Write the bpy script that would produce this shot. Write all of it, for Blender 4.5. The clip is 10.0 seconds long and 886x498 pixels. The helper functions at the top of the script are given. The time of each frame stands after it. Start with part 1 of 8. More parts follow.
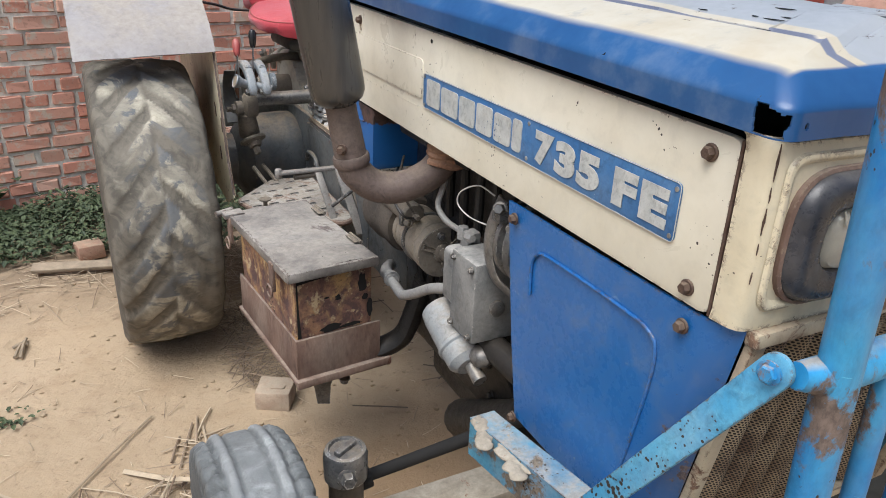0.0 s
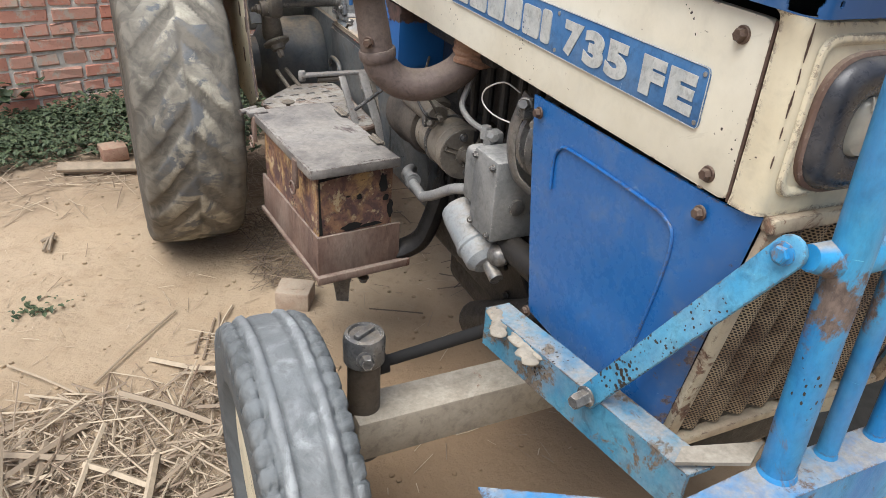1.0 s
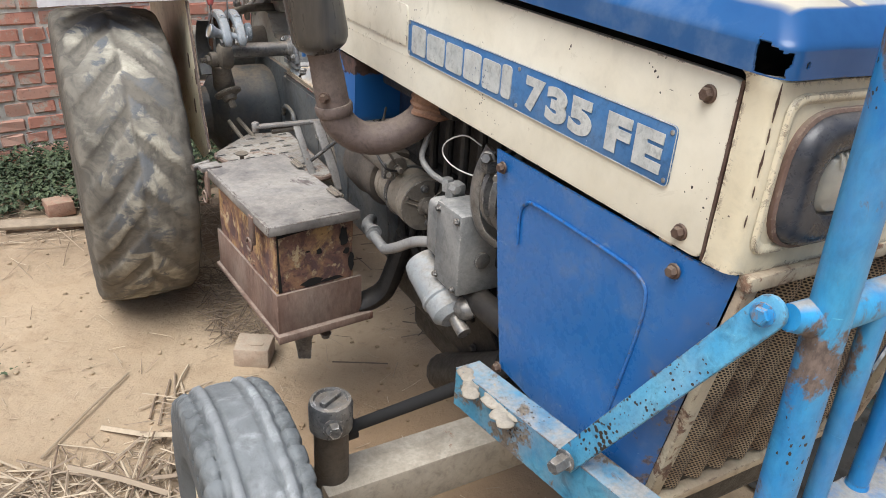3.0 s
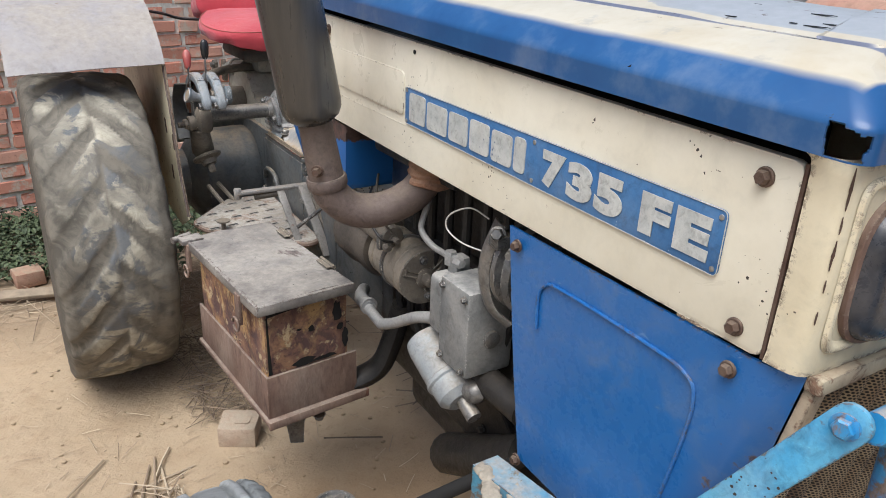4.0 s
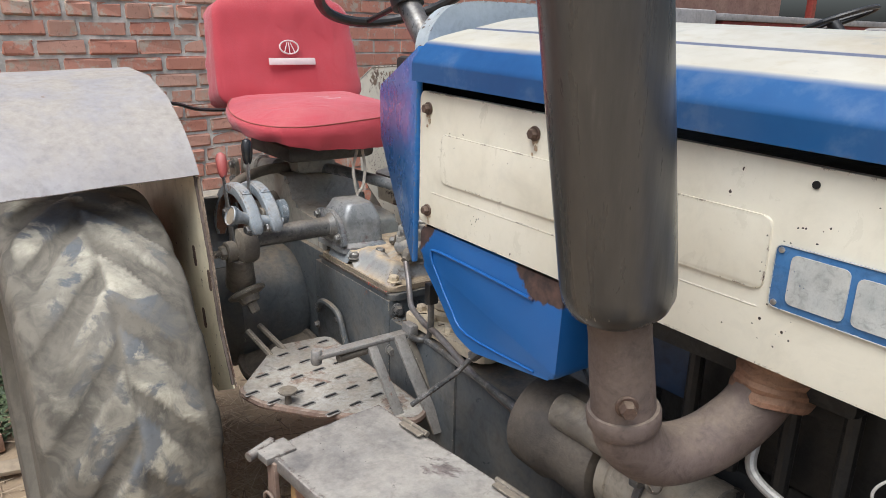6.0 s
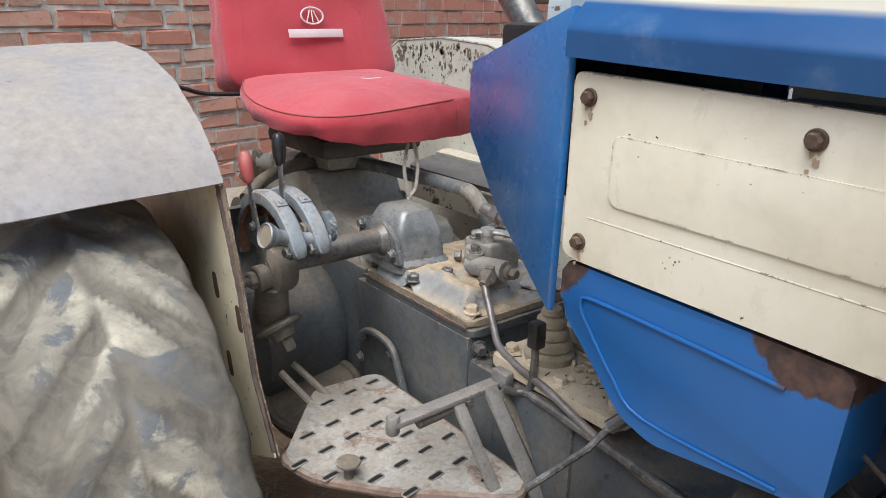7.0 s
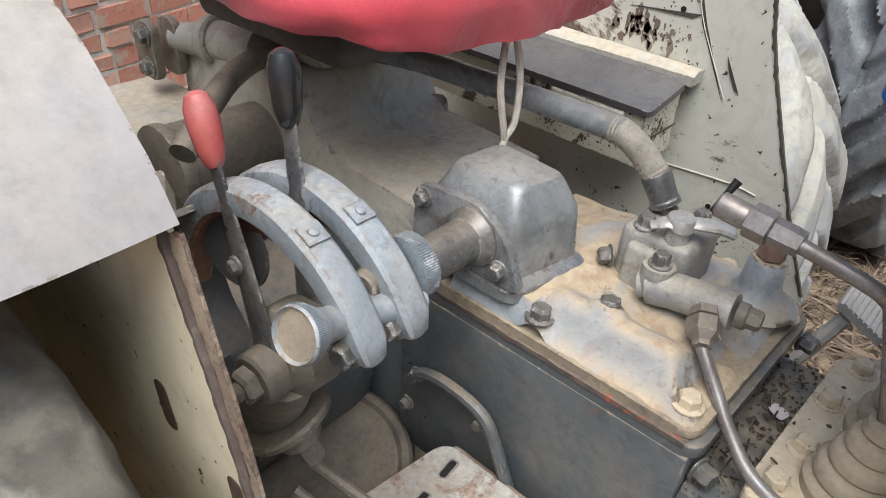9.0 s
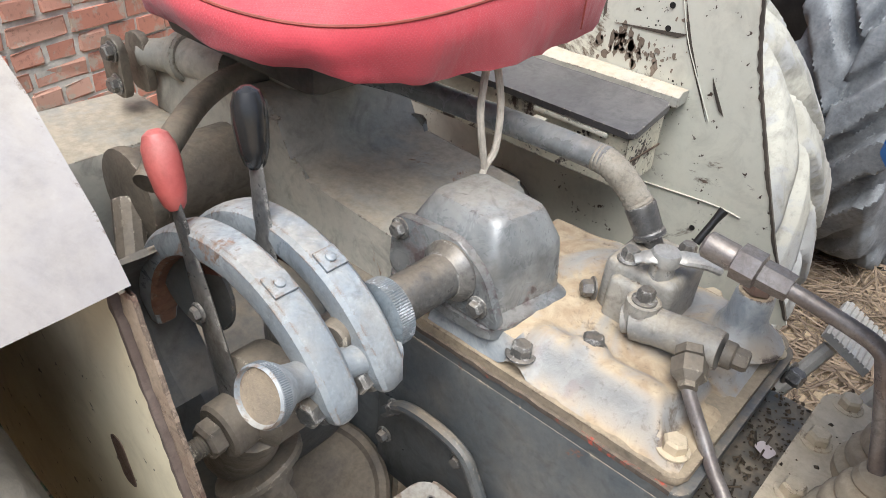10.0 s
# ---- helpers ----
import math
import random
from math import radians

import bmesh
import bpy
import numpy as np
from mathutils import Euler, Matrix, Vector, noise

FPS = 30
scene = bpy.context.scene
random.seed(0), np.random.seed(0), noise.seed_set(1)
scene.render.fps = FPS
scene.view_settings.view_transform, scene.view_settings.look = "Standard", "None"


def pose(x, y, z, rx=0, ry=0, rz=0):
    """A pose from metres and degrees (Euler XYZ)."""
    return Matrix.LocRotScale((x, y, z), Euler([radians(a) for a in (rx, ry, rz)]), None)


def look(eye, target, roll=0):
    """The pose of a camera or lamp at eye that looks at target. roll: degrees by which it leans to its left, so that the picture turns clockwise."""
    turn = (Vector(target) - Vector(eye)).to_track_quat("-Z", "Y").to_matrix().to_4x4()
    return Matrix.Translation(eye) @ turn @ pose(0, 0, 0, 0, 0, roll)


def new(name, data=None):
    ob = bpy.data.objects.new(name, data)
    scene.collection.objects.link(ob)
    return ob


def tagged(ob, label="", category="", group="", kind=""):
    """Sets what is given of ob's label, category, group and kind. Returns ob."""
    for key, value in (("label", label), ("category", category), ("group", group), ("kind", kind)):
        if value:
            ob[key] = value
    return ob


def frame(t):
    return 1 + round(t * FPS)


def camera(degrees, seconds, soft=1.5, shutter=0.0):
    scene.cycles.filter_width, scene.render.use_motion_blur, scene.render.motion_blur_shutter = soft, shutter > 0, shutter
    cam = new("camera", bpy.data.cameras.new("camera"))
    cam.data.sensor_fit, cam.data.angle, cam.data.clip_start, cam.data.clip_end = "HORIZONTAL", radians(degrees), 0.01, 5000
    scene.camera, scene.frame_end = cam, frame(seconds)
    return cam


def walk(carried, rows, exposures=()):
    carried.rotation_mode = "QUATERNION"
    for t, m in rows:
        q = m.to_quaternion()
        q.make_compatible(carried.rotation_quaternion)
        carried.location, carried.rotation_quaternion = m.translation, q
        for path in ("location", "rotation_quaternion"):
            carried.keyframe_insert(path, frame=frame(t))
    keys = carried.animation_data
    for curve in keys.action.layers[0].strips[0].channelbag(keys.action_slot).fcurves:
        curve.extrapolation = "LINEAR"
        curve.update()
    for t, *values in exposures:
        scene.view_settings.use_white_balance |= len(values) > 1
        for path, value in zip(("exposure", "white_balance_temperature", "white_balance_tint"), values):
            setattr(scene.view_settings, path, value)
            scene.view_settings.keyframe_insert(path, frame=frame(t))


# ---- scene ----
cam = camera(64.0, 10.0, soft=0.65)
PATH = [
    (0, (-0.643, -0.52, 1.534), (0.205, 1.109, 0.742), 2.3),
    (0.5, (-0.656, -0.535, 1.529), (0.181, 1.068, 0.676), 3.2),
    (1, (-0.67, -0.561, 1.485), (0.106, 1.003, 0.509), 4.1),
    (1.5, (-0.68, -0.572, 1.483), (0.074, 0.955, 0.435), 4.5),
    (2, (-0.666, -0.552, 1.494), (0.123, 0.982, 0.483), 4.1),
    (2.5, (-0.659, -0.526, 1.5), (0.181, 1.018, 0.547), 3.7),
    (2.7, (-0.661, -0.519, 1.5), (0.203, 1.032, 0.581), 3.7),
    (3.8, (-0.662, -0.422, 1.525), (0.302, 1.136, 0.723), 2.6),
    (4, (-0.651, -0.375, 1.521), (0.324, 1.194, 0.753), 2.4),
    (4.5, (-0.604, -0.166, 1.535), (0.4, 1.415, 0.832), 2.0),
    (5, (-0.592, 0.035, 1.527), (0.441, 1.62, 0.878), 1.7),
    (5.5, (-0.678, 0.256, 1.505), (0.384, 1.843, 0.909), 1.7),
    (5.7, (-0.708, 0.336, 1.5), (0.386, 1.904, 0.912), 1.6),
    (6.8, (-0.692, 0.816, 1.465), (0.485, 2.309, 0.84), 1.0),
    (7, (-0.666, 0.914, 1.463), (0.518, 2.389, 0.812), 1.1),
    (7.5, (-0.654, 1.197, 1.452), (0.603, 2.581, 0.741), 1.5),
    (8, (-0.565, 1.43, 1.443), (0.752, 2.707, 0.648), 2.6),
    (8.5, (-0.401, 1.685, 1.433), (0.895, 2.857, 0.458), 3.9),
    (9, (-0.384, 1.748, 1.414), (0.885, 2.808, 0.29), 4.5),
    (9.5, (-0.358, 1.753, 1.413), (0.928, 2.743, 0.244), 5.4),
    (10, (-0.345, 1.776, 1.43), (0.954, 2.8, 0.306), 5.5),
]
walk(cam, [(t, look(eye, target, roll)) for t, eye, target, roll in PATH], ((0, 0.48, 5950, 8), (1.0, 0.56, 5950, 8), (2.5, 0.64, 5950, 8), (4.2, 0.50, 5950, 8), (7.0, 0.52, 5900, 7), (7.5, 0.54, 5900, 7), (8.5, 0.52, 5900, 7), (9.3, 0.9, 5950, 7), (10, 0.96, 5950, 7)))

# ---- world and light ----
world = bpy.data.worlds.new("sky")
world.use_nodes = True
scene.world = world
_wn = world.node_tree.nodes
_sky = _wn.new("ShaderNodeTexSky")
_sky.sky_type, _sky.sun_disc = "NISHITA", False
_sky.sun_elevation, _sky.sun_rotation = radians(65), radians(237)
_sky.air_density, _sky.dust_density, _sky.ozone_density = 1.0, 6.0, 1.0
_wn["Background"].inputs["Strength"].default_value = 0.088
world.node_tree.links.new(_sky.outputs["Color"], _wn["Background"].inputs["Color"])
sun = new("sun", bpy.data.lights.new("sun", "SUN"))
sun.data.energy, sun.data.angle, sun.data.color = 2.45, radians(48), (1.0, 0.97, 0.93)
sun.matrix_world = look((-1.6, 0.2, 5.0), (0.1, 1.3, 0.6))

# ---- materials ----


def nodes_of(name):
    m = bpy.data.materials.new(name)
    m.use_nodes = True
    nt = m.node_tree
    return m, nt, nt.nodes["Principled BSDF"]


def add(nt, kind, **sets):
    n = nt.nodes.new(kind)
    for k, v in sets.items():
        n.inputs[k].default_value = v
    return n


def coords(nt, stretch=(1, 1, 1), rnd=False):
    tc = nt.nodes.new("ShaderNodeTexCoord")
    mp = add(nt, "ShaderNodeMapping", Scale=stretch)
    nt.links.new(tc.outputs["Object"], mp.inputs["Vector"])
    if rnd:
        oi = nt.nodes.new("ShaderNodeObjectInfo")
        mul = nt.nodes.new("ShaderNodeMath")
        mul.operation = "MULTIPLY"
        mul.inputs[1].default_value = 37.0
        nt.links.new(oi.outputs["Random"], mul.inputs[0])
        nt.links.new(mul.outputs[0], mp.inputs["Location"])
    return mp.outputs["Vector"]


def noise_tex(nt, vec, scale, detail=5.0, rough=0.6, dist=0.0):
    n = add(nt, "ShaderNodeTexNoise", Scale=scale, Detail=detail, Roughness=rough, Distortion=dist)
    nt.links.new(vec, n.inputs["Vector"])
    return n.outputs["Fac"]


def ramp(nt, fac, lo, hi, a=0.0, b=1.0):
    r = add(nt, "ShaderNodeMapRange")
    for i, v in ((1, lo), (2, hi), (3, a), (4, b)):
        r.inputs[i].default_value = v
    nt.links.new(fac, r.inputs[0])
    return r.outputs[0]


def mixc(nt, fac, a, b):
    m = nt.nodes.new("ShaderNodeMix")
    m.data_type = "RGBA"
    for sock, v in ((m.inputs[0], fac), (m.inputs[6], a), (m.inputs[7], b)):
        if isinstance(v, (int, float)):
            sock.default_value = v
        elif isinstance(v, tuple):
            sock.default_value = (*v, 1.0)
        else:
            nt.links.new(v, sock)
    return m.outputs[2]


def mul(nt, a, b, op="MULTIPLY"):
    m = nt.nodes.new("ShaderNodeMath")
    m.operation, m.use_clamp = op, True
    for sock, v in zip(m.inputs, (a, b)):
        if isinstance(v, (int, float)):
            sock.default_value = v
        else:
            nt.links.new(v, sock)
    return m.outputs[0]


def bump(nt, bsdf, fac, strength, dist):
    b = add(nt, "ShaderNodeBump", Strength=strength, Distance=dist)
    nt.links.new(fac, b.inputs["Height"])
    nt.links.new(b.outputs["Normal"], bsdf.inputs["Normal"])


def upness(nt, lo=0.2, hi=0.95):
    g = nt.nodes.new("ShaderNodeNewGeometry")
    s = nt.nodes.new("ShaderNodeSeparateXYZ")
    nt.links.new(g.outputs["Normal"], s.inputs[0])
    return ramp(nt, s.outputs["Z"], lo, hi)


def edge_wear(nt, radius, brk, amount):
    """Broken wear along the sharp edges of a thing."""
    bv = nt.nodes.new("ShaderNodeBevel")
    bv.samples = 4
    bv.inputs["Radius"].default_value = radius
    g = nt.nodes.new("ShaderNodeNewGeometry")
    dt = nt.nodes.new("ShaderNodeVectorMath")
    dt.operation = "DOT_PRODUCT"
    nt.links.new(bv.outputs["Normal"], dt.inputs[0])
    nt.links.new(g.outputs["Normal"], dt.inputs[1])
    rim = ramp(nt, dt.outputs["Value"], 0.985, 0.93, 0.0, 1.0)
    tc = coords(nt)
    chips = mul(nt, noise_tex(nt, tc, 55, 7, 0.72, 0.5), mul(nt, mul(nt, brk, 0.5), 0.25, "SUBTRACT"), "ADD")
    return mul(nt, rim, ramp(nt, chips, 0.66 - 0.13 * amount, 0.69 - 0.13 * amount))


def speckle(nt, v, scale, amount):
    """Small round chips of uneven size, in clusters."""
    vo = nt.nodes.new("ShaderNodeTexVoronoi")
    vo.inputs["Scale"].default_value = scale
    nt.links.new(v, vo.inputs["Vector"])
    size = ramp(nt, noise_tex(nt, v, 7, 4, 0.6), 0.48 - 0.10 * amount, 0.72 - 0.06 * amount, 0.0, 0.56 + 0.14 * amount)
    d = nt.nodes.new("ShaderNodeMath")
    d.operation = "LESS_THAN"
    nt.links.new(mul(nt, vo.outputs["Distance"], mul(nt, noise_tex(nt, v, 210, 5, 0.7), 0.55), "ADD"), d.inputs[0])
    nt.links.new(size, d.inputs[1])
    return d.outputs[0]


DUST = (0.36, 0.29, 0.205)
RUST = (0.13, 0.055, 0.028)


def worn(name, c1, c2, rough=0.55, metal=0.0, dust=0.5, rust=0.0, rustc=RUST, dustc=DUST, scale=6.0, bumps=0.15,
         chip=0.0, stretch=(1, 1, 1), rnd=False, rust_scale=9.0, up=(0.2, 0.95), grime=0.5, edge=0.0, edgec=(0.07, 0.045, 0.032), edge_r=0.005, specks=0.0, film=0.5,
         speckc=(0.035, 0.028, 0.022), scratch=0.0, nick=0.0):
    """Paint or metal with blotches, grime, dust on what faces up, rust patches and small chips."""
    m, nt, b = nodes_of(name)
    v = coords(nt, stretch, rnd)
    big, fine = noise_tex(nt, v, scale, 7, 0.62), noise_tex(nt, v, scale * 15, 7, 0.72)
    mid = noise_tex(nt, v, scale * 4, 8, 0.68, 0.6)
    col = mixc(nt, ramp(nt, big, 0.38, 0.62), c1, c2)
    col = mixc(nt, mul(nt, ramp(nt, mid, 0.50, 0.68), grime), col, tuple(x * 0.32 + 0.006 for x in c1))
    col = mixc(nt, mul(nt, ramp(nt, fine, 0.50, 0.72), grime * 0.7), col, tuple(x * 0.5 for x in c1))
    col = mixc(nt, mul(nt, ramp(nt, fine, 0.42, 0.30), grime * 0.3), col, tuple(min(0.85, x * 1.7 + 0.02) for x in c2))
    rgh = ramp(nt, mid, 0.3, 0.7, rough - 0.12, rough + 0.12)
    if dust:
        patch = ramp(nt, noise_tex(nt, v, scale * 2.3, 8, 0.66), 0.36, 0.56, 0.15, 1.0)
        d = mul(nt, upness(nt, *up), patch)
        haze = mul(nt, ramp(nt, noise_tex(nt, v, scale * 0.9, 8, 0.68), 0.46, 0.70), film)
        f = mul(nt, mul(nt, d, haze, "MAXIMUM"), dust)
        dc = mixc(nt, ramp(nt, fine, 0.35, 0.65), dustc, tuple(x * 0.72 for x in dustc))
        col = mixc(nt, f, col, dc)
        rgh = mul(nt, rgh, mul(nt, f, 0.5), "ADD")
    if rust:
        spots = ramp(nt, noise_tex(nt, v, rust_scale, 9, 0.72, 0.4), 0.70 - 0.26 * rust, 0.74 - 0.25 * rust)
        rc = mixc(nt, ramp(nt, fine, 0.38, 0.62), rustc, tuple(x * 2.2 for x in rustc))
        col = mixc(nt, spots, col, rc)
        rgh = mul(nt, rgh, mul(nt, spots, 0.3), "ADD")
    if chip:
        c = ramp(nt, noise_tex(nt, v, 60, 3, 0.6), 0.74 - chip * 0.1, 0.76 - chip * 0.1)
        col = mixc(nt, c, col, (0.06, 0.04, 0.03))
    if scratch:
        sv = coords(nt, (14, 14, 90))
        sc = mul(nt, ramp(nt, noise_tex(nt, sv, 1.0, 3, 0.5, 1.5), 0.70, 0.73), ramp(nt, mid, 0.5, 0.6))
        col = mixc(nt, mul(nt, sc, scratch), col, tuple(min(0.8, x * 1.5 + 0.12) for x in c2))
    if nick:
        off = coords(nt, (1.0, 1.3, 0.8), True)
        col = mixc(nt, speckle(nt, off, 170, nick), col, tuple(min(0.8, x * 0.6 + 0.33) for x in c2))
    if specks:
        col = mixc(nt, speckle(nt, v, 125, specks), col, speckc)
    if edge:
        col = mixc(nt, mul(nt, edge_wear(nt, edge_r, mid, edge), 1.0), col, mixc(nt, ramp(nt, fine, 0.35, 0.65), edgec, tuple(x * 2.4 for x in edgec)))
    nt.links.new(col, b.inputs["Base Color"])
    nt.links.new(rgh, b.inputs["Roughness"])
    b.inputs["Metallic"].default_value = metal
    hgt = mul(nt, mul(nt, mid, 0.65), mul(nt, fine, 0.35), "ADD")
    bump(nt, b, hgt, min(1.0, bumps * 1.6), 0.004)
    return m


BLUE = worn("blue_paint", (0.018, 0.115, 0.34), (0.028, 0.15, 0.41), 0.26, dust=0.30, rust=0.16, bumps=0.04, scale=3, up=(0.6, 1.0), grime=0.14, edge=0.9, edgec=(0.10, 0.085, 0.075), specks=0.12, scratch=0.6, film=0.45, nick=0.01)
CREAM = worn("cream_paint", (0.74, 0.70, 0.58), (0.66, 0.61, 0.48), 0.33, dust=0.25, rust=0.08, bumps=0.03, chip=0.3, scale=3, up=(0.6, 1.0), grime=0.13, edge=0.75, specks=0.12)
OLDCREAM = worn("old_cream_paint", (0.74, 0.67, 0.49), (0.63, 0.55, 0.38), 0.5, dust=0.3, rust=0.25, bumps=0.05, chip=0.6, scale=4, grime=0.2, edge=0.65, specks=0.3)
SAGE = worn("faded_sage_paint", (0.60, 0.59, 0.51), (0.66, 0.63, 0.53), 0.5, dust=0.3, rust=0.22, bumps=0.05, chip=0.5, scale=4, rustc=(0.06, 0.04, 0.03), grime=0.25, edge=1.0, edgec=(0.04, 0.03, 0.025), specks=0.3, film=0.3)
SKYBLUE = worn("sky_blue_paint", (0.010, 0.165, 0.47), (0.06, 0.34, 0.60), 0.38, dust=0.95, rust=0.60, bumps=0.15, scale=6, rust_scale=6.5, rustc=(0.095, 0.072, 0.060), dustc=(0.36, 0.345, 0.315), up=(0.7, 0.98), grime=0.35, edge=1.1, specks=0.3, scratch=0.8, film=0.30, stretch=(1, 1, 0.5))
RAILBLUE = worn("dull_rail_blue", (0.035, 0.20, 0.36), (0.10, 0.30, 0.42), 0.5, dust=0.95, rust=0.62, bumps=0.2, scale=8, rust_scale=10, rustc=(0.10, 0.08, 0.06), dustc=(0.36, 0.345, 0.315), up=(0.6, 0.98), grime=0.55, edge=1.1, specks=0.4, scratch=0.6, film=0.6)
BRACEBLUE = worn("chalky_brace_blue", (0.045, 0.27, 0.50), (0.15, 0.43, 0.60), 0.48, dust=0.6, rust=0.45, bumps=0.15, scale=9, rust_scale=13, rustc=(0.075, 0.058, 0.045), dustc=(0.38, 0.40, 0.38), up=(0.6, 0.98), grime=0.55, edge=1.1, specks=1.6, scratch=0.8, film=0.5)
PLATEBLUE = worn("plate_blue", (0.035, 0.125, 0.30), (0.06, 0.17, 0.36), 0.42, dust=0.35, bumps=0.04, scale=12, grime=0.45, edge=0.7, edgec=(0.30, 0.31, 0.31), edge_r=0.003, film=0.6, dustc=(0.30, 0.31, 0.30), nick=0.3)
LETTER = worn("plate_letters", (0.56, 0.57, 0.54), (0.43, 0.45, 0.44), 0.5, dust=0.3, bumps=0.05, scale=26, grime=0.5, specks=0.3, speckc=(0.10, 0.14, 0.22))
STEEL = worn("dusty_steel", (0.09, 0.094, 0.098), (0.25, 0.245, 0.235), 0.32, 0.5, dust=0.55, rust=0.22, scale=11, grime=0.75, edge=0.9, edgec=(0.30, 0.29, 0.27))
GREY = worn("grey_cast_paint", (0.068, 0.079, 0.088), (0.112, 0.122, 0.127), 0.36, 0.1, dust=0.8, rust=0.10, scale=6, bumps=0.2, up=(0.45, 0.95), edge=0.7, edgec=(0.20, 0.17, 0.13), film=0.35)
def cover_mat():
    """Blue-grey cast paint under patches of brown caked dust, with oily stains and rubbed edges."""
    m, nt, b = nodes_of("dusty_cover_paint")
    v = coords(nt)
    big, mid, fine = noise_tex(nt, v, 8, 7, 0.6, 0.9), noise_tex(nt, v, 26, 8, 0.68, 0.6), noise_tex(nt, v, 120, 7, 0.72)
    col = mixc(nt, ramp(nt, mid, 0.38, 0.62), (0.22, 0.245, 0.27), (0.40, 0.42, 0.425))
    col = mixc(nt, ramp(nt, noise_tex(nt, v, 15, 7, 0.65, 0.8), 0.56, 0.64, 0, 0.6), col, (0.23, 0.205, 0.235))
    cake = mul(nt, upness(nt, 0.35, 0.97), ramp(nt, big, 0.40, 0.54, 0.30, 1.0))
    col = mixc(nt, cake, col, mixc(nt, ramp(nt, mid, 0.36, 0.62), (0.52, 0.42, 0.285), (0.36, 0.265, 0.17)))
    col = mixc(nt, ramp(nt, noise_tex(nt, v, 12, 8, 0.7, 0.5), 0.60, 0.66, 0, 0.75), col, (0.13, 0.09, 0.06))
    col = mixc(nt, ramp(nt, fine, 0.56, 0.72, 0, 0.6), col, (0.12, 0.095, 0.075))
    col = mixc(nt, edge_wear(nt, 0.007, mid, 1.0), col, (0.085, 0.060, 0.044))
    nt.links.new(col, b.inputs["Base Color"])
    nt.links.new(ramp(nt, cake, 0, 1, 0.30, 0.85), b.inputs["Roughness"])
    bump(nt, b, mul(nt, mul(nt, mid, 0.6), mul(nt, fine, 0.4), "ADD"), 0.5, 0.004)
    return m


COVER = cover_mat()
DARK = worn("dark_engine_metal", (0.012, 0.012, 0.013), (0.028, 0.027, 0.026), 0.5, 0.3, dust=0.12, scale=10, bumps=0.3, film=0.25)
HOUSING = worn("dusty_housing_paint", (0.32, 0.33, 0.305), (0.50, 0.48, 0.42), 0.40, 0.05, dust=0.95, rust=0.15, scale=4.5, bumps=0.2, dustc=(0.56, 0.485, 0.37), up=(0.4, 0.95), grime=0.55, edge=0.9, edgec=(0.09, 0.075, 0.06), film=0.4)
MUFF = worn("smoked_muffler_steel", (0.095, 0.092, 0.088), (0.145, 0.139, 0.132), 0.30, 0.6, dust=0.0, scale=5, bumps=0.05, stretch=(1, 1, 0.08), grime=0.4, specks=0.05, speckc=(0.30, 0.28, 0.25), edge=0.7, edgec=(0.13, 0.09, 0.065))
RUSTY = worn("rusty_pipe", (0.105, 0.076, 0.066), (0.165, 0.125, 0.11), 0.65, 0.1, dust=0.4, rust=0.30, scale=10, bumps=0.35, rust_scale=7)
LIDMETAL = worn("dusty_lid", (0.12, 0.11, 0.105), (0.36, 0.335, 0.30), 0.5, 0.1, dust=0.62, rust=0.36, rustc=(0.10, 0.082, 0.075), scale=5, bumps=0.3, dustc=(0.46, 0.415, 0.355), grime=0.4, edge=1.2, edgec=(0.06, 0.042, 0.034), edge_r=0.009, film=0.5, rust_scale=5, specks=0.2)
TRAYRUST = worn("tray_rust", (0.12, 0.07, 0.052), (0.24, 0.155, 0.115), 0.8, 0.0, dust=0.7, rust=0.42, rustc=(0.10, 0.05, 0.035), scale=9, bumps=0.5, dustc=(0.38, 0.31, 0.25), edge=0.9, edgec=(0.17, 0.13, 0.10), film=0.75, stretch=(1, 1, 0.4))
FENDER = worn("greyed_fender_paint", (0.28, 0.265, 0.275), (0.365, 0.345, 0.345), 0.5, 0.0, dust=0.7, dustc=(0.44, 0.385, 0.31), scale=3.0, bumps=0.10, grime=0.35, edge=0.9, rust=0.05, film=0.9)
AXLE = worn("sandy_axle_paint", (0.30, 0.26, 0.20), (0.23, 0.195, 0.15), 0.75, 0.0, dust=0.8, rust=0.15, scale=8, bumps=0.25, dustc=(0.45, 0.40, 0.32))
BLACK = worn("black_rubber", (0.012, 0.012, 0.013), (0.022, 0.022, 0.022), 0.4, 0.0, dust=0.08, scale=8)
GLOSSBLACK = worn("glossy_black_plastic", (0.012, 0.013, 0.014), (0.02, 0.021, 0.023), 0.16, 0.0, dust=0.10, scale=8, bumps=0.02, grime=0.2)
REDKNOB = worn("red_plastic", (0.37, 0.06, 0.055), (0.46, 0.12, 0.105), 0.4, 0.0, dust=0.5, scale=12, dustc=(0.48, 0.30, 0.26), grime=0.35)
REDTIN = worn("red_tin", (0.24, 0.032, 0.022), (0.30, 0.05, 0.035), 0.5, 0.0, dust=0.35, scale=3)
BROWN = worn("brown_boards", (0.16, 0.085, 0.065), (0.24, 0.14, 0.11), 0.8, 0.0, dust=0.4, scale=5)
DULLGREY = worn("dull_grey_sheet", (0.22, 0.215, 0.215), (0.29, 0.28, 0.275), 0.6, 0.0, dust=0.3, scale=3)
RUSTBOLT = worn("rusty_bolt", (0.08, 0.045, 0.032), (0.13, 0.085, 0.065), 0.6, 0.3, dust=0.4, scale=40)


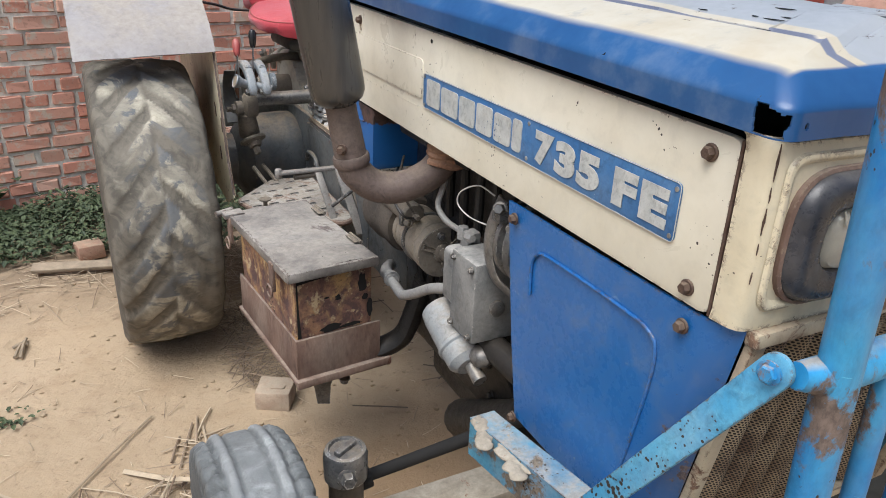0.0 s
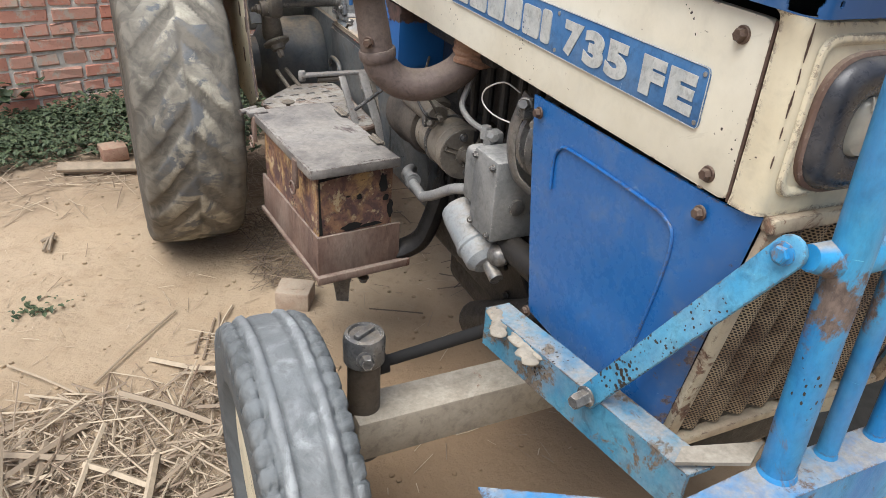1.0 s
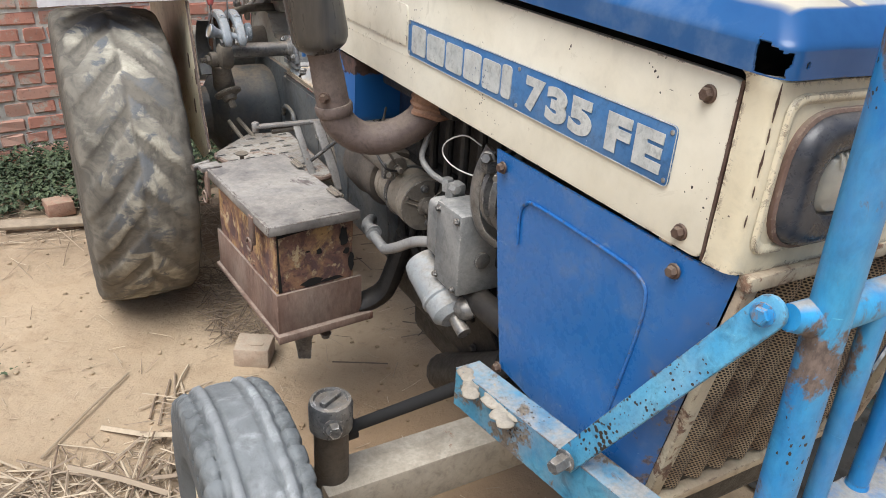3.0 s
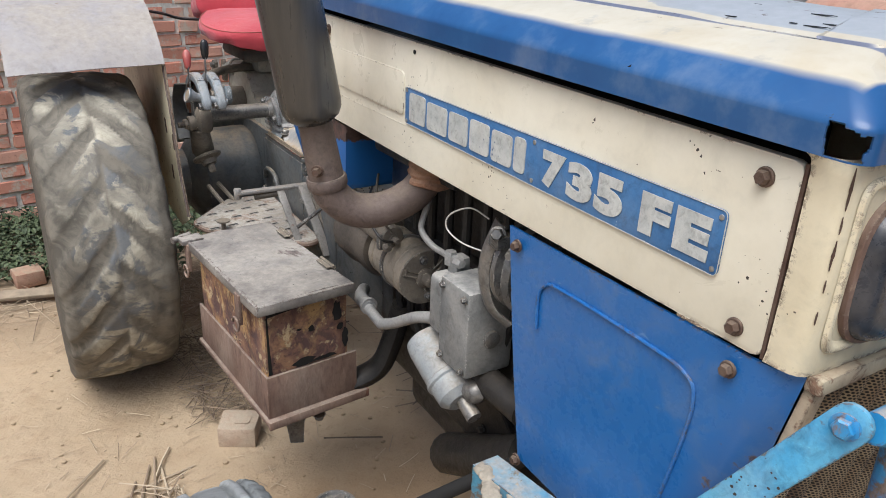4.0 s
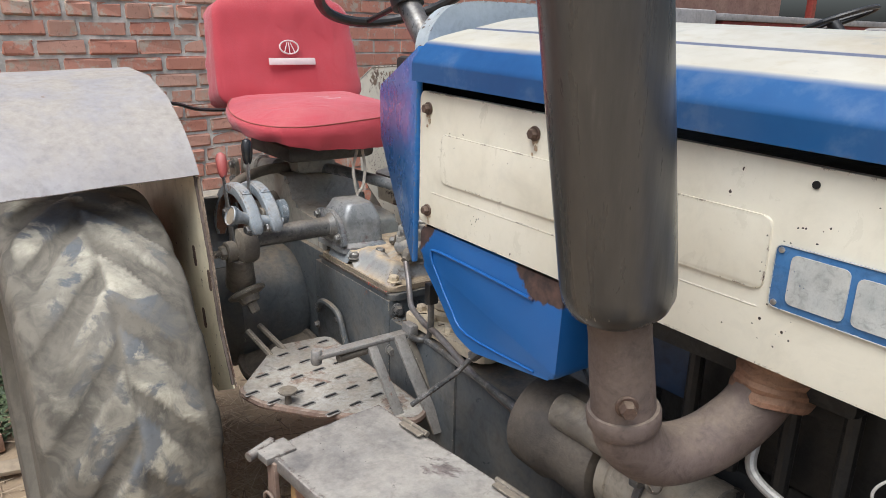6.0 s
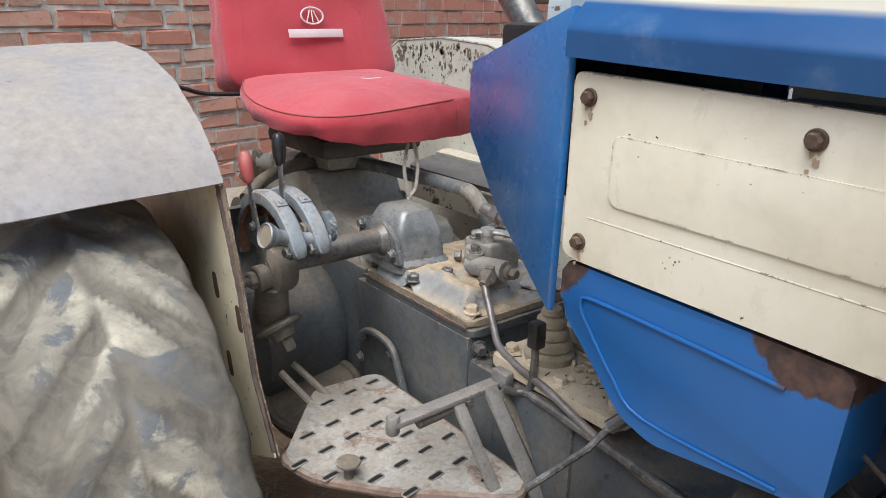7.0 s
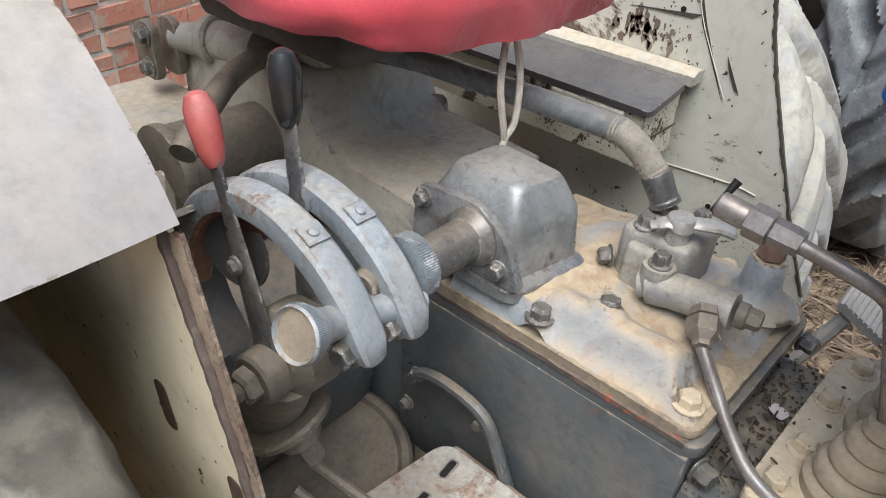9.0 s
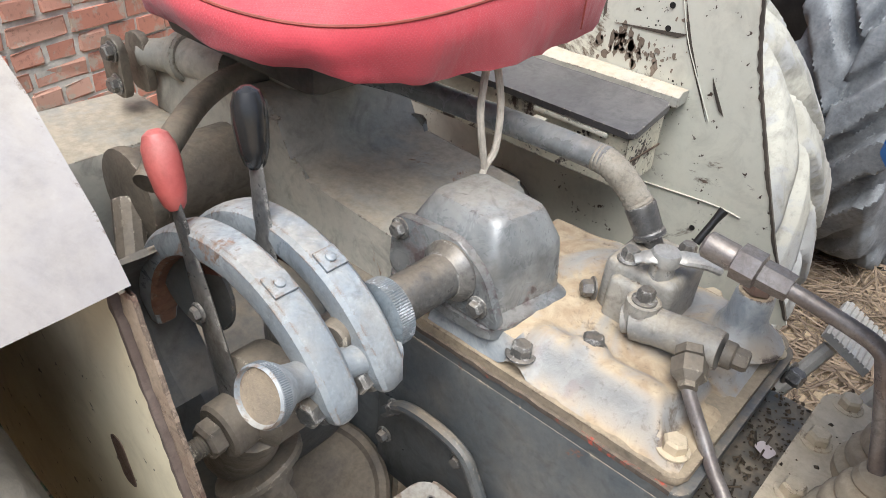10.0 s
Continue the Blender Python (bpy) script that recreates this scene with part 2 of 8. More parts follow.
def fabric():
    m, nt, b = nodes_of("red_seat_cloth")
    v = coords(nt)
    big = noise_tex(nt, v, 5, 5)
    col = mixc(nt, ramp(nt, big, 0.3, 0.7), (0.43, 0.034, 0.05), (0.53, 0.060, 0.078))
    col = mixc(nt, mul(nt, upness(nt, 0.3, 1.0), ramp(nt, noise_tex(nt, v, 9, 6), 0.35, 0.7, 0.0, 0.25)), col, (0.60, 0.26, 0.23))
    nt.links.new(col, b.inputs["Base Color"])
    b.inputs["Roughness"].default_value = 0.85
    b.inputs["Sheen Weight"].default_value = 0.3
    chk = add(nt, "ShaderNodeTexChecker", Scale=420.0)
    nt.links.new(v, chk.inputs["Vector"])
    nt.links.new(mixc(nt, mul(nt, chk.outputs["Fac"], 0.28), col, (0.30, 0.025, 0.035)), b.inputs["Base Color"])
    wr = noise_tex(nt, coords(nt, (1, 1, 0.5)), 11, 3, 0.5, 1.2)
    bump(nt, b, mul(nt, mul(nt, wr, 0.9), mul(nt, chk.outputs["Fac"], 0.05), "ADD"), 0.55, 0.014)
    return m


def plain(name, c, rough=0.6, metal=0.0, var=0.3, scale=12, bumps=0.1, rnd=False):
    m, nt, b = nodes_of(name)
    v = coords(nt, (1, 1, 1), rnd)
    n1, n2 = noise_tex(nt, v, scale, 6), noise_tex(nt, v, scale * 9, 5)
    col = mixc(nt, ramp(nt, n1, 0.3, 0.7), tuple(x * (1 - var) for x in c), tuple(min(1, x * (1 + var)) for x in c))
    col = mixc(nt, mul(nt, n2, 0.3), col, tuple(x * 0.6 for x in c))
    nt.links.new(col, b.inputs["Base Color"])
    b.inputs["Roughness"].default_value, b.inputs["Metallic"].default_value = rough, metal
    bump(nt, b, n2, bumps, 0.004)
    return m


def box_mat():
    """Sheet eaten by rust: purple-brown scale, ochre streaks running down, black pits."""
    m, nt, b = nodes_of("box_rust")
    v, sv = coords(nt), coords(nt, (1, 1, 0.6))
    streak, mid, fine = noise_tex(nt, sv, 22, 7, 0.65, 0.8), noise_tex(nt, v, 16, 8, 0.7, 0.6), noise_tex(nt, v, 120, 6, 0.7)
    blot = noise_tex(nt, v, 7, 7, 0.6, 0.9)
    col = mixc(nt, ramp(nt, mid, 0.42, 0.58), (0.115, 0.058, 0.048), (0.31, 0.17, 0.095))
    col = mixc(nt, ramp(nt, streak, 0.50, 0.60, 0, 0.8), col, (0.50, 0.315, 0.125))
    col = mixc(nt, ramp(nt, blot, 0.46, 0.56, 0, 0.9), col, mixc(nt, ramp(nt, mid, 0.45, 0.55), (0.105, 0.060, 0.056), (0.20, 0.105, 0.075)))
    col = mixc(nt, ramp(nt, noise_tex(nt, v, 30, 6, 0.7), 0.56, 0.62, 0, 0.85), col, (0.56, 0.43, 0.25))
    col = mixc(nt, ramp(nt, fine, 0.56, 0.66, 0, 0.75), col, (0.06, 0.035, 0.028))
    col = mixc(nt, speckle(nt, v, 110, 0.5), col, (0.02, 0.014, 0.012))
    col = mixc(nt, edge_wear(nt, 0.008, mid, 0.9), col, (0.05, 0.03, 0.025))
    nt.links.new(col, b.inputs["Base Color"])
    b.inputs["Roughness"].default_value = 0.85
    bump(nt, b, mul(nt, mul(nt, mid, 0.6), mul(nt, fine, 0.4), "ADD"), 0.9, 0.006)
    return m


def tyre_mat(name, c, R, pale, mud, blue=(0.30, 0.33, 0.37), deep=0.55):
    """Worn rubber: bare dusty lug faces in pale and blue-grey smears, earth between them."""
    m, nt, b = nodes_of(name)
    v = coords(nt)
    off = nt.nodes.new("ShaderNodeVectorMath")
    off.operation = "SUBTRACT"
    nt.links.new(v, off.inputs[0])
    off.inputs[1].default_value = c
    flat = nt.nodes.new("ShaderNodeVectorMath")
    flat.operation = "MULTIPLY"
    nt.links.new(off.outputs["Vector"], flat.inputs[0])
    flat.inputs[1].default_value = (0, 1, 1)
    ln = nt.nodes.new("ShaderNodeVectorMath")
    ln.operation = "LENGTH"
    nt.links.new(flat.outputs["Vector"], ln.inputs[0])
    big, mid, fine = noise_tex(nt, v, 6, 6, 0.6, 1.0), noise_tex(nt, v, 12, 8, 0.62, 1.4), noise_tex(nt, v, 60, 7, 0.72)
    lug = ramp(nt, mul(nt, ln.outputs["Value"], mul(nt, mid, 0.022), "ADD"), R * 0.988 + 0.011, R * 1.003 + 0.011)
    face = mixc(nt, ramp(nt, big, 0.45, 0.60), pale, tuple(x * 0.55 + 0.02 for x in pale))
    face = mixc(nt, ramp(nt, noise_tex(nt, v, 8, 7, 0.6, 0.8), 0.50, 0.55, 0, 0.85), face, tuple(x * 0.42 for x in blue))
    low = mixc(nt, ramp(nt, mid, 0.42, 0.60), mud, tuple(x * deep for x in mud))
    col = mixc(nt, lug, low, face)
    col = mixc(nt, ramp(nt, noise_tex(nt, v, 4.5, 6, 0.6, 1.0), 0.55, 0.66, 0, 0.75), col, tuple(x * 1.1 for x in mud))
    col = mixc(nt, ramp(nt, ln.outputs["Value"], R * 0.95, R * 0.90, 0, 0.7), col, tuple(x * 0.38 for x in mud))
    col = mixc(nt, ramp(nt, fine, 0.5, 0.72, 0, 0.35), col, (0.07, 0.068, 0.062))
    nt.links.new(col, b.inputs["Base Color"])
    b.inputs["Roughness"].default_value = 0.82
    bump(nt, b, mul(nt, mul(nt, mid, 0.7), mul(nt, fine, 0.3), "ADD"), 0.6, 0.006)
    return m


def brick_mat():
    m, nt, b = nodes_of("fired_brick")
    oi = nt.nodes.new("ShaderNodeObjectInfo")
    gi = nt.nodes.new("ShaderNodeNewGeometry")
    r = mul(nt, oi.outputs["Random"], gi.outputs["Random Per Island"], "ADD")
    fr = nt.nodes.new("ShaderNodeMath")
    fr.operation = "FRACT"
    nt.links.new(r, fr.inputs[0])
    v = coords(nt, (1, 1, 1), True)
    col = mixc(nt, ramp(nt, oi.outputs["Random"], 0, 1), (0.58, 0.235, 0.16), (0.66, 0.41, 0.31))
    col = mixc(nt, ramp(nt, gi.outputs["Random Per Island"], 0.2, 1, 0, 0.4), col, (0.38, 0.19, 0.13))
    col = mixc(nt, ramp(nt, noise_tex(nt, v, 11, 8, 0.7), 0.52, 0.60, 0, 0.85), col, (0.50, 0.43, 0.345))
    col = mixc(nt, ramp(nt, noise_tex(nt, v, 42, 6, 0.7), 0.56, 0.66, 0, 0.45), col, (0.22, 0.10, 0.075))
    nt.links.new(col, b.inputs["Base Color"])
    b.inputs["Roughness"].default_value = 0.9
    bump(nt, b, noise_tex(nt, v, 45, 8, 0.7), 0.7, 0.006)
    return m


def sand_mat():
    m, nt, b = nodes_of("sandy_earth")
    v = coords(nt)
    big, mid, fine = noise_tex(nt, v, 1.1, 6), noise_tex(nt, v, 7, 8, 0.65), noise_tex(nt, v, 120, 4, 0.7)
    col = mixc(nt, ramp(nt, big, 0.35, 0.65), (0.345, 0.258, 0.162), (0.43, 0.335, 0.226))
    col = mixc(nt, ramp(nt, mid, 0.52, 0.75, 0, 0.65), col, (0.29, 0.205, 0.125))
    col = mixc(nt, ramp(nt, fine, 0.54, 0.72, 0, 0.2), col, (0.26, 0.18, 0.11))
    col = mixc(nt, ramp(nt, noise_tex(nt, v, 30, 7, 0.7), 0.56, 0.66, 0, 0.45), col, (0.235, 0.165, 0.105))
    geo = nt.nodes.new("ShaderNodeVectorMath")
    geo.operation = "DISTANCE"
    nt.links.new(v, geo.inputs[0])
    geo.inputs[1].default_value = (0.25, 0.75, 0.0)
    sp = nt.nodes.new("ShaderNodeSeparateXYZ")
    nt.links.new(v, sp.inputs[0])
    # Darker, uneven brown as y grows.
    back_brown = mul(nt, ramp(nt, sp.outputs["Y"], 2.45, 3.15), ramp(nt, noise_tex(nt, v, 5, 7, 0.65), 0.36, 0.58, 0.25, 1.0))
    col = mixc(nt, back_brown, col, (0.215, 0.16, 0.105))
    # Darker brown round a point below the engine, fading outwards.
    near_brown = ramp(nt, mul(nt, mul(nt, geo.outputs["Value"], 0.6), mul(nt, mid, 0.35), "ADD"), 0.45, 0.72, 0.75, 0.0)
    col = mixc(nt, near_brown, col, (0.215, 0.135, 0.07))
    nt.links.new(col, b.inputs["Base Color"])
    b.inputs["Roughness"].default_value = 0.95
    hgt = mul(nt, mul(nt, mid, 0.92), mul(nt, fine, 0.08), "ADD")
    bump(nt, b, hgt, 0.9, 0.022)
    return m


def grille_mat():
    """Perforated sheet: rows of small round holes, dark behind."""
    m, nt, b = nodes_of("perforated_grille")
    v = coords(nt, (235, 235, 235))
    sep = nt.nodes.new("ShaderNodeSeparateXYZ")
    nt.links.new(v, sep.inputs[0])

    def op(kind, a, c=0.0):
        n = nt.nodes.new("ShaderNodeMath")
        n.operation = kind
        for sock, val in zip(n.inputs, (a, c)):
            if isinstance(val, (int, float)):
                sock.default_value = val
            else:
                nt.links.new(val, sock)
        return n.outputs[0]
    row = op("FLOOR", sep.outputs["Z"])
    x = op("ADD", sep.outputs["X"], op("MULTIPLY", row, 0.5))
    dx = op("SUBTRACT", op("FRACT", x), 0.5)
    dz = op("SUBTRACT", op("FRACT", sep.outputs["Z"]), 0.5)
    d = op("ADD", op("MULTIPLY", dx, dx), op("MULTIPLY", dz, dz))
    hole = ramp(nt, d, 0.115, 0.15, 1.0, 0.0)
    v2 = coords(nt)
    base = mixc(nt, ramp(nt, noise_tex(nt, v2, 9, 6), 0.35, 0.65), (0.25, 0.17, 0.10), (0.42, 0.34, 0.225))
    base = mixc(nt, ramp(nt, noise_tex(nt, v2, 14, 7), 0.48, 0.64, 0, 0.85), base, (0.10, 0.055, 0.032))
    nt.links.new(mixc(nt, hole, base, (0.008, 0.007, 0.006)), b.inputs["Base Color"])
    b.inputs["Roughness"].default_value = 0.7
    bump(nt, b, op("SUBTRACT", 1.0, hole), 0.5, 0.002)
    return m




def islands(name, a, b_, rough):
    """Small loose pieces, each with its own tone."""
    m, nt, b = nodes_of(name)
    g = nt.nodes.new("ShaderNodeNewGeometry")
    n = noise_tex(nt, coords(nt), 60, 4)
    col = mixc(nt, g.outputs["Random Per Island"], a, b_)
    col = mixc(nt, ramp(nt, n, 0.4, 0.7, 0, 0.4), col, tuple(x * 0.5 for x in a))
    nt.links.new(col, b.inputs["Base Color"])
    b.inputs["Roughness"].default_value = rough
    return m


def tank_mat():
    """Blue paint burnt to rust along the upper edge."""
    m, nt, b = nodes_of("tank_paint")
    v = coords(nt)
    sep = nt.nodes.new("ShaderNodeSeparateXYZ")
    nt.links.new(v, sep.inputs[0])
    n1, n2 = noise_tex(nt, v, 5, 7), noise_tex(nt, v, 45, 6)
    col = mixc(nt, n1, (0.016, 0.098, 0.31), (0.024, 0.128, 0.375))
    edge = mul(nt, ramp(nt, sep.outputs["Z"], 1.075, 1.15), mul(nt, ramp(nt, sep.outputs["Y"], 1.19, 1.26, 1, 0), ramp(nt, sep.outputs["Y"], 1.42, 1.49), "MAXIMUM"))
    mask = ramp(nt, mul(nt, mul(nt, mul(nt, edge, 0.6), mul(nt, n1, 0.55), "ADD"), mul(nt, n2, 0.25), "ADD"), 0.60, 0.64)
    rc = mixc(nt, ramp(nt, n2, 0.35, 0.65), (0.032, 0.022, 0.019), (0.10, 0.055, 0.042))
    col = mixc(nt, mask, col, rc)
    nt.links.new(col, b.inputs["Base Color"])
    nt.links.new(ramp(nt, mask, 0, 1, 0.28, 0.8), b.inputs["Roughness"])
    bump(nt, b, n2, 0.06, 0.003)
    return m


def panel_mat():
    """Blue sheet paint, scratched, with brown grime and bare steel towards its front and lower edges."""
    m, nt, b = nodes_of("panel_paint")
    v = coords(nt)
    sep = nt.nodes.new("ShaderNodeSeparateXYZ")
    nt.links.new(v, sep.inputs[0])
    n1, n2, n3 = noise_tex(nt, v, 4, 7), noise_tex(nt, v, 38, 7, 0.7), noise_tex(nt, v, 150, 6, 0.72)
    col = mixc(nt, n1, (0.016, 0.105, 0.33), (0.026, 0.145, 0.41))
    col = mixc(nt, ramp(nt, noise_tex(nt, v, 9, 8, 0.7, 0.6), 0.52, 0.66, 0, 0.22), col, (0.20, 0.25, 0.30))
    sc = ramp(nt, noise_tex(nt, coords(nt, (12, 30, 70)), 1.0, 3, 0.5, 1.6), 0.71, 0.73, 0, 0.45)
    col = mixc(nt, sc, col, (0.22, 0.34, 0.52))
    low = mul(nt, ramp(nt, sep.outputs["Y"], 0.13, -0.03), ramp(nt, sep.outputs["Z"], 1.10, 0.93, 0.35, 1.0))
    film = ramp(nt, mul(nt, mul(nt, low, 0.55), mul(nt, n1, 0.5), "ADD"), 0.42, 0.80, 0, 0.75)
    col = mixc(nt, film, col, mixc(nt, ramp(nt, n2, 0.4, 0.6), (0.045, 0.052, 0.062), (0.11, 0.092, 0.075)))
    bare = ramp(nt, mul(nt, mul(nt, low, 0.30), mul(nt, n2, 0.75), "ADD"), 0.58, 0.62, 0, 0.9)
    col = mixc(nt, bare, col, mixc(nt, ramp(nt, n3, 0.4, 0.6), (0.06, 0.038, 0.03), (0.17, 0.12, 0.09)))
    col = mixc(nt, speckle(nt, v, 90, 0.05), col, (0.25, 0.33, 0.42))
    col = mixc(nt, edge_wear(nt, 0.006, n2, 0.8), col, (0.08, 0.062, 0.05))
    nt.links.new(col, b.inputs["Base Color"])
    nt.links.new(mul(nt, ramp(nt, n2, 0.3, 0.7, 0.22, 0.34), mul(nt, film, 0.5), "ADD"), b.inputs["Roughness"])
    bump(nt, b, mul(nt, n2, n1, "ADD"), 0.05, 0.003)
    return m


PANELBLUE = panel_mat()
BOXRUST = box_mat()
TYRE = tyre_mat("dusty_tyre", (-0.45, 2.37, 0.545), 0.55, (0.48, 0.44, 0.345), (0.18, 0.16, 0.127), (0.24, 0.27, 0.315))
FTYRE = tyre_mat("grey_front_tyre", (-0.47, 0.47, 0.345), 0.352, (0.38, 0.395, 0.39), (0.17, 0.18, 0.18), (0.55, 0.57, 0.57))
TYREFAR = tyre_mat("pale_dusty_tyre", (1.01, 2.57, 0.605), 0.61, (0.43, 0.415, 0.355), (0.34, 0.325, 0.275), (0.86, 0.86, 0.84), 0.72)
TYRETHIRD = worn("blue_grey_tyre", (0.075, 0.082, 0.092), (0.20, 0.215, 0.23), 0.62, dust=0.8, dustc=(0.36, 0.37, 0.375), scale=7, bumps=0.4, grime=0.5, edge=1.1, edgec=(0.16, 0.17, 0.175), edge_r=0.015, film=0.6)
FARSIDE = worn("flaking_sage_paint", (0.60, 0.60, 0.52), (0.66, 0.64, 0.54), 0.5, dust=0.3, rust=0.40, bumps=0.05, chip=0.5, scale=4, rustc=(0.085, 0.062, 0.045), rust_scale=4.5, grime=0.25, specks=0.4, film=0.3)
CHIPPEDBOX = worn("chipped_box_paint", (0.56, 0.53, 0.42), (0.64, 0.60, 0.47), 0.5, dust=0.2, rust=0.52, bumps=0.08, chip=0.6, scale=6, rustc=(0.055, 0.042, 0.034), rust_scale=14, grime=0.4, edge=1.2, edgec=(0.05, 0.038, 0.03), specks=1.0, film=0.3)
CAPCREAM = worn("front_cap_cream", (0.72, 0.65, 0.48), (0.64, 0.56, 0.39), 0.40, dust=0.25, rust=0.14, bumps=0.03, chip=0.45, scale=4, rust_scale=12, grime=0.22, edge=1.2, edge_r=0.010, specks=0.35, scratch=0.3)
STARTER = worn("tan_dusty_metal", (0.26, 0.225, 0.175), (0.36, 0.315, 0.25), 0.5, 0.15, dust=0.6, scale=9, bumps=0.2, grime=0.5, edge=0.6, edgec=(0.09, 0.075, 0.06))
WRAP = worn("rust_wrap", (0.25, 0.125, 0.075), (0.34, 0.20, 0.125), 0.85, dust=0.35, scale=14, bumps=0.6, grime=0.5)
MIDBROWN = worn("dusty_brown_metal", (0.12, 0.105, 0.088), (0.21, 0.185, 0.15), 0.5, 0.15, dust=0.5, scale=10, bumps=0.25, grime=0.5, edge=0.7, edgec=(0.28, 0.25, 0.20))
GRIME = worn("oily_grime", (0.055, 0.046, 0.039), (0.105, 0.087, 0.069), 0.6, 0.1, dust=0.3, scale=9, bumps=0.3)
BEIGE = worn("beige_caked_dust", (0.58, 0.475, 0.33), (0.67, 0.565, 0.41), 0.75, dust=0.6, rust=0.10, rustc=(0.16, 0.11, 0.07), dustc=(0.56, 0.46, 0.32), scale=9, bumps=0.35, grime=0.3, edge=0.8, edgec=(0.16, 0.115, 0.08))
BOOT = worn("dusty_boot_rubber", (0.34, 0.28, 0.20), (0.47, 0.40, 0.29), 0.75, dust=0.8, dustc=(0.54, 0.44, 0.30), scale=10, bumps=0.2, grime=0.3)
HUMP = worn("blue_grey_cast", (0.16, 0.178, 0.192), (0.35, 0.365, 0.37), 0.25, 0.2, dust=0.45, rust=0.34, rustc=(0.085, 0.066, 0.066), scale=7, bumps=0.15, grime=0.6, edge=1.1, edgec=(0.075, 0.058, 0.058), edge_r=0.012, rust_scale=8)
PALEBLUE = worn("quadrant_paint", (0.225, 0.26, 0.29), (0.39, 0.425, 0.45), 0.33, 0.1, dust=0.6, rust=0.46, scale=9, rust_scale=12, grime=0.6, rustc=(0.14, 0.095, 0.07), dustc=(0.42, 0.37, 0.30), edge=1.1, edgec=(0.11, 0.075, 0.052))
REDRUST = worn("red_brown_rust", (0.15, 0.060, 0.040), (0.24, 0.12, 0.075), 0.65, 0.1, dust=0.5, rust=0.40, rustc=(0.085, 0.045, 0.034), scale=16, rust_scale=18, bumps=0.4, grime=0.5, edge=0.9, edgec=(0.20, 0.18, 0.16))
FLANGEDUST = worn("brown_dusty_flange", (0.20, 0.165, 0.125), (0.33, 0.265, 0.19), 0.75, dust=0.8, rust=0.34, rustc=(0.075, 0.055, 0.042), dustc=(0.44, 0.35, 0.235), scale=11, rust_scale=13, bumps=0.35, grime=0.5, edge=0.9, edgec=(0.085, 0.065, 0.05), film=0.8)
KNURLBLUE = worn("knurled_blue_grey", (0.10, 0.125, 0.145), (0.20, 0.235, 0.26), 0.4, 0.2, dust=0.3, scale=20, grime=0.5, edge=0.6, edgec=(0.30, 0.31, 0.32), edge_r=0.002)
STRIPRUST = worn("mottled_strip_rust", (0.22, 0.155, 0.11), (0.34, 0.26, 0.19), 0.75, dust=0.6, rust=0.58, rustc=(0.085, 0.050, 0.036), dustc=(0.50, 0.42, 0.31), scale=16, rust_scale=22, bumps=0.5, grime=0.5, edge=1.2, edgec=(0.05, 0.034, 0.026), film=0.7)
RIBBED = worn("pale_ribbed_plate", (0.46, 0.44, 0.40), (0.58, 0.56, 0.51), 0.5, dust=0.6, dustc=(0.52, 0.46, 0.37), scale=14, bumps=0.1, grime=0.35)
FLAKED = worn("flaked_brown", (0.17, 0.13, 0.10), (0.27, 0.22, 0.17), 0.7, dust=0.3, rust=0.3, rustc=(0.075, 0.052, 0.04), scale=14, bumps=0.2)
STAIN = worn("run_rust_stain", (0.33, 0.22, 0.135), (0.52, 0.42, 0.30), 0.6, dust=0.2, rust=0.35, rustc=(0.16, 0.085, 0.05), scale=40, rust_scale=60, bumps=0.05)
VALVEDUST = worn("dusty_valve_casting", (0.25, 0.25, 0.245), (0.40, 0.385, 0.345), 0.4, 0.1, dust=0.75, rust=0.3, rustc=(0.10, 0.08, 0.065), dustc=(0.50, 0.425, 0.315), scale=12, bumps=0.2, grime=0.6, edge=1.0, edgec=(0.09, 0.07, 0.055))
PUMPDUST = worn("dusty_pump_casting", (0.15, 0.158, 0.16), (0.25, 0.25, 0.24), 0.42, 0.1, dust=0.95, dustc=(0.50, 0.48, 0.44), scale=9, bumps=0.2, up=(0.25, 0.85), grime=0.5, edge=0.9, edgec=(0.34, 0.32, 0.29), film=0.5)
PIPEGREY = worn("pale_steel_pipe", (0.27, 0.27, 0.265), (0.40, 0.395, 0.38), 0.38, 0.25, dust=0.6, rust=0.2, dustc=(0.46, 0.43, 0.38), scale=12, bumps=0.12, grime=0.4)
FRAMEBAR = worn("flaked_frame_bar", (0.50, 0.43, 0.30), (0.38, 0.30, 0.21), 0.6, dust=0.4, rust=0.56, rustc=(0.11, 0.065, 0.042), scale=8, rust_scale=14, bumps=0.2, grime=0.5, edge=1.2, specks=0.4)
HOSE = worn("grey_braid", (0.27, 0.245, 0.20), (0.36, 0.335, 0.285), 0.8, dust=0.4, scale=30, bumps=0.4)
BRIGHT = worn("bare_pale_steel", (0.42, 0.42, 0.40), (0.55, 0.54, 0.51), 0.32, 0.4, dust=0.35, scale=18, bumps=0.08, grime=0.35, edge=0.6, edgec=(0.12, 0.10, 0.085))
PEDAL = worn("scuffed_pedal_steel", (0.24, 0.23, 0.22), (0.36, 0.345, 0.325), 0.42, 0.2, dust=0.4, rust=0.32, scale=14, bumps=0.15, grime=0.5, edge=0.9, edgec=(0.10, 0.075, 0.06))
# Blue paint darkened by dirt and by shade under the bonnet, put into colour.
SHADEDBLUE = worn("dirty_shaded_blue", (0.006, 0.022, 0.06), (0.010, 0.036, 0.095), 0.5, dust=0.25, scale=8, bumps=0.1, grime=0.5, film=0.3)
SEATPAN = worn("dusty_seat_pan", (0.05, 0.05, 0.048), (0.10, 0.098, 0.09), 0.6, 0.0, dust=0.5, scale=9, bumps=0.15)
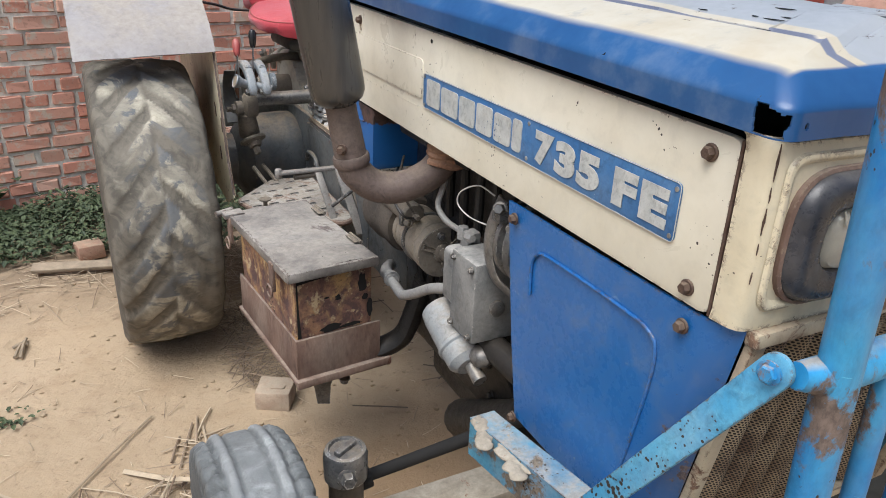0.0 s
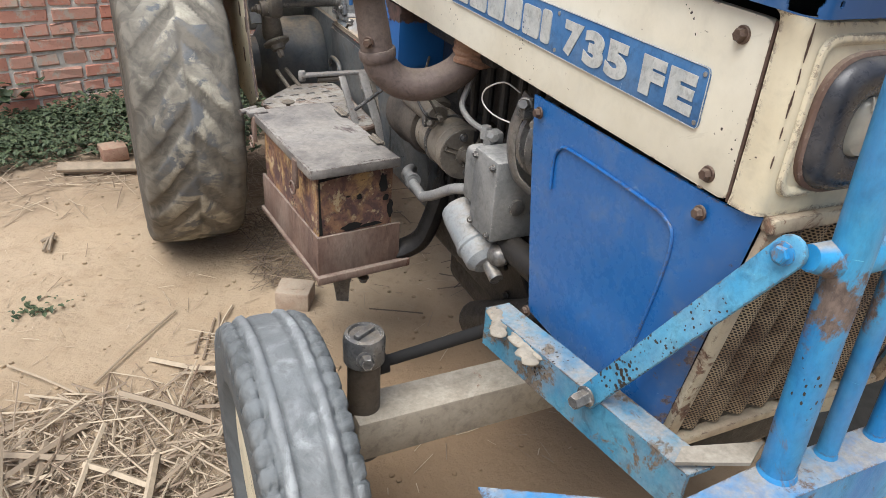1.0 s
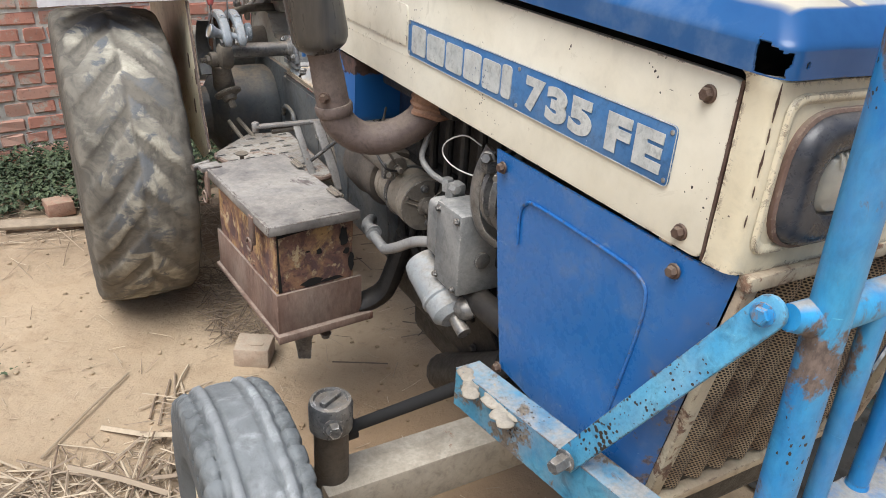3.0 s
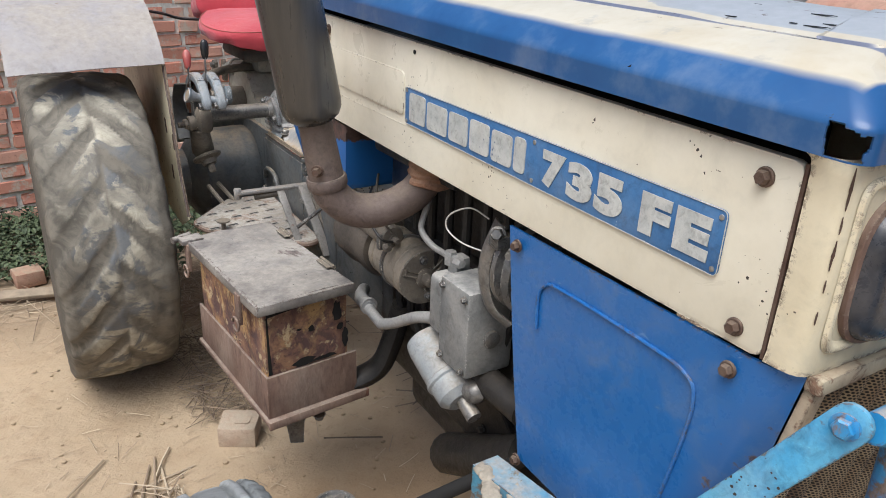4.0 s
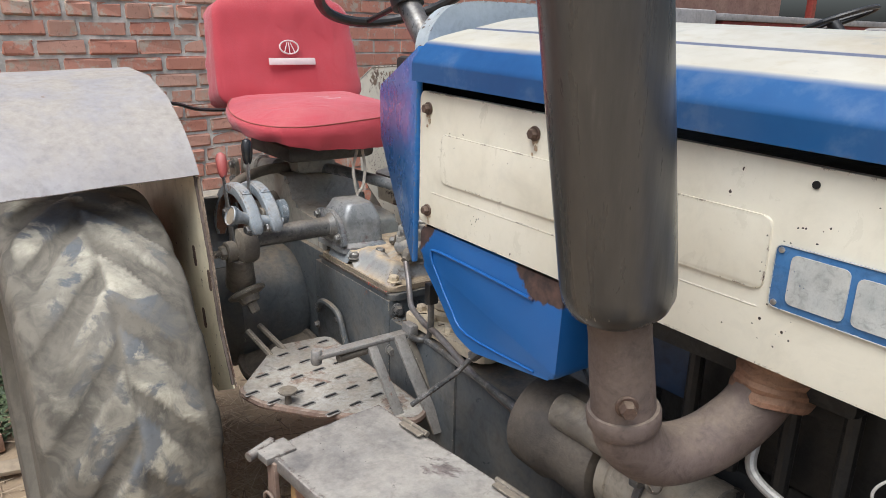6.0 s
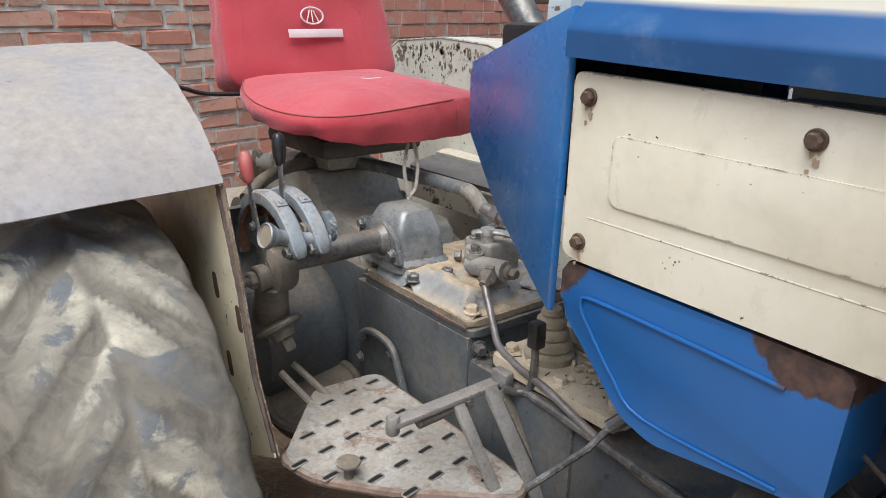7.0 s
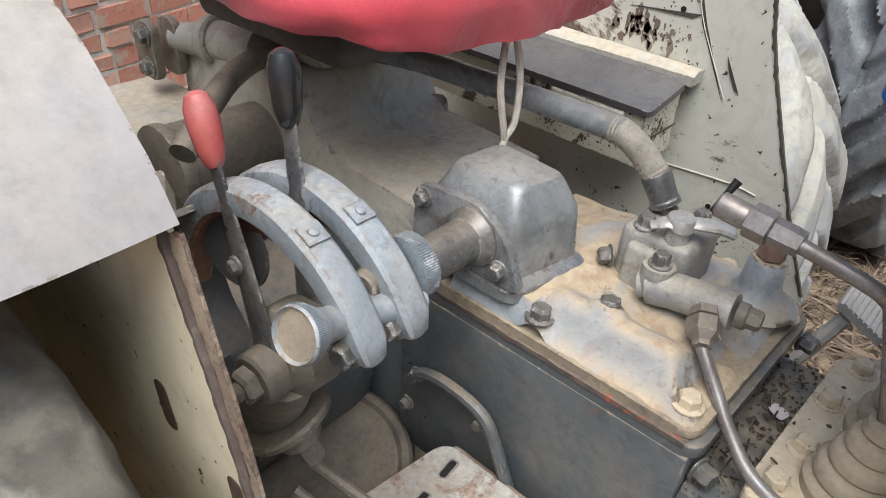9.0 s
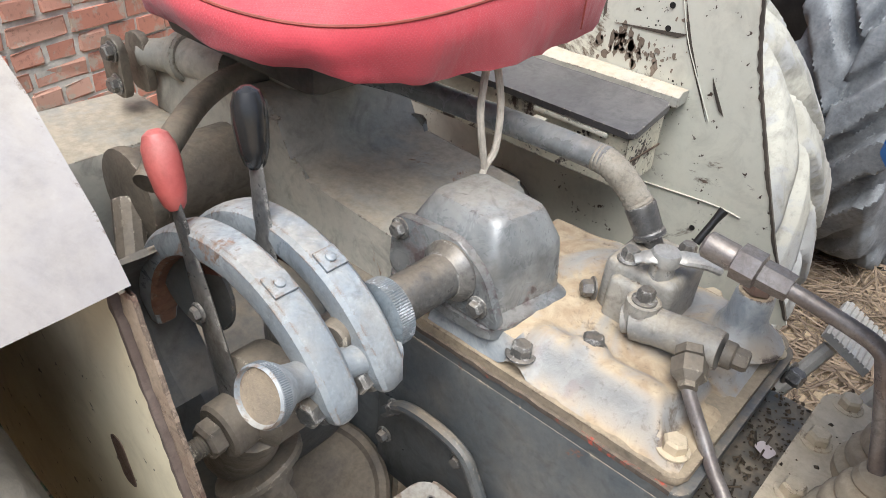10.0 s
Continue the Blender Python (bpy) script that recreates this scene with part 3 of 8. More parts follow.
COWLGREY = worn("pale_cowl_paint", (0.36, 0.41, 0.44), (0.46, 0.51, 0.53), 0.45, dust=0.35, scale=6, bumps=0.04, grime=0.3, edge=0.8, film=0.5)
BROWNPIPE = worn("plum_steel_pipe", (0.20, 0.165, 0.155), (0.34, 0.32, 0.31), 0.33, 0.5, dust=0.35, rust=0.25, scale=16, bumps=0.15, grime=0.5)
CRUMB = islands("dark_crumbs", (0.13, 0.095, 0.06), (0.035, 0.026, 0.018), 0.9)
LAMPRUBBER = worn("scuffed_lamp_rubber", (0.012, 0.014, 0.021), (0.032, 0.036, 0.048), 0.26, dust=0.35, dustc=(0.38, 0.35, 0.31), scale=14, bumps=0.1, up=(0.3, 1.0), grime=0.4)
PALEBRICK = worn("pale_dusty_brick", (0.40, 0.29, 0.21), (0.50, 0.40, 0.30), 0.9, dust=0.8, dustc=(0.48, 0.40, 0.30), scale=18, bumps=0.6, grime=0.35)
CLOTH = fabric()
BRICK, SAND, GRILLE = brick_mat(), sand_mat(), grille_mat()
MORTAR = plain("mortar", (0.66, 0.62, 0.55), 0.95, var=0.38, scale=14, bumps=0.9)
OLDSTRAW = islands("trodden_straw", (0.25, 0.185, 0.125), (0.075, 0.052, 0.036), 0.85)
STRAW = islands("straw", (0.54, 0.44, 0.31), (0.17, 0.115, 0.075), 0.8)
LEAF = islands("weed_leaf", (0.085, 0.115, 0.05), (0.022, 0.04, 0.017), 0.65)
OLDBRICK = worn("dusty_old_brick", (0.33, 0.17, 0.115), (0.42, 0.27, 0.19), 0.9, dust=0.7, scale=18, bumps=0.6)
TANKBLUE = tank_mat()
ROPE = plain("rope", (0.55, 0.50, 0.42), 0.9, scale=60, bumps=0.4)
WHITEPRINT = plain("white_print", (0.70, 0.60, 0.58), 0.8, var=0.12)
SCREW = plain("zinc_screw", (0.45, 0.45, 0.44), 0.35, 0.8)
GLASSLENS = plain("lamp_lens", (0.50, 0.47, 0.39), 0.16, 0.0, var=0.25, scale=20)
WIRE = plain("white_wire", (0.6, 0.58, 0.54), 0.5)
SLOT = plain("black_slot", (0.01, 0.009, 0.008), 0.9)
BARK = plain("grey_plank", (0.30, 0.24, 0.17), 0.85, scale=20)

# ---- mesh helpers ----


def part(name, bm, material, parent=None, label="", angle=35):
    """Links bm as one mesh object under parent; coordinates are the world's."""
    bmesh.ops.recalc_face_normals(bm, faces=bm.faces)
    me = bpy.data.meshes.new(name)
    bm.to_mesh(me)
    bm.free()
    me.materials.append(material)
    me.polygons.foreach_set("use_smooth", [True] * len(me.polygons))
    me.set_sharp_from_angle(angle=radians(angle))
    ob = new(name, me)
    if parent:
        ob.parent = parent
        ob.matrix_parent_inverse = parent_world(parent).inverted()
    if label:
        ob["label"] = label
    return ob


def parent_world(ob):
    m = ob.matrix_basis.copy()
    while ob.parent:
        m = ob.parent.matrix_basis @ ob.matrix_parent_inverse @ m if ob.parent else m
        ob = ob.parent
    return m


def thing(name, at, label, category, group="", kind=""):
    e = new(name)
    e.empty_display_size = 0.1
    e.matrix_basis = Matrix.Translation(at)
    return tagged(e, label, category, group, kind)


def bm_new():
    return bmesh.new()


def box(bm, lo, hi, bev=0.0, m=None, seg=2):
    r = bmesh.ops.create_cube(bm, size=1.0)
    vs = r["verts"]
    c, s = [(a + b) / 2 for a, b in zip(lo, hi)], [b - a for a, b in zip(lo, hi)]
    for v in vs:
        v.co = Vector([v.co[i] * s[i] + c[i] for i in range(3)])
    if m is not None:
        for v in vs:
            v.co = m @ v.co
    if bev:
        es = {e for v in vs for e in v.link_edges}
        bmesh.ops.bevel(bm, geom=list(es), offset=bev, segments=seg, affect="EDGES", profile=0.5)
    return bm


def slab(bm, pts, thick, bev=0.0, seg=2):
    """A flat polygon of 3D points, extruded along its normal by thick."""
    pts = [Vector(p) for p in pts]
    n = Vector((0, 0, 0))
    for i, p in enumerate(pts):
        n += p.cross(pts[(i + 1) % len(pts)])
    n = n.normalized() * thick
    a = [bm.verts.new(p) for p in pts]
    b = [bm.verts.new(p + n) for p in pts]
    f = [bm.faces.new(a), bm.faces.new(b)]
    for i in range(len(a)):
        j = (i + 1) % len(a)
        f.append(bm.faces.new((a[i], a[j], b[j], b[i])))
    if bev:
        es = list({e for x in f for e in x.edges})
        bmesh.ops.bevel(bm, geom=es, offset=bev, segments=seg, affect="EDGES", profile=0.5)
    return bm


def spline(pts, n=6):
    """A smooth curve through the points."""
    p = [Vector(q) for q in pts]
    p = [2 * p[0] - p[1]] + p + [2 * p[-1] - p[-2]]
    out = []
    for i in range(1, len(p) - 2):
        for k in range(n):
            t = k / n
            out.append(0.5 * (2 * p[i] + (p[i + 1] - p[i - 1]) * t + (2 * p[i - 1] - 5 * p[i] + 4 * p[i + 1] - p[i + 2]) * t * t
                              + (3 * p[i] - p[i - 1] - 3 * p[i + 1] + p[i + 2]) * t ** 3))
    out.append(p[-2])
    return out


def tube(bm, pts, r, seg=12, flat=1.0, up=None):
    """A round bar along the points; r is a number or a list of radii; flat squashes it across."""
    pts = [Vector(p) for p in pts]
    rs = r if isinstance(r, (list, tuple)) else [r] * len(pts)
    d0 = (pts[1] - pts[0]).normalized()
    nrm = Vector(up) if up else (Vector((0, 0, 1)) if abs(d0.z) < 0.9 else Vector((1, 0, 0)))
    rings = []
    for i, p in enumerate(pts):
        d = (pts[min(i + 1, len(pts) - 1)] - pts[max(i - 1, 0)]).normalized()
        nrm = (nrm - d * nrm.dot(d)).normalized()
        bi = d.cross(nrm)
        rings.append([bm.verts.new(p + rs[i] * (math.cos(a) * bi + flat * math.sin(a) * nrm)) for a in [2 * math.pi * k / seg for k in range(seg)]])
    for a, b in zip(rings, rings[1:]):
        for k in range(seg):
            bm.faces.new((a[k], a[(k + 1) % seg], b[(k + 1) % seg], b[k]))
    bm.faces.new(rings[0])
    bm.faces.new(list(reversed(rings[-1])))
    return bm


def lathe(bm, prof, m, seg=24, close=True):
    """Rings of (radius, height) round the z axis of m."""
    rings = [[bm.verts.new(m @ Vector((r * math.cos(2 * math.pi * k / seg), r * math.sin(2 * math.pi * k / seg), h))) for k in range(seg)] for r, h in prof]
    for a, b in zip(rings, rings[1:]):
        for k in range(seg):
            bm.faces.new((a[k], a[(k + 1) % seg], b[(k + 1) % seg], b[k]))
    if close:
        bm.faces.new(rings[0])
        bm.faces.new(list(reversed(rings[-1])))
    return bm


def aim(at, way, up=None):
    """A frame at a point whose z axis runs along way."""
    q = Vector(way).to_track_quat("Z", "Y").to_matrix().to_4x4()
    return Matrix.Translation(at) @ q


def bolt(bm, at, way, r=0.011, h=0.009, washer=True):
    m = aim(at, way)
    if washer:
        lathe(bm, [(r * 1.35, 0), (r * 1.35, 0.002), (r * 1.2, 0.003)], m, 16)
    lathe(bm, [(r, 0.002), (r, h * 0.8), (r * 0.8, h)], m, 6)
    return bm


def blob(bm, at, rad, seg=12, rings=8):
    c, (rx, ry, rz) = Vector(at), rad
    m = Matrix.Translation(c) @ Matrix.Diagonal((rx, ry, rz, 1))
    bmesh.ops.create_uvsphere(bm, u_segments=seg, v_segments=rings, radius=1.0, matrix=m)
    return bm


def rounded(pts, r, n=4):
    """A 2D polygon with rounded corners."""
    out, k = [], len(pts)
    for i in range(k):
        p, a, b = Vector(pts[i]), Vector(pts[i - 1]), Vector(pts[(i + 1) % k])
        d = min(r, (a - p).length / 2.1, (b - p).length / 2.1)
        s, e = p + (a - p).normalized() * d, p + (b - p).normalized() * d
        for j in range(n + 1):
            t = j / n
            out.append(tuple((1 - t) ** 2 * s + 2 * t * (1 - t) * p + t * t * e))
    return out


def shell(bm, sections, close=False):
    """A skin over rows of points that have equal counts."""
    rows = [[bm.verts.new(p) for p in s] for s in sections]
    for a, b in zip(rows, rows[1:]):
        for k in range(len(a) - (0 if close else 1)):
            j = (k + 1) % len(a)
            bm.faces.new((a[k], a[j], b[j], b[k]))
    return bm


def thicken(bm, t):
    bmesh.ops.recalc_face_normals(bm, faces=bm.faces)
    bmesh.ops.solidify(bm, geom=bm.faces[:], thickness=t)
    return bm

# ---- ground and wall ----
WALL_Y, WALL_K = 4.30, 0.23


def ground_z(x, y):
    z = 0.012 * noise.noise((x * 0.9, y * 0.9, 0)) + 0.006 * noise.noise((x * 4, y * 4, 3))
    z += 0.007 * noise.noise((x * 7, y * 7, 11)) + 0.004 * noise.noise((x * 15, y * 15, 5))
    z -= 0.02 * math.exp(-(((x + 0.45) / 0.4) ** 2 + ((y - 2.2) / 0.4) ** 2))
    return z


bm = bm_new()
xs = [-60, -25, -10, -5] + [-3 + 0.05 * i for i in range(121)] + [5, 10, 25, 60]
ys = [-60, -25, -10, -4] + [-1.5 + 0.05 * i for i in range(131)] + [7, 12, 25, 60]
grid = [[bm.verts.new((x, y, ground_z(x, y) if abs(x) < 4 and -2 < y < 6 else 0)) for x in xs] for y in ys]
for a, b in zip(grid, grid[1:]):
    for k in range(len(xs) - 1):
        bm.faces.new((a[k], a[k + 1], b[k + 1], b[k]))
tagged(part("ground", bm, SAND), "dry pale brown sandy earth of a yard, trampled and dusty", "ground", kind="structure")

wall_m = Matrix.Translation((0, WALL_Y, 0)) @ Matrix.Rotation(math.atan(WALL_K), 4, "Z")
bm = bm_new()
box(bm, (-5, 0.007, -0.1), (6, 0.25, 2.35), m=wall_m)
wall_back = tagged(part("wall_back", bm, MORTAR), "rough red brick wall with thick uneven grey mortar joints", "wall", kind="structure")

# ---- tractor ----
XC = 0.28
tractor = thing("tractor", (XC, 1.4, 0), "old blue and cream farm tractor, rusty and dusty, on sand", "tractor")


def part_each(name, bm, material, parent, label="", angle=35):
    """Each loose piece of bm becomes a part of its own."""
    bm.verts.index_update()
    seen, out = set(), []
    for v in list(bm.verts):
        if v in seen:
            continue
        stack, isle = [v], []
        seen.add(v)
        while stack:
            w = stack.pop()
            isle.append(w)
            for e in w.link_edges:
                o = e.other_vert(w)
                if o not in seen:
                    seen.add(o)
                    stack.append(o)
        one, num = bm_new(), {}
        for w in isle:
            num[w] = one.verts.new(w.co)
        for f in {f for w in isle for f in w.link_faces}:
            one.faces.new([num[w] for w in f.verts])
        out.append(part(name, one, material, parent, label, angle))
    bm.free()
    return out


def z_low(y):
    return 1.362 + 0.031 * y


HOOD = [(0.0, 0.0), *[(0.0, 0.00135 * k) for k in range(1, 22)], (0.0, 0.0292), (0.0010, 0.0322), (0.0040, 0.0362), (0.026, 0.0585), (0.031, 0.062),
        (0.060, 0.071), (0.117, 0.0835), (0.1195, 0.0790), (0.132, 0.0805), (0.1350, 0.0865), (0.214, 0.103), (XC + 0.014, 0.110)]


def hood():
    """A folded sheet lid: upright rim, sloping shoulder, crowned top; one corner is rusted through."""
    bm = bm_new()
    rows, us = [], None
    for d, h in HOOD:
        f = d if d < 0.06 else 0.06 + 0.25 * (d - 0.06)
        xs_, yf, r = -0.014 + d, -0.048 + f, 0.020
        pts = [(xs_, y) for y in (1.5, 1.2, 0.9, 0.6, 0.3, 0.1)]
        pts += [(xs_, yf + r + 0.05 - 0.00125 * k) for k in range(40)]
        pts += [(xs_ + r * (1 - math.cos(a)), yf + r * (1 - math.sin(a))) for a in [k * math.pi / 44 for k in range(23)]]
        wide = max(0.0, XC - (xs_ + r))
        pts += [(xs_ + r + min(0.00125 * k, wide), yf) for k in range(1, 43)]
        pts += [(xs_ + r + max(min(0.0525, wide), wide * t), yf - 0.010 * t) for t in (0.4, 0.6, 0.8, 1.0)]
        acc = [0.0]
        for a, b in zip(pts, pts[1:]):
            acc.append(acc[-1] + math.hypot(a[0] - b[0], a[1] - b[1]))
        if us is None:
            us = [q - acc[57] for q in acc]
        rows.append([(x, y, z_low(y) + h) for x, y in pts])

    def eaten(u, h):
        n = noise.noise((u * 75, h * 75, 2)) * 0.009
        left, right, top = -0.038 + n + 0.25 * abs(h - 0.024), 0.004 + n - 0.2 * max(0, h - 0.02), 0.031 + n * 0.8 - 0.004 * (u > -0.006)
        return (left < u < right and 0.001 < h < top) or math.hypot(u - 0.024, h - 0.015) < 0.0036

    for side in (1, -1):
        vs = [[bm.verts.new((x if side > 0 else 2 * XC - x, y, z)) for x, y, z in row] for row in rows]
        for i in range(len(rows) - 1):
            for k in range(len(us) - 1):
                if side > 0 and eaten((us[k] + us[k + 1]) / 2, (HOOD[i][1] + HOOD[i + 1][1]) / 2):
                    continue
                bm.faces.new((vs[i][k], vs[i][k + 1], vs[i + 1][k + 1], vs[i + 1][k]))
    bmesh.ops.remove_doubles(bm, verts=bm.verts[:], dist=0.0002)
    thicken(bm, -0.003)
    return bm


def hood_mat():
    m, nt, b = nodes_of("hood_paint")
    v = coords(nt)
    sep = nt.nodes.new("ShaderNodeSeparateXYZ")
    nt.links.new(v, sep.inputs[0])
    n1, n2 = noise_tex(nt, v, 4, 7), noise_tex(nt, v, 40, 6)
    blue = mixc(nt, ramp(nt, n1, 0.35, 0.65), (0.012, 0.066, 0.20), (0.022, 0.100, 0.265))
    wob = mul(nt, n1, 0.012)
    xx = mul(nt, sep.outputs["X"], wob, "SUBTRACT")
    yy = mul(nt, mul(nt, sep.outputs["Y"], 0.1, "ADD"), wob, "SUBTRACT")
    top = mul(nt, mul(nt, ramp(nt, xx, 0.003, 0.017), ramp(nt, sep.outputs["X"], 2 * XC - 0.017, 2 * XC - 0.012, 1, 0)), ramp(nt, yy, 0.074, 0.080))
    stripe = mul(nt, ramp(nt, sep.outputs["X"], 0.102, 0.105), ramp(nt, sep.outputs["X"], 0.119, 0.122, 1, 0))
    cream = mixc(nt, ramp(nt, noise_tex(nt, v, 7, 7), 0.35, 0.7), (0.52, 0.475, 0.375), (0.60, 0.56, 0.46))
    cream = mixc(nt, ramp(nt, n2, 0.55, 0.75, 0, 0.4), cream, (0.5, 0.42, 0.28))
    cream = mixc(nt, ramp(nt, noise_tex(nt, v, 2.6, 7, 0.62, 0.6), 0.50, 0.66, 0, 0.75), cream, (0.50, 0.42, 0.285))
    cream = mixc(nt, ramp(nt, noise_tex(nt, v, 11, 7, 0.7), 0.60, 0.68, 0, 0.5), cream, (0.33, 0.33, 0.31))
    line = mul(nt, mul(nt, sep.outputs["Y"], 0.55), mul(nt, n1, 0.20), "SUBTRACT")
    bare = mul(nt, ramp(nt, mul(nt, line, mul(nt, sep.outputs["X"], 0.75), "SUBTRACT"), 0.0, 0.004, 1, 0), ramp(nt, sep.outputs["X"], 0.137, 0.140))
    cream = mixc(nt, bare, cream, mixc(nt, n1, (0.31, 0.335, 0.365), (0.39, 0.405, 0.42)))
    cream = mixc(nt, mul(nt, stripe, 0.9), cream, (0.12, 0.145, 0.23))
    col = mixc(nt, top, blue, cream)
    spots = ramp(nt, noise_tex(nt, v, 26, 8, 0.7), 0.715, 0.725)
    col = mixc(nt, spots, col, (0.05, 0.03, 0.02))
    col = mixc(nt, mul(nt, ramp(nt, noise_tex(nt, v, 8, 6, 0.65), 0.52, 0.68, 0, 0.5), ramp(nt, top, 0, 1, 1, 0)), col, (0.16, 0.21, 0.30))
    col = mixc(nt, edge_wear(nt, 0.004, n1, 0.6), col, (0.10, 0.075, 0.06))
    nt.links.new(col, b.inputs["Base Color"])
    nt.links.new(ramp(nt, n2, 0.3, 0.7, 0.30, 0.46), b.inputs["Roughness"])
    b.inputs["Coat Weight"].default_value = 0.1
    bump(nt, b, n1, 0.05, 0.004)
    return m


hood_ob = part("hood", hood(), hood_mat(), tractor, "blue bonnet lid with faded cream top and a rusted hole", 28)

rng = random.Random(21)
for k in range(13):
    x, y = 0.07 + 0.17 * rng.random(), 0.10 + 0.26 * rng.random()
    zt = z_low(y) + float(np.interp(x, (0.05, 0.115, 0.128, 0.2, XC), (0.075, 0.086, 0.088, 0.103, 0.110))) + 0.0008
    ln, wd = 0.006 + 0.012 * rng.random(), 0.0008 + 0.0014 * rng.random()
    bm = bm_new()
    slab(bm, [(x - wd, y - ln, zt), (x + wd, y - 0.4 * ln, zt), (x + wd * 2, y + 0.3 * ln, zt), (x, y + ln, zt), (x - wd * 2, y + 0.2 * ln, zt)], 0.0008)
    part("tear", bm, SLOT, hood_ob)
bm = bm_new()
slab(bm, [(-0.0155, 0.262, z_low(0.26) + 0.030), (-0.0135, 0.250, z_low(0.25) + 0.036), (-0.0128, 0.246, z_low(0.25) + 0.039), (-0.0135, 0.247, z_low(0.25) + 0.031)], -0.0008)
part("tear", bm, SLOT, hood_ob)


def side_panel(parent, sx=lambda x: x, name="side_panel"):
    """Cream side panel, a pressed sheet with a raised field behind the badge."""
    bm = bm_new()
    out = [(0.012, 1.128), (1.497, 1.158), (1.497, 1.392), (0.012, 1.347)]
    pts = rounded(out, 0.012)
    prism_x(bm, pts, sx(0.0), sx(0.012), 0.002)
    return part(name, bm, CREAM, parent, "cream pressed-steel side panel with chips and rust")


def prism_x(bm, poly, x0, x1, bev=0.0):
    """A (y, z) polygon drawn out from x0 to x1."""
    a = [bm.verts.new((x0, y, z)) for y, z in poly]
    b = [bm.verts.new((x1, y, z)) for y, z in poly]
    f = [bm.faces.new(a), bm.faces.new(list(reversed(b)))]
    for i in range(len(a)):
        j = (i + 1) % len(a)
        f.append(bm.faces.new((a[i], b[i], b[j], a[j])))
    if bev:
        bmesh.ops.bevel(bm, geom=list({e for x in f[:2] for e in x.edges}), offset=bev, segments=2, affect="EDGES", profile=0.5)
    return bm


def bead(bm, pts, r):
    tube(bm, spline(pts, 4), r, 8, flat=1.0)


side = side_panel(tractor)
bm = bm_new()
f = rounded([(0.835, 1.230), (1.43, 1.241), (1.43, 1.325), (0.835, 1.312)], 0.012)
prism_x(bm, f, -0.003, 0.004, 0.002)
part("raised_field", bm, CREAM, side)
bm = bm_new()
bead(bm, [(0.001, y, 1.200 + 0.012 * y) for y in (1.46, 1.2, 0.9, 0.84)], 0.0016)
part("pressed_line", bm, CREAM, side)
for y, z in ((0.051, 1.323), (0.048, 1.150), (1.471, 1.363), (1.47, 1.184), (1.204, 1.353)):
    part("bolt", bolt(bm_new(), (-0.0005, y, z), (-1, 0, 0), 0.0082, 0.011), RUSTBOLT, side, "rusty hexagon bolt")
    if y > 1.0:
        for k, (dy, dz, r_) in enumerate(((0.0, -0.006, 0.010), (-0.003, -0.021, 0.0045), (0.004, -0.030, 0.0025))):
            bm = bm_new()
            shape = []
            for i in range(20):
                a = 2 * math.pi * i / 20
                q = r_ * (0.75 + 0.55 * noise.noise((math.cos(a) * 1.8 + y * 9, math.sin(a) * 1.8 + z * 7, k)))
                shape.append((y + dy + q * math.cos(a), z + dz + 1.25 * q * math.sin(a)))
            prism_x(bm, shape, -0.0012, 0.0002)
            part("rust_stain", bm, STAIN, side, "rust-brown stain under a bolt")
bm = bm_new()
lathe(bm, [(0.0042, 0), (0.0042, 0.001)], aim((-0.0008, 0.798, 1.353), (-1, 0, 0)), 12)
part("bolt_hole", bm, SLOT, side)
bm = bm_new()
prism_x(bm, [(0.0075, 1.129), (0.0115, 1.129), (0.0115, 1.347), (0.0075, 1.347)], -0.0006, 0.01)
part("seam", bm, RUSTBOLT, side, "rusted dark seam")
side_far = side_panel(tractor, lambda x: 2 * XC - x)

# badge plate with its lettering
bm = bm_new()
PZ = lambda y: 1.2350 + 0.0225 * (y - 0.085)
plate_c = rounded([(0.083, PZ(0.083) - 0.0385), (0.826, PZ(0.826) - 0.0345), (0.826, PZ(0.826) + 0.0345), (0.083, PZ(0.083) + 0.0395)], 0.008)
prism_x(bm, plate_c, -0.003, -0.0005, 0.0006)
badge = part("badge_plate", bm, PLATEBLUE, tractor, "blue badge plate with pale grey raised marks")
bm = bm_new()
rim_pts = [(-0.0035, y, z) for y, z in plate_c]
tube(bm, rim_pts + rim_pts[:1], 0.0006, 6)
part("rim", bm, LETTER, badge)
for y, dz in ((0.090, 0.031), (0.090, -0.031), (0.820, 0.029), (0.820, -0.029), (0.425, 0.029), (0.425, -0.029)):
    bm = bm_new()
    lathe(bm, [(0.0035, 0), (0.0035, 0.0012), (0.002, 0.002)], aim((-0.003, y, PZ(y) + dz), (-1, 0, 0)), 10)
    part("screw", bm, SCREW, badge)
for y0, y1, h in ((0.808, 0.748, 0.054), (0.741, 0.671, 0.050), (0.664, 0.604, 0.050), (0.597, 0.540, 0.052), (0.533, 0.478, 0.050), (0.472, 0.444, 0.054)):
    c = rounded([(y0, PZ(y0) - 0.0265), (y1, PZ(y1) - 0.0265), (y1, PZ(y1) - 0.0265 + h), (y0, PZ(y0) - 0.0265 + h)], 0.008)
    bm = bm_new()
    prism_x(bm, c, -0.0046, -0.003)
    part("plain_mark", bm, LETTER, badge)


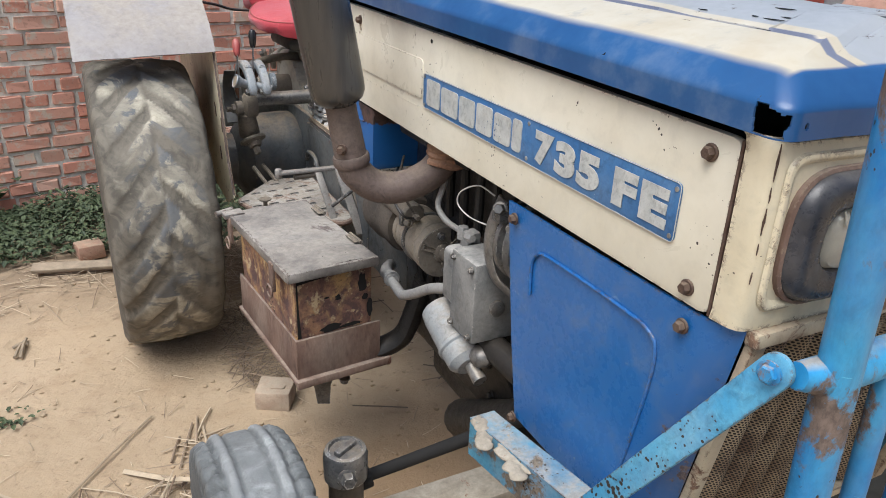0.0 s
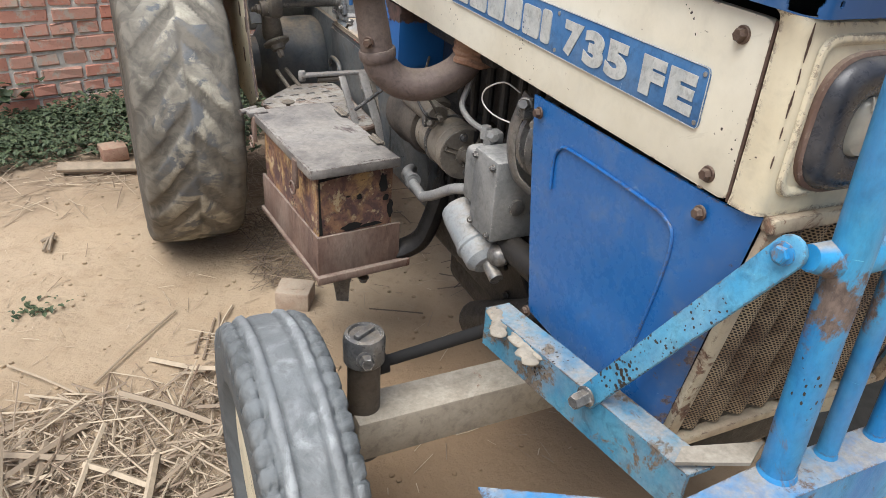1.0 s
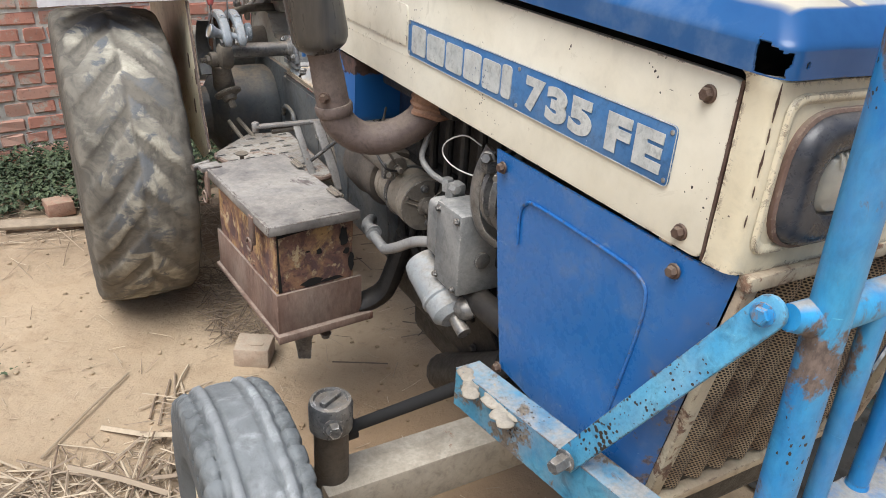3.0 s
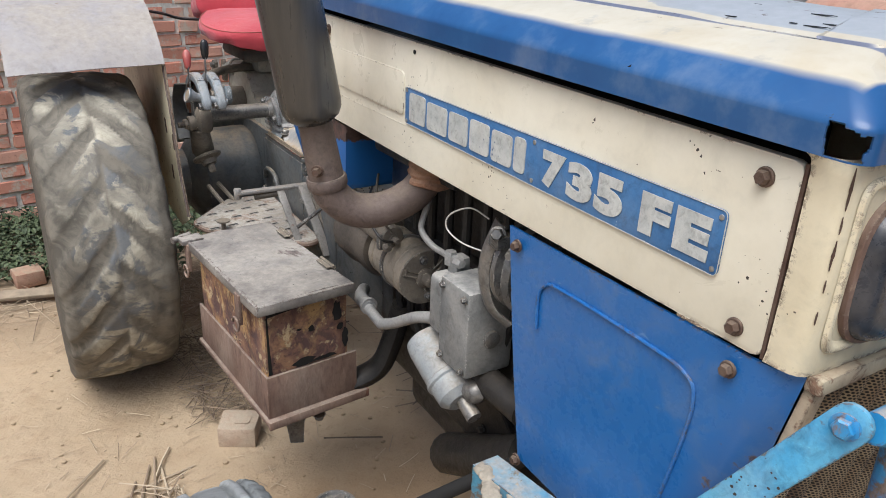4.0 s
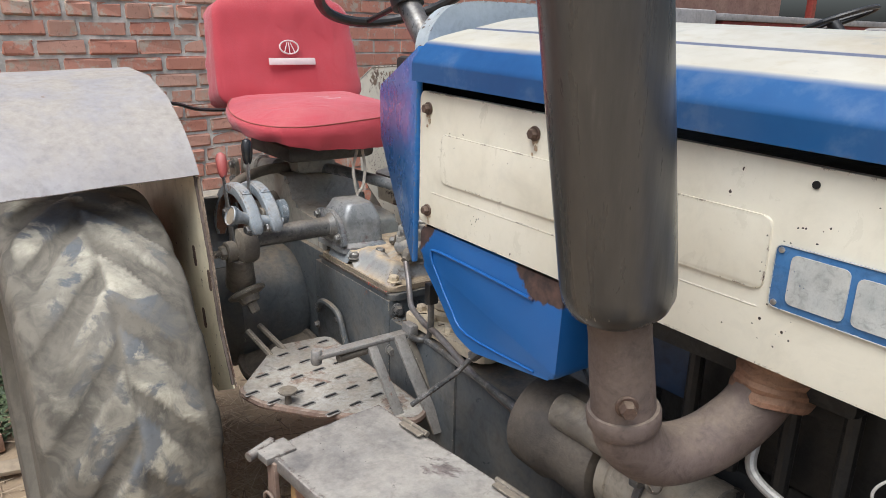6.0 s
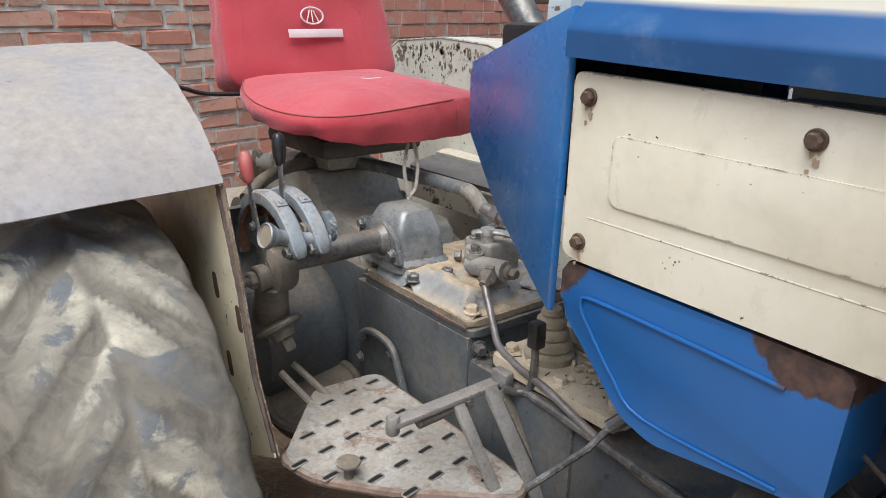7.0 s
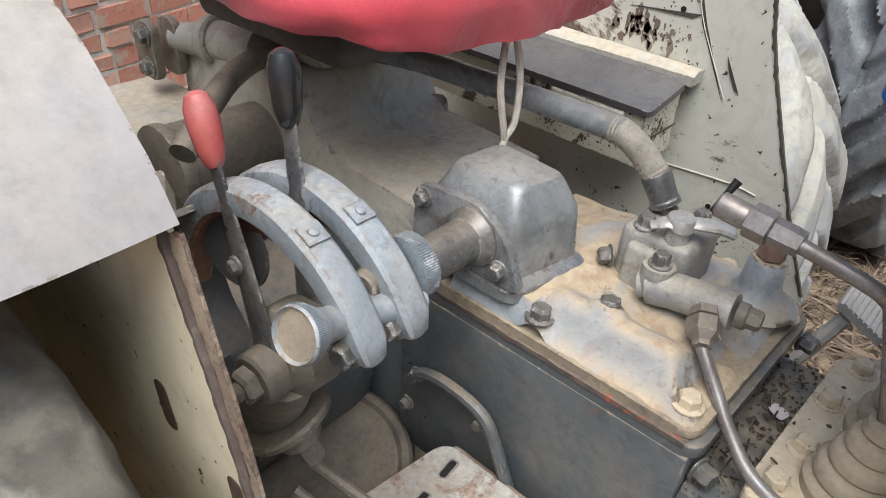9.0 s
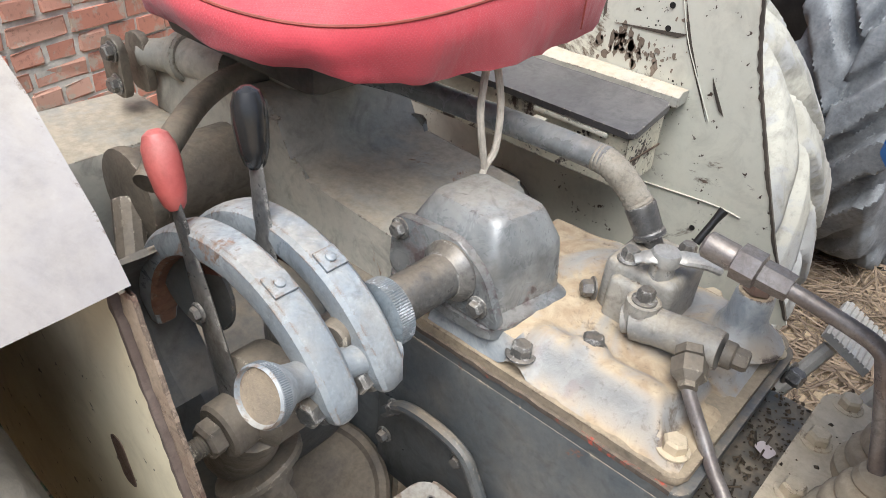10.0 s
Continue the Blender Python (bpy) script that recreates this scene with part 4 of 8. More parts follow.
def lettering(text, size, y0, y1, zc, parent, name):
    """A raised bold character on the badge, facing sideways, fitted between y0 and y1."""
    cu = bpy.data.curves.new(name, "FONT")
    cu.body, cu.size, cu.extrude, cu.offset = text, size, 0.0006, 0.0034
    tmp = new(name, cu)
    me = bpy.data.meshes.new_from_object(tmp.evaluated_get(bpy.context.evaluated_depsgraph_get()))
    bpy.data.objects.remove(tmp)
    bpy.data.curves.remove(cu)
    me.name = name
    co = np.empty(len(me.vertices) * 3)
    me.vertices.foreach_get("co", co)
    co = co.reshape(-1, 3)
    lo, hi = co.min(0), co.max(0)
    u = (co[:, 0] - lo[0]) / (hi[0] - lo[0])
    v = (co[:, 1] - lo[1]) / (hi[1] - lo[1])
    y = y0 + u * (y1 - y0)
    z = zc + 0.0225 * (y - (y0 + y1) / 2) + (v - 0.5) * size
    out = np.stack([-0.0042 - co[:, 2], y, z], 1)
    me.vertices.foreach_set("co", out.ravel())
    me.materials.append(LETTER)
    ob = new(name, me)
    ob.parent = parent
    ob.matrix_parent_inverse = parent_world(parent).inverted()
    return ob


bpy.context.view_layer.update()
for ch, ya, yb in (("7", 0.402, 0.352), ("3", 0.346, 0.295), ("5", 0.289, 0.237), ("F", 0.206, 0.158), ("E", 0.150, 0.099)):
    lettering(ch, 0.053, ya, yb, PZ((ya + yb) / 2) - 0.001, badge, "letter")

# front cap with its lamps, grille and lower panels


def cap_profile(inset=0.0):
    return [(0.0 + inset, 0.008), (0.0005 + inset, -0.010), (0.002 + inset, -0.022), (0.006 + inset, -0.030), (0.013 + inset, -0.0345), (0.030 + inset, -0.037), (XC, -0.046)]


def face_y(x):
    return -0.040 - 0.036 * (x - 0.03)


def mirror(pts):
    return pts + [(2 * XC - x, y) for x, y in reversed(pts[:-1])]


bm = bm_new()
rows = []
for z, d in ((1.127, 0.0), (1.14, -0.002), (1.24, -0.003), (1.342, -0.002), (1.354, 0.001), (1.359, 0.008)):
    rows.append([(x, y + d, z) for x, y in mirror(cap_profile())])
shell(bm, rows)
thicken(bm, 0.004)
cap = part("front_cap", bm, CAPCREAM, tractor, "cream front cap, chipped to rust at its edges")
for s in (1, -1):
    fx = (lambda x: x) if s > 0 else (lambda x: 2 * XC - x)
    bm = bm_new()
    ring_ = lambda g: rounded([(0.016 + g, 1.152 + g), (0.268 - g, 1.152 + g), (0.268 - g, 1.343 - g), (0.016 + g, 1.343 - g)], 0.026 - g * 0.5, 6)
    shell(bm, [[(fx(x), face_y(x) + dy, z) for x, z in ring_(g) + ring_(g)[:1]] for g, dy in ((0.0, 0.001), (0.002, -0.0035), (0.005, -0.0045), (0.009, -0.0035), (0.013, 0.001))])
    part("lamp_surround", bm, CAPCREAM, cap)
    bm = bm_new()
    lamp_c = lambda g: rounded([(0.034 + g, 1.160 + g), (0.238 - g, 1.160 + g), (0.238 - g, 1.320 - g), (0.034 + g, 1.320 - g)], 0.062 - g * 0.6, 8)
    shell(bm, [[(fx(x), face_y(x) + dy, z) for x, z in lamp_c(g)] for g, dy in ((-0.004, 0.002), (-0.004, -0.006), (0.000, -0.008), (0.002, -0.004))], close=True)
    part("lamp_rim", bm, TRAYRUST, cap, "rusty steel rim round the lamp")
    bm = bm_new()
    shell(bm, [[(fx(x), face_y(x) + dy, z) for x, z in lamp_c(g)] for g, dy in ((0.000, 0.0), (0.000, -0.006), (0.003, -0.016), (0.009, -0.023), (0.018, -0.026), (0.030, -0.025), (0.040, -0.020), (0.044, -0.012))], close=True)
    lamp = part("headlamp", bm, LAMPRUBBER, cap, "headlamp in a scuffed black rubber surround")
    bm = bm_new()
    secs = [[(fx(0.136 + (x - 0.136) * k), face_y(0.136) + dy, 1.240 + (z - 1.240) * k) for x, z in lamp_c(0.042)] for k, dy in ((1.0, -0.012), (0.9, -0.020), (0.6, -0.026), (0.25, -0.029))]
    shell(bm, secs, close=True)
    bm.faces.new([v for v in list(bm.verts)[-len(secs[0]):]])
    lens = part("lens", bm, GLASSLENS, lamp, "yellowed ribbed lamp glass")
    for k in range(9):
        bm = bm_new()
        x = 0.096 + 0.010 * k
        tube(bm, [(fx(x), face_y(0.136) - 0.0245, 1.262), (fx(x), face_y(0.136) - 0.0225, 1.272), (fx(x), face_y(0.136) - 0.0195, 1.2775)], 0.0016, 6)
        part("rib", bm, GLASSLENS, lens)

# paint lost along the corner of the cap
for k, (z0, z1, w) in enumerate(((1.354, 1.312, 0.0016), (1.306, 1.288, 0.0009), (1.282, 1.250, 0.0013), (1.240, 1.226, 0.0008), (1.205, 1.190, 0.0010), (1.335, 1.322, 0.0008))):
    bm = bm_new()
    left_, right_ = [], []
    for i in range(13):
        t = i / 12
        z, half = z0 + t * (z1 - z0), w * math.sin(math.pi * (0.04 + 0.92 * t)) * (0.55 + 0.9 * abs(noise.noise((z * 240, k, 0))))
        c_ = 0.0054 + 0.006 * (k == 5) + 0.0012 * noise.noise((z * 60, k, 3))
        left_.append((c_ - half, -0.0330 + half * 0.6, z))
        right_.append((c_ + half, -0.0338 - half * 0.2, z))
    shell(bm, [left_, right_])
    thicken(bm, 0.0008)
    part("paint_loss", bm, RUSTBOLT, cap, "dark streak of bare rusted steel")

bm = bm_new()
rows = []
for z in (0.715, 1.122):
    row, back = [], 0.165 * (1.122 - z)
    for k in range(121):
        x = 0.055 + (2 * XC - 0.11) * k / 120
        row.append((x, -0.022 - 0.026 * abs(math.sin(k / 120 * math.pi * 9)) + back, z))
    rows.append(row)
shell(bm, rows)
thicken(bm, 0.003)
grille = part("grille", bm, GRILLE, tractor, "dusty perforated steel grille with upright ribs", angle=60)
bm = bm_new()
for s in (1, -1):
    fx = (lambda x: x) if s > 0 else (lambda x: 2 * XC - x)
    slab(bm, [(fx(0.026), -0.046, 1.122), (fx(0.052), -0.046, 1.122), (fx(0.052), 0.0236, 0.70), (fx(0.026), 0.0236, 0.70)], 0.014, 0.003)
box(bm, (0.022, -0.05, 1.106), (2 * XC - 0.022, -0.03, 1.1265), 0.003)
box(bm, (0.022, 0.012, 0.690), (2 * XC - 0.022, 0.034, 0.706), 0.003)
part_each("grille_bar", bm, FRAMEBAR, grille, "cream grille frame bar flaked to rust")
bm = bm_new()
box(bm, (0.05, 0.055, 0.70), (2 * XC - 0.05, 0.10, 1.10))
part("radiator", bm, DARK, tractor)

for s in (1, -1):
    fx = (lambda x: x) if s > 0 else (lambda x: 2 * XC - x)
    bm = bm_new()
    rows = []
    for z, t in ((1.122, 0), (1.0, 0.25), (0.85, 0.6), (0.705, 1.0)):
        b0 = 0.478 - 0.068 * t
        pr = [(0.004, b0), (0.002, 0.30), (0.002, 0.1), (0.003, 0.02), (0.008, -0.005), (0.022, -0.032)]
        rows.append([(fx(x + 0.006 * t), y + 0.165 * (1.122 - z) * max(0.0, 1 - max(0.0, y + 0.032) / 0.10), z) for x, y in pr])
    shell(bm, rows)
    thicken(bm, -0.005 if s > 0 else 0.005)
    low = part("lower_panel", bm, PANELBLUE, tractor, "blue lower radiator side panel with scratches")
    if s > 0:
        bm = bm_new()
        bead(bm, [(0.0015, 0.386, 0.98), (0.001, 0.388, 1.035), (0.001, 0.375, 1.058), (0.001, 0.34, 1.068), (0.001, 0.155, 1.066), (0.001, 0.10, 1.058), (0.001, 0.083, 1.035), (0.002, 0.087, 0.97), (0.004, 0.110, 0.84), (0.006, 0.13, 0.735)], 0.0028)
        part("pressed_bead", bm, PANELBLUE, low)
        for at in ((-0.001, 0.044, 1.097), (-0.001, 0.447, 1.099), (0.004, 0.406, 0.709)):
            part("bolt", bolt(bm_new(), at, (-1, 0, 0), 0.0080, 0.011), RUSTBOLT, low, "rusty hexagon bolt")

# fuel tank side and dash cowl
for s in (1, -1):
    fx = (lambda x: x) if s > 0 else (lambda x: 2 * XC - x)
    bm = bm_new()
    tank = rounded([(1.497, 1.152), (1.497, 1.085), (1.44, 1.03), (1.385, 0.972), (1.335, 0.957), (1.135, 0.985), (1.128, 1.144)], 0.015)
    prism_x(bm, tank, fx(0.004), fx(0.26), 0.008)
    tk = part("tank_side", bm, TANKBLUE, tractor, "blue tank flank with a rust-stained upper edge")
    if s > 0:
        bm = bm_new()
        bead(bm, [(0.003, 1.455, 1.085), (0.002, 1.46, 1.105), (0.002, 1.44, 1.113), (0.002, 1.3, 1.108), (0.002, 1.19, 1.102)], 0.0026)
        bead(bm, [(0.003, 1.455, 1.085), (0.003, 1.40, 1.02), (0.003, 1.35, 0.985), (0.003, 1.18, 0.985)], 0.002)
        part("pressed_bead", bm, TANKBLUE, tk)
    bm = bm_new()
    box(bm, (min(fx(0.13), fx(0.2)), 0.99, 0.98), (max(fx(0.13), fx(0.2)), 1.16, 1.16), 0.01)
    part("bulkhead", bm, SHADEDBLUE, tractor)
    # cowl wing, narrowing towards the driver
    bm = bm_new()
    wing = [(0.004, 1.505, 1.075), (0.012, 1.505, 1.466), (0.040, 1.56, 1.452), (0.118, 1.805, 1.378), (0.124, 1.818, 1.352), (0.126, 1.818, 1.262), (0.088, 1.70, 1.155)]
    slab(bm, [(fx(x), y, z) for x, y, z in wing], 0.012 if s > 0 else -0.012, 0.003)
    part("cowl_wing", bm, BLUE, tractor, "blue dash cowl wing, worn at the edge")
bm = bm_new()
box(bm, (0.10, 1.50, 1.20), (0.46, 1.74, 1.44), 0.01)
part("dash_back", bm, DARK, tractor)
bm = bm_new()
slab(bm, [(0.012, 1.503, 1.462), (0.548, 1.503, 1.462), (0.445, 1.805, 1.374), (0.115, 1.805, 1.374)], -0.006)
part("dash_top", bm, BLUE, tractor)

# exhaust
bm = bm_new()
ex = spline([(0.072, 0.835, 1.17), (0.066, 0.838, 1.115), (0.036, 0.850, 1.062), (-0.025, 0.868, 1.030), (-0.085, 0.884, 1.032), (-0.128, 0.892, 1.065), (-0.142, 0.893, 1.105)], 8)
tube(bm, ex, 0.036, 20)
elbow = part("exhaust_elbow", bm, RUSTY, tractor, "brown rusty exhaust elbow")
EXD = Vector((-0.18, 0.02, 1.0)).normalized()
EX0 = Vector((-0.141, 0.892, 1.10))
bm = bm_new()
lathe(bm, [(0.037, -0.016), (0.040, -0.010), (0.0405, 0.004), (0.0385, 0.008)], aim(EX0, EXD), 28)
part("socket", bm, RUSTY, elbow)
bm = bm_new()
lathe(bm, [(0.040, -0.012), (0.047, -0.009), (0.048, -0.002), (0.0435, 0.004), (0.0465, 0.010), (0.044, 0.016), (0.0475, 0.023), (0.044, 0.030), (0.048, 0.038), (0.044, 0.050)], aim((0.064, 0.839, 1.092), (0.12, -0.05, 1)), 28)
for v_ in bm.verts:
    if v_.co.y < 0.892 and v_.co.x > 0:
        v_.co += Vector((noise.noise(v_.co * 40), noise.noise(v_.co * 40 + Vector((7, 0, 0))), noise.noise(v_.co * 25 + Vector((0, 7, 0))))) * 0.006
part_each("collar", bm, WRAP, elbow, "orange-brown wrapped collar")
part("bolt", bolt(bm_new(), EX0 + EXD * 0.028 + Vector((-0.024, -0.026, 0)), (-0.6, -0.75, 0), 0.009, 0.016), RUSTBOLT, elbow)
bm = bm_new()
lathe(bm, [(0.035, 0.0), (0.0345, 0.03), (0.034, 0.06), (0.0325, 0.10), (0.0335, 0.122)], aim(EX0, EXD), 40)
part("neck", bm, RUSTY, elbow, "scorched rusty muffler neck")
bm = bm_new()
lathe(bm, [(0.030, 0.116), (0.036, 0.120), (0.050, 0.130), (0.0565, 0.143), (0.0580, 0.16), (0.0580, 0.34), (0.0580, 0.70), (0.055, 0.73), (0.03, 0.75), (0.028, 0.95)], aim(EX0, EXD), 40)
part("muffler", bm, MUFF, tractor, "smoke-grey upright muffler, leaning and dusty")

# engine
bm = bm_new()
box(bm, (0.13, 0.45, 0.48), (0.43, 1.14, 0.92), 0.02)
box(bm, (0.14, 0.50, 0.92), (0.42, 1.05, 1.12), 0.02)
box(bm, (0.15, 0.06, 0.56), (0.41, 0.5, 0.72), 0.02)
box(bm, (0.17, 0.5, 0.36), (0.39, 1.1, 0.48), 0.03)
for k in range(6):
    tube(bm, [(0.11, 0.62 + 0.07 * k, 0.93), (0.11, 0.62 + 0.07 * k, 1.11)], 0.011, 10)
box(bm, (0.06, 0.74, 1.09), (0.14, 1.10, 1.14), 0.012)
# Added box, unseen under the bonnet, that stops light leaking through the gap.
box(bm, (0.09, 0.25, 1.12), (0.47, 1.46, 1.34), 0.03)
engine_solids = part_each("casting_or_blocker", bm, DARK, tractor, "black oily engine casting set, with one added light-blocking box")
engine = engine_solids[0]
bm = bm_new()
STM = aim((0.088, 0.885, 0.842), (0.04, 1, 0))
lathe(bm, [(0.058, 0.000), (0.063, 0.002), (0.065, 0.008), (0.065, 0.030), (0.0625, 0.032), (0.0625, 0.036), (0.064, 0.038), (0.064, 0.150), (0.0615, 0.152), (0.0615, 0.157), (0.064, 0.159), (0.064, 0.178), (0.056, 0.184)], STM, 40)
starter = part("starter_motor", bm, STARTER, engine, "dusty tan starter motor")
bm = bm_new()
lathe(bm, [(0.058, 0.001), (0.056, 0.010), (0.020, 0.013)], STM, 32)
part("end_recess", bm, DARK, starter, "black recessed end plate")
bm = bm_new()
for k in range(3):
    box(bm, (0.010, -0.006, -0.004), (0.057, 0.006, 0.010), 0.003, STM @ Matrix.Rotation(k * 2.094 + 0.4, 4, "Z"))
lathe(bm, [(0.011, -0.034), (0.014, -0.032), (0.0155, -0.010), (0.024, -0.006), (0.027, 0.010)], STM, 20)
lathe(bm, [(0.058, -0.002), (0.0645, -0.001), (0.0645, 0.004), (0.058, 0.003)], STM, 36)
part("end_cap", bm, MIDBROWN, starter, "ribbed end cap with a hub")
for k in range(2):
    a = k * 3.14 + 1.4
    part("bolt", bolt(bm_new(), STM @ Vector((0.046 * math.cos(a), 0.046 * math.sin(a), -0.002)), STM.to_3x3() @ Vector((0, 0, -1)), 0.008, 0.012), STEEL, starter)
bm = bm_new()
lathe(bm, [(0.066, 0.092), (0.0685, 0.093), (0.0685, 0.104), (0.066, 0.105)], STM, 36)
box(bm, (0.016, 0.975, 0.886), (0.034, 0.992, 0.925), 0.003)
part("strap", bm, STEEL, starter, "steel clamping strap")
bm = bm_new()
lathe(bm, [(0.050, 0.184), (0.074, 0.187), (0.080, 0.200), (0.078, 0.28), (0.086, 0.30), (0.086, 0.36), (0.06, 0.37)], STM, 32)
part("drive_housing", bm, GRIME, engine, "oily starter drive housing")
bm = bm_new()
tube(bm, [(0.052, 1.16, 0.912), (0.050, 0.985, 0.912)], 0.029, 20)
lathe(bm, [(0.030, 0), (0.031, 0.004), (0.026, 0.012), (0.012, 0.014)], aim((0.050, 0.985, 0.912), (0, -1, 0)), 20)
bolt(bm, (0.050, 0.970, 0.912), (0, -1, 0), 0.008, 0.022)
bolt(bm, (0.028, 0.958, 0.900), (-0.6, -0.6, 0.4), 0.009, 0.018)
part("solenoid", bm, MIDBROWN, engine, "dusty brown solenoid")
for k, pts_ in enumerate(([(0.045, 0.965, 0.925), (0.02, 0.99, 0.975), (0.05, 1.06, 1.0), (0.10, 1.15, 1.02)], [(0.06, 0.965, 0.905), (0.01, 0.955, 0.925), (0.015, 1.04, 0.965), (0.09, 1.16, 0.985)])):
    bm = bm_new()
    tube(bm, spline(pts_, 6), 0.0032, 8)
    part("wire", bm, (GRIME, BLACK)[k], engine, ("brown sheathed wire", "black wire")[k])
bm = bm_new()
box(bm, (0.010, 0.590, 0.760), (0.12, 0.695, 0.945), 0.008)
box(bm, (0.015, 0.69, 0.80), (0.11, 0.75, 0.93), 0.016, seg=3)
box(bm, (0.05, 0.70, 0.92), (0.085, 0.735, 0.965), 0.006)
pump = part("injection_pump", bm, PUMPDUST, engine, "grey dusty fuel injection pump")
bm = bm_new()
for y, z in ((0.602, 0.775), (0.602, 0.93), (0.68, 0.775), (0.68, 0.93)):
    bolt(bm, (0.009, y, z), (-1, 0, 0), 0.006, 0.008)
lathe(bm, [(0.018, 0), (0.018, 0.008), (0.014, 0.01)], aim((0.065, 0.590, 0.84), (0, -1, 0)), 18)
part_each("bolt", bm, STEEL, engine)
bm = bm_new()
lathe(bm, [(0.030, -0.006), (0.044, 0), (0.047, 0.02), (0.047, 0.10), (0.05, 0.104), (0.05, 0.112), (0.046, 0.116), (0.044, 0.15), (0.03, 0.165)], aim((0.030, 0.778, 0.752), (0.02, -0.88, -0.40)), 28)
filt = part("fuel_filter", bm, worn("grey_filter_paint", (0.30, 0.33, 0.35), (0.38, 0.40, 0.40), 0.5, 0.2, dust=0.6, scale=12), engine, "pale blue-grey cylindrical fuel filter")
bm = bm_new()
tube(bm, [(0.035, 0.635, 0.69), (0.036, 0.585, 0.668)], 0.016, 16)
blob(bm, (0.05, 0.61, 0.715), (0.028, 0.03, 0.026), 10, 6)
part("drain_stub", bm, STEEL, engine)
bm = bm_new()
tube(bm, [(0.075, 0.62, 0.735), (0.075, 0.48, 0.735)], 0.03, 14)
tube(bm, [(0.12, 0.80, 0.40), (0.10, 0.56, 0.56), (0.10, 0.48, 0.62)], 0.05, 14)
part("side_casting", bm, DARK, engine)
# fuel and bypass pipes
bm = bm_new()
tube(bm, spline([(0.025, 1.09, 0.708), (0.015, 0.97, 0.705), (0.013, 0.945, 0.712), (0.018, 0.90, 0.735), (0.03, 0.82, 0.785), (0.045, 0.745, 0.815)], 7), 0.013, 14)
tube(bm, [(0.10, 1.24, 0.655), (0.06, 1.17, 0.68), (0.032, 1.11, 0.70), (0.022, 1.04, 0.708)], 0.0175, 14)
lathe(bm, [(0.022, 0), (0.022, 0.010)], aim((0.024, 1.055, 0.709), (0, -1, 0)), 14)
part("return_pipe", bm, PIPEGREY, engine, "bare grey steel pipe with a clamp")
bm = bm_new()
tube(bm, spline([(0.075, 0.85, 1.06), (0.06, 0.845, 1.02), (0.045, 0.835, 0.985), (0.045, 0.79, 0.965), (0.055, 0.735, 0.958)], 7), 0.0068, 10)
bolt(bm, (0.058, 0.735, 0.94), (0, 0, 1), 0.014, 0.03, False)
bolt(bm, (0.058, 0.715, 0.955), (0, -1, 0.1), 0.011, 0.024, False)
part("fuel_pipe", bm, PIPEGREY, engine)
bm = bm_new()
tube(bm, spline([(0.05, 0.60, 1.085), (0.035, 0.64, 1.095), (0.02, 0.685, 1.07), (0.02, 0.695, 1.04), (0.03, 0.66, 1.022), (0.045, 0.60, 1.022), (0.06, 0.56, 1.03)], 7), 0.0016, 8)
part("wire", bm, WIRE, engine, "loose pale wire loop")
bm = bm_new()
lathe(bm, [(0.055, 0), (0.085, 0.004), (0.088, 0.02), (0.075, 0.024), (0.07, 0.035), (0.085, 0.04), (0.085, 0.05)], aim((0.105, 0.50, 1.01), (-0.15, 1, 0)), 32)
part("pulley", bm, STEEL, engine)
bm = bm_new()
c = spline([(0.035, 0.545, 1.10), (0.022, 0.56, 1.04), (0.022, 0.565, 0.985), (0.035, 0.555, 0.93), (0.06, 0.53, 0.90)], 6)
tube(bm, c, 0.016, 10, flat=0.35)
box(bm, (0.01, 0.515, 1.06), (0.06, 0.545, 1.085), 0.004)
bolt(bm, (0.02, 0.53, 1.085), (-0.6, -0.6, 0.3), 0.011, 0.02)
bolt(bm, (0.03, 0.495, 1.06), (-1, -0.3, 0), 0.009, 0.016)
part("alternator_bracket", bm, STEEL, engine)
bm = bm_new()
rng = random.Random(4)
for k in range(9):
    y = 0.52 + 0.06 * k
    tube(bm, spline([(0.13, y, 0.6 + 0.05 * rng.random()), (0.10, y + 0.03, 0.72), (0.115, y + 0.02 * rng.random(), 0.9)], 4), 0.006 + 0.006 * rng.random(), 8)
for k in range(14):
    bolt(bm, (0.128, 0.5 + 0.045 * k, 0.52 + 0.3 * rng.random()), (-1, 0, 0), 0.009, 0.012)
part_each("engine_fitting", bm, DARK, engine)

# battery box on its tray
bm = bm_new()
boxm = Matrix.Translation((-0.160, 1.284, 0.58)) @ Matrix.Rotation(radians(5.5), 4, "Z") @ Matrix.Diagonal((1, 1.17, 0.955, 1)) @ Matrix.Translation((0.157, -1.2215, -0.58))
box(bm, (-0.258, 1.030, 0.53), (-0.042, 1.40, 0.768), 0.003, boxm)
bmesh.ops.subdivide_edges(bm, edges=[e for e in bm.edges if e.calc_length() > 0.05], cuts=7, use_grid_fill=True)
for v_ in bm.verts:
    v_.co += Vector((noise.noise(v_.co * 14), noise.noise(v_.co * 14 + Vector((3, 1, 0))), 0)) * 0.004
bbox = part("battery_box", bm, BOXRUST, tractor, "battered steel battery box, eaten by yellow-brown rust")
bm = bm_new()
lid = [(-0.277, 1.018), (-0.036, 1.018), (-0.036, 1.425), (-0.277, 1.425)]
rows = []
for k in range(9):
    y = 1.016 + 0.415 * k / 8
    rows.append([(x, y, 0.787 + 0.006 * noise.noise((x * 9, y * 9, 1)) + (0.004 if abs(x + 0.157) < 0.08 else 0)) for x in (-0.279, -0.24, -0.2, -0.157, -0.11, -0.07, -0.035)])
shell(bm, rows)
thicken(bm, 0.006)
box(bm, (-0.284, 1.006, 0.7635), (-0.034, 1.0165, 0.7915), 0.004)
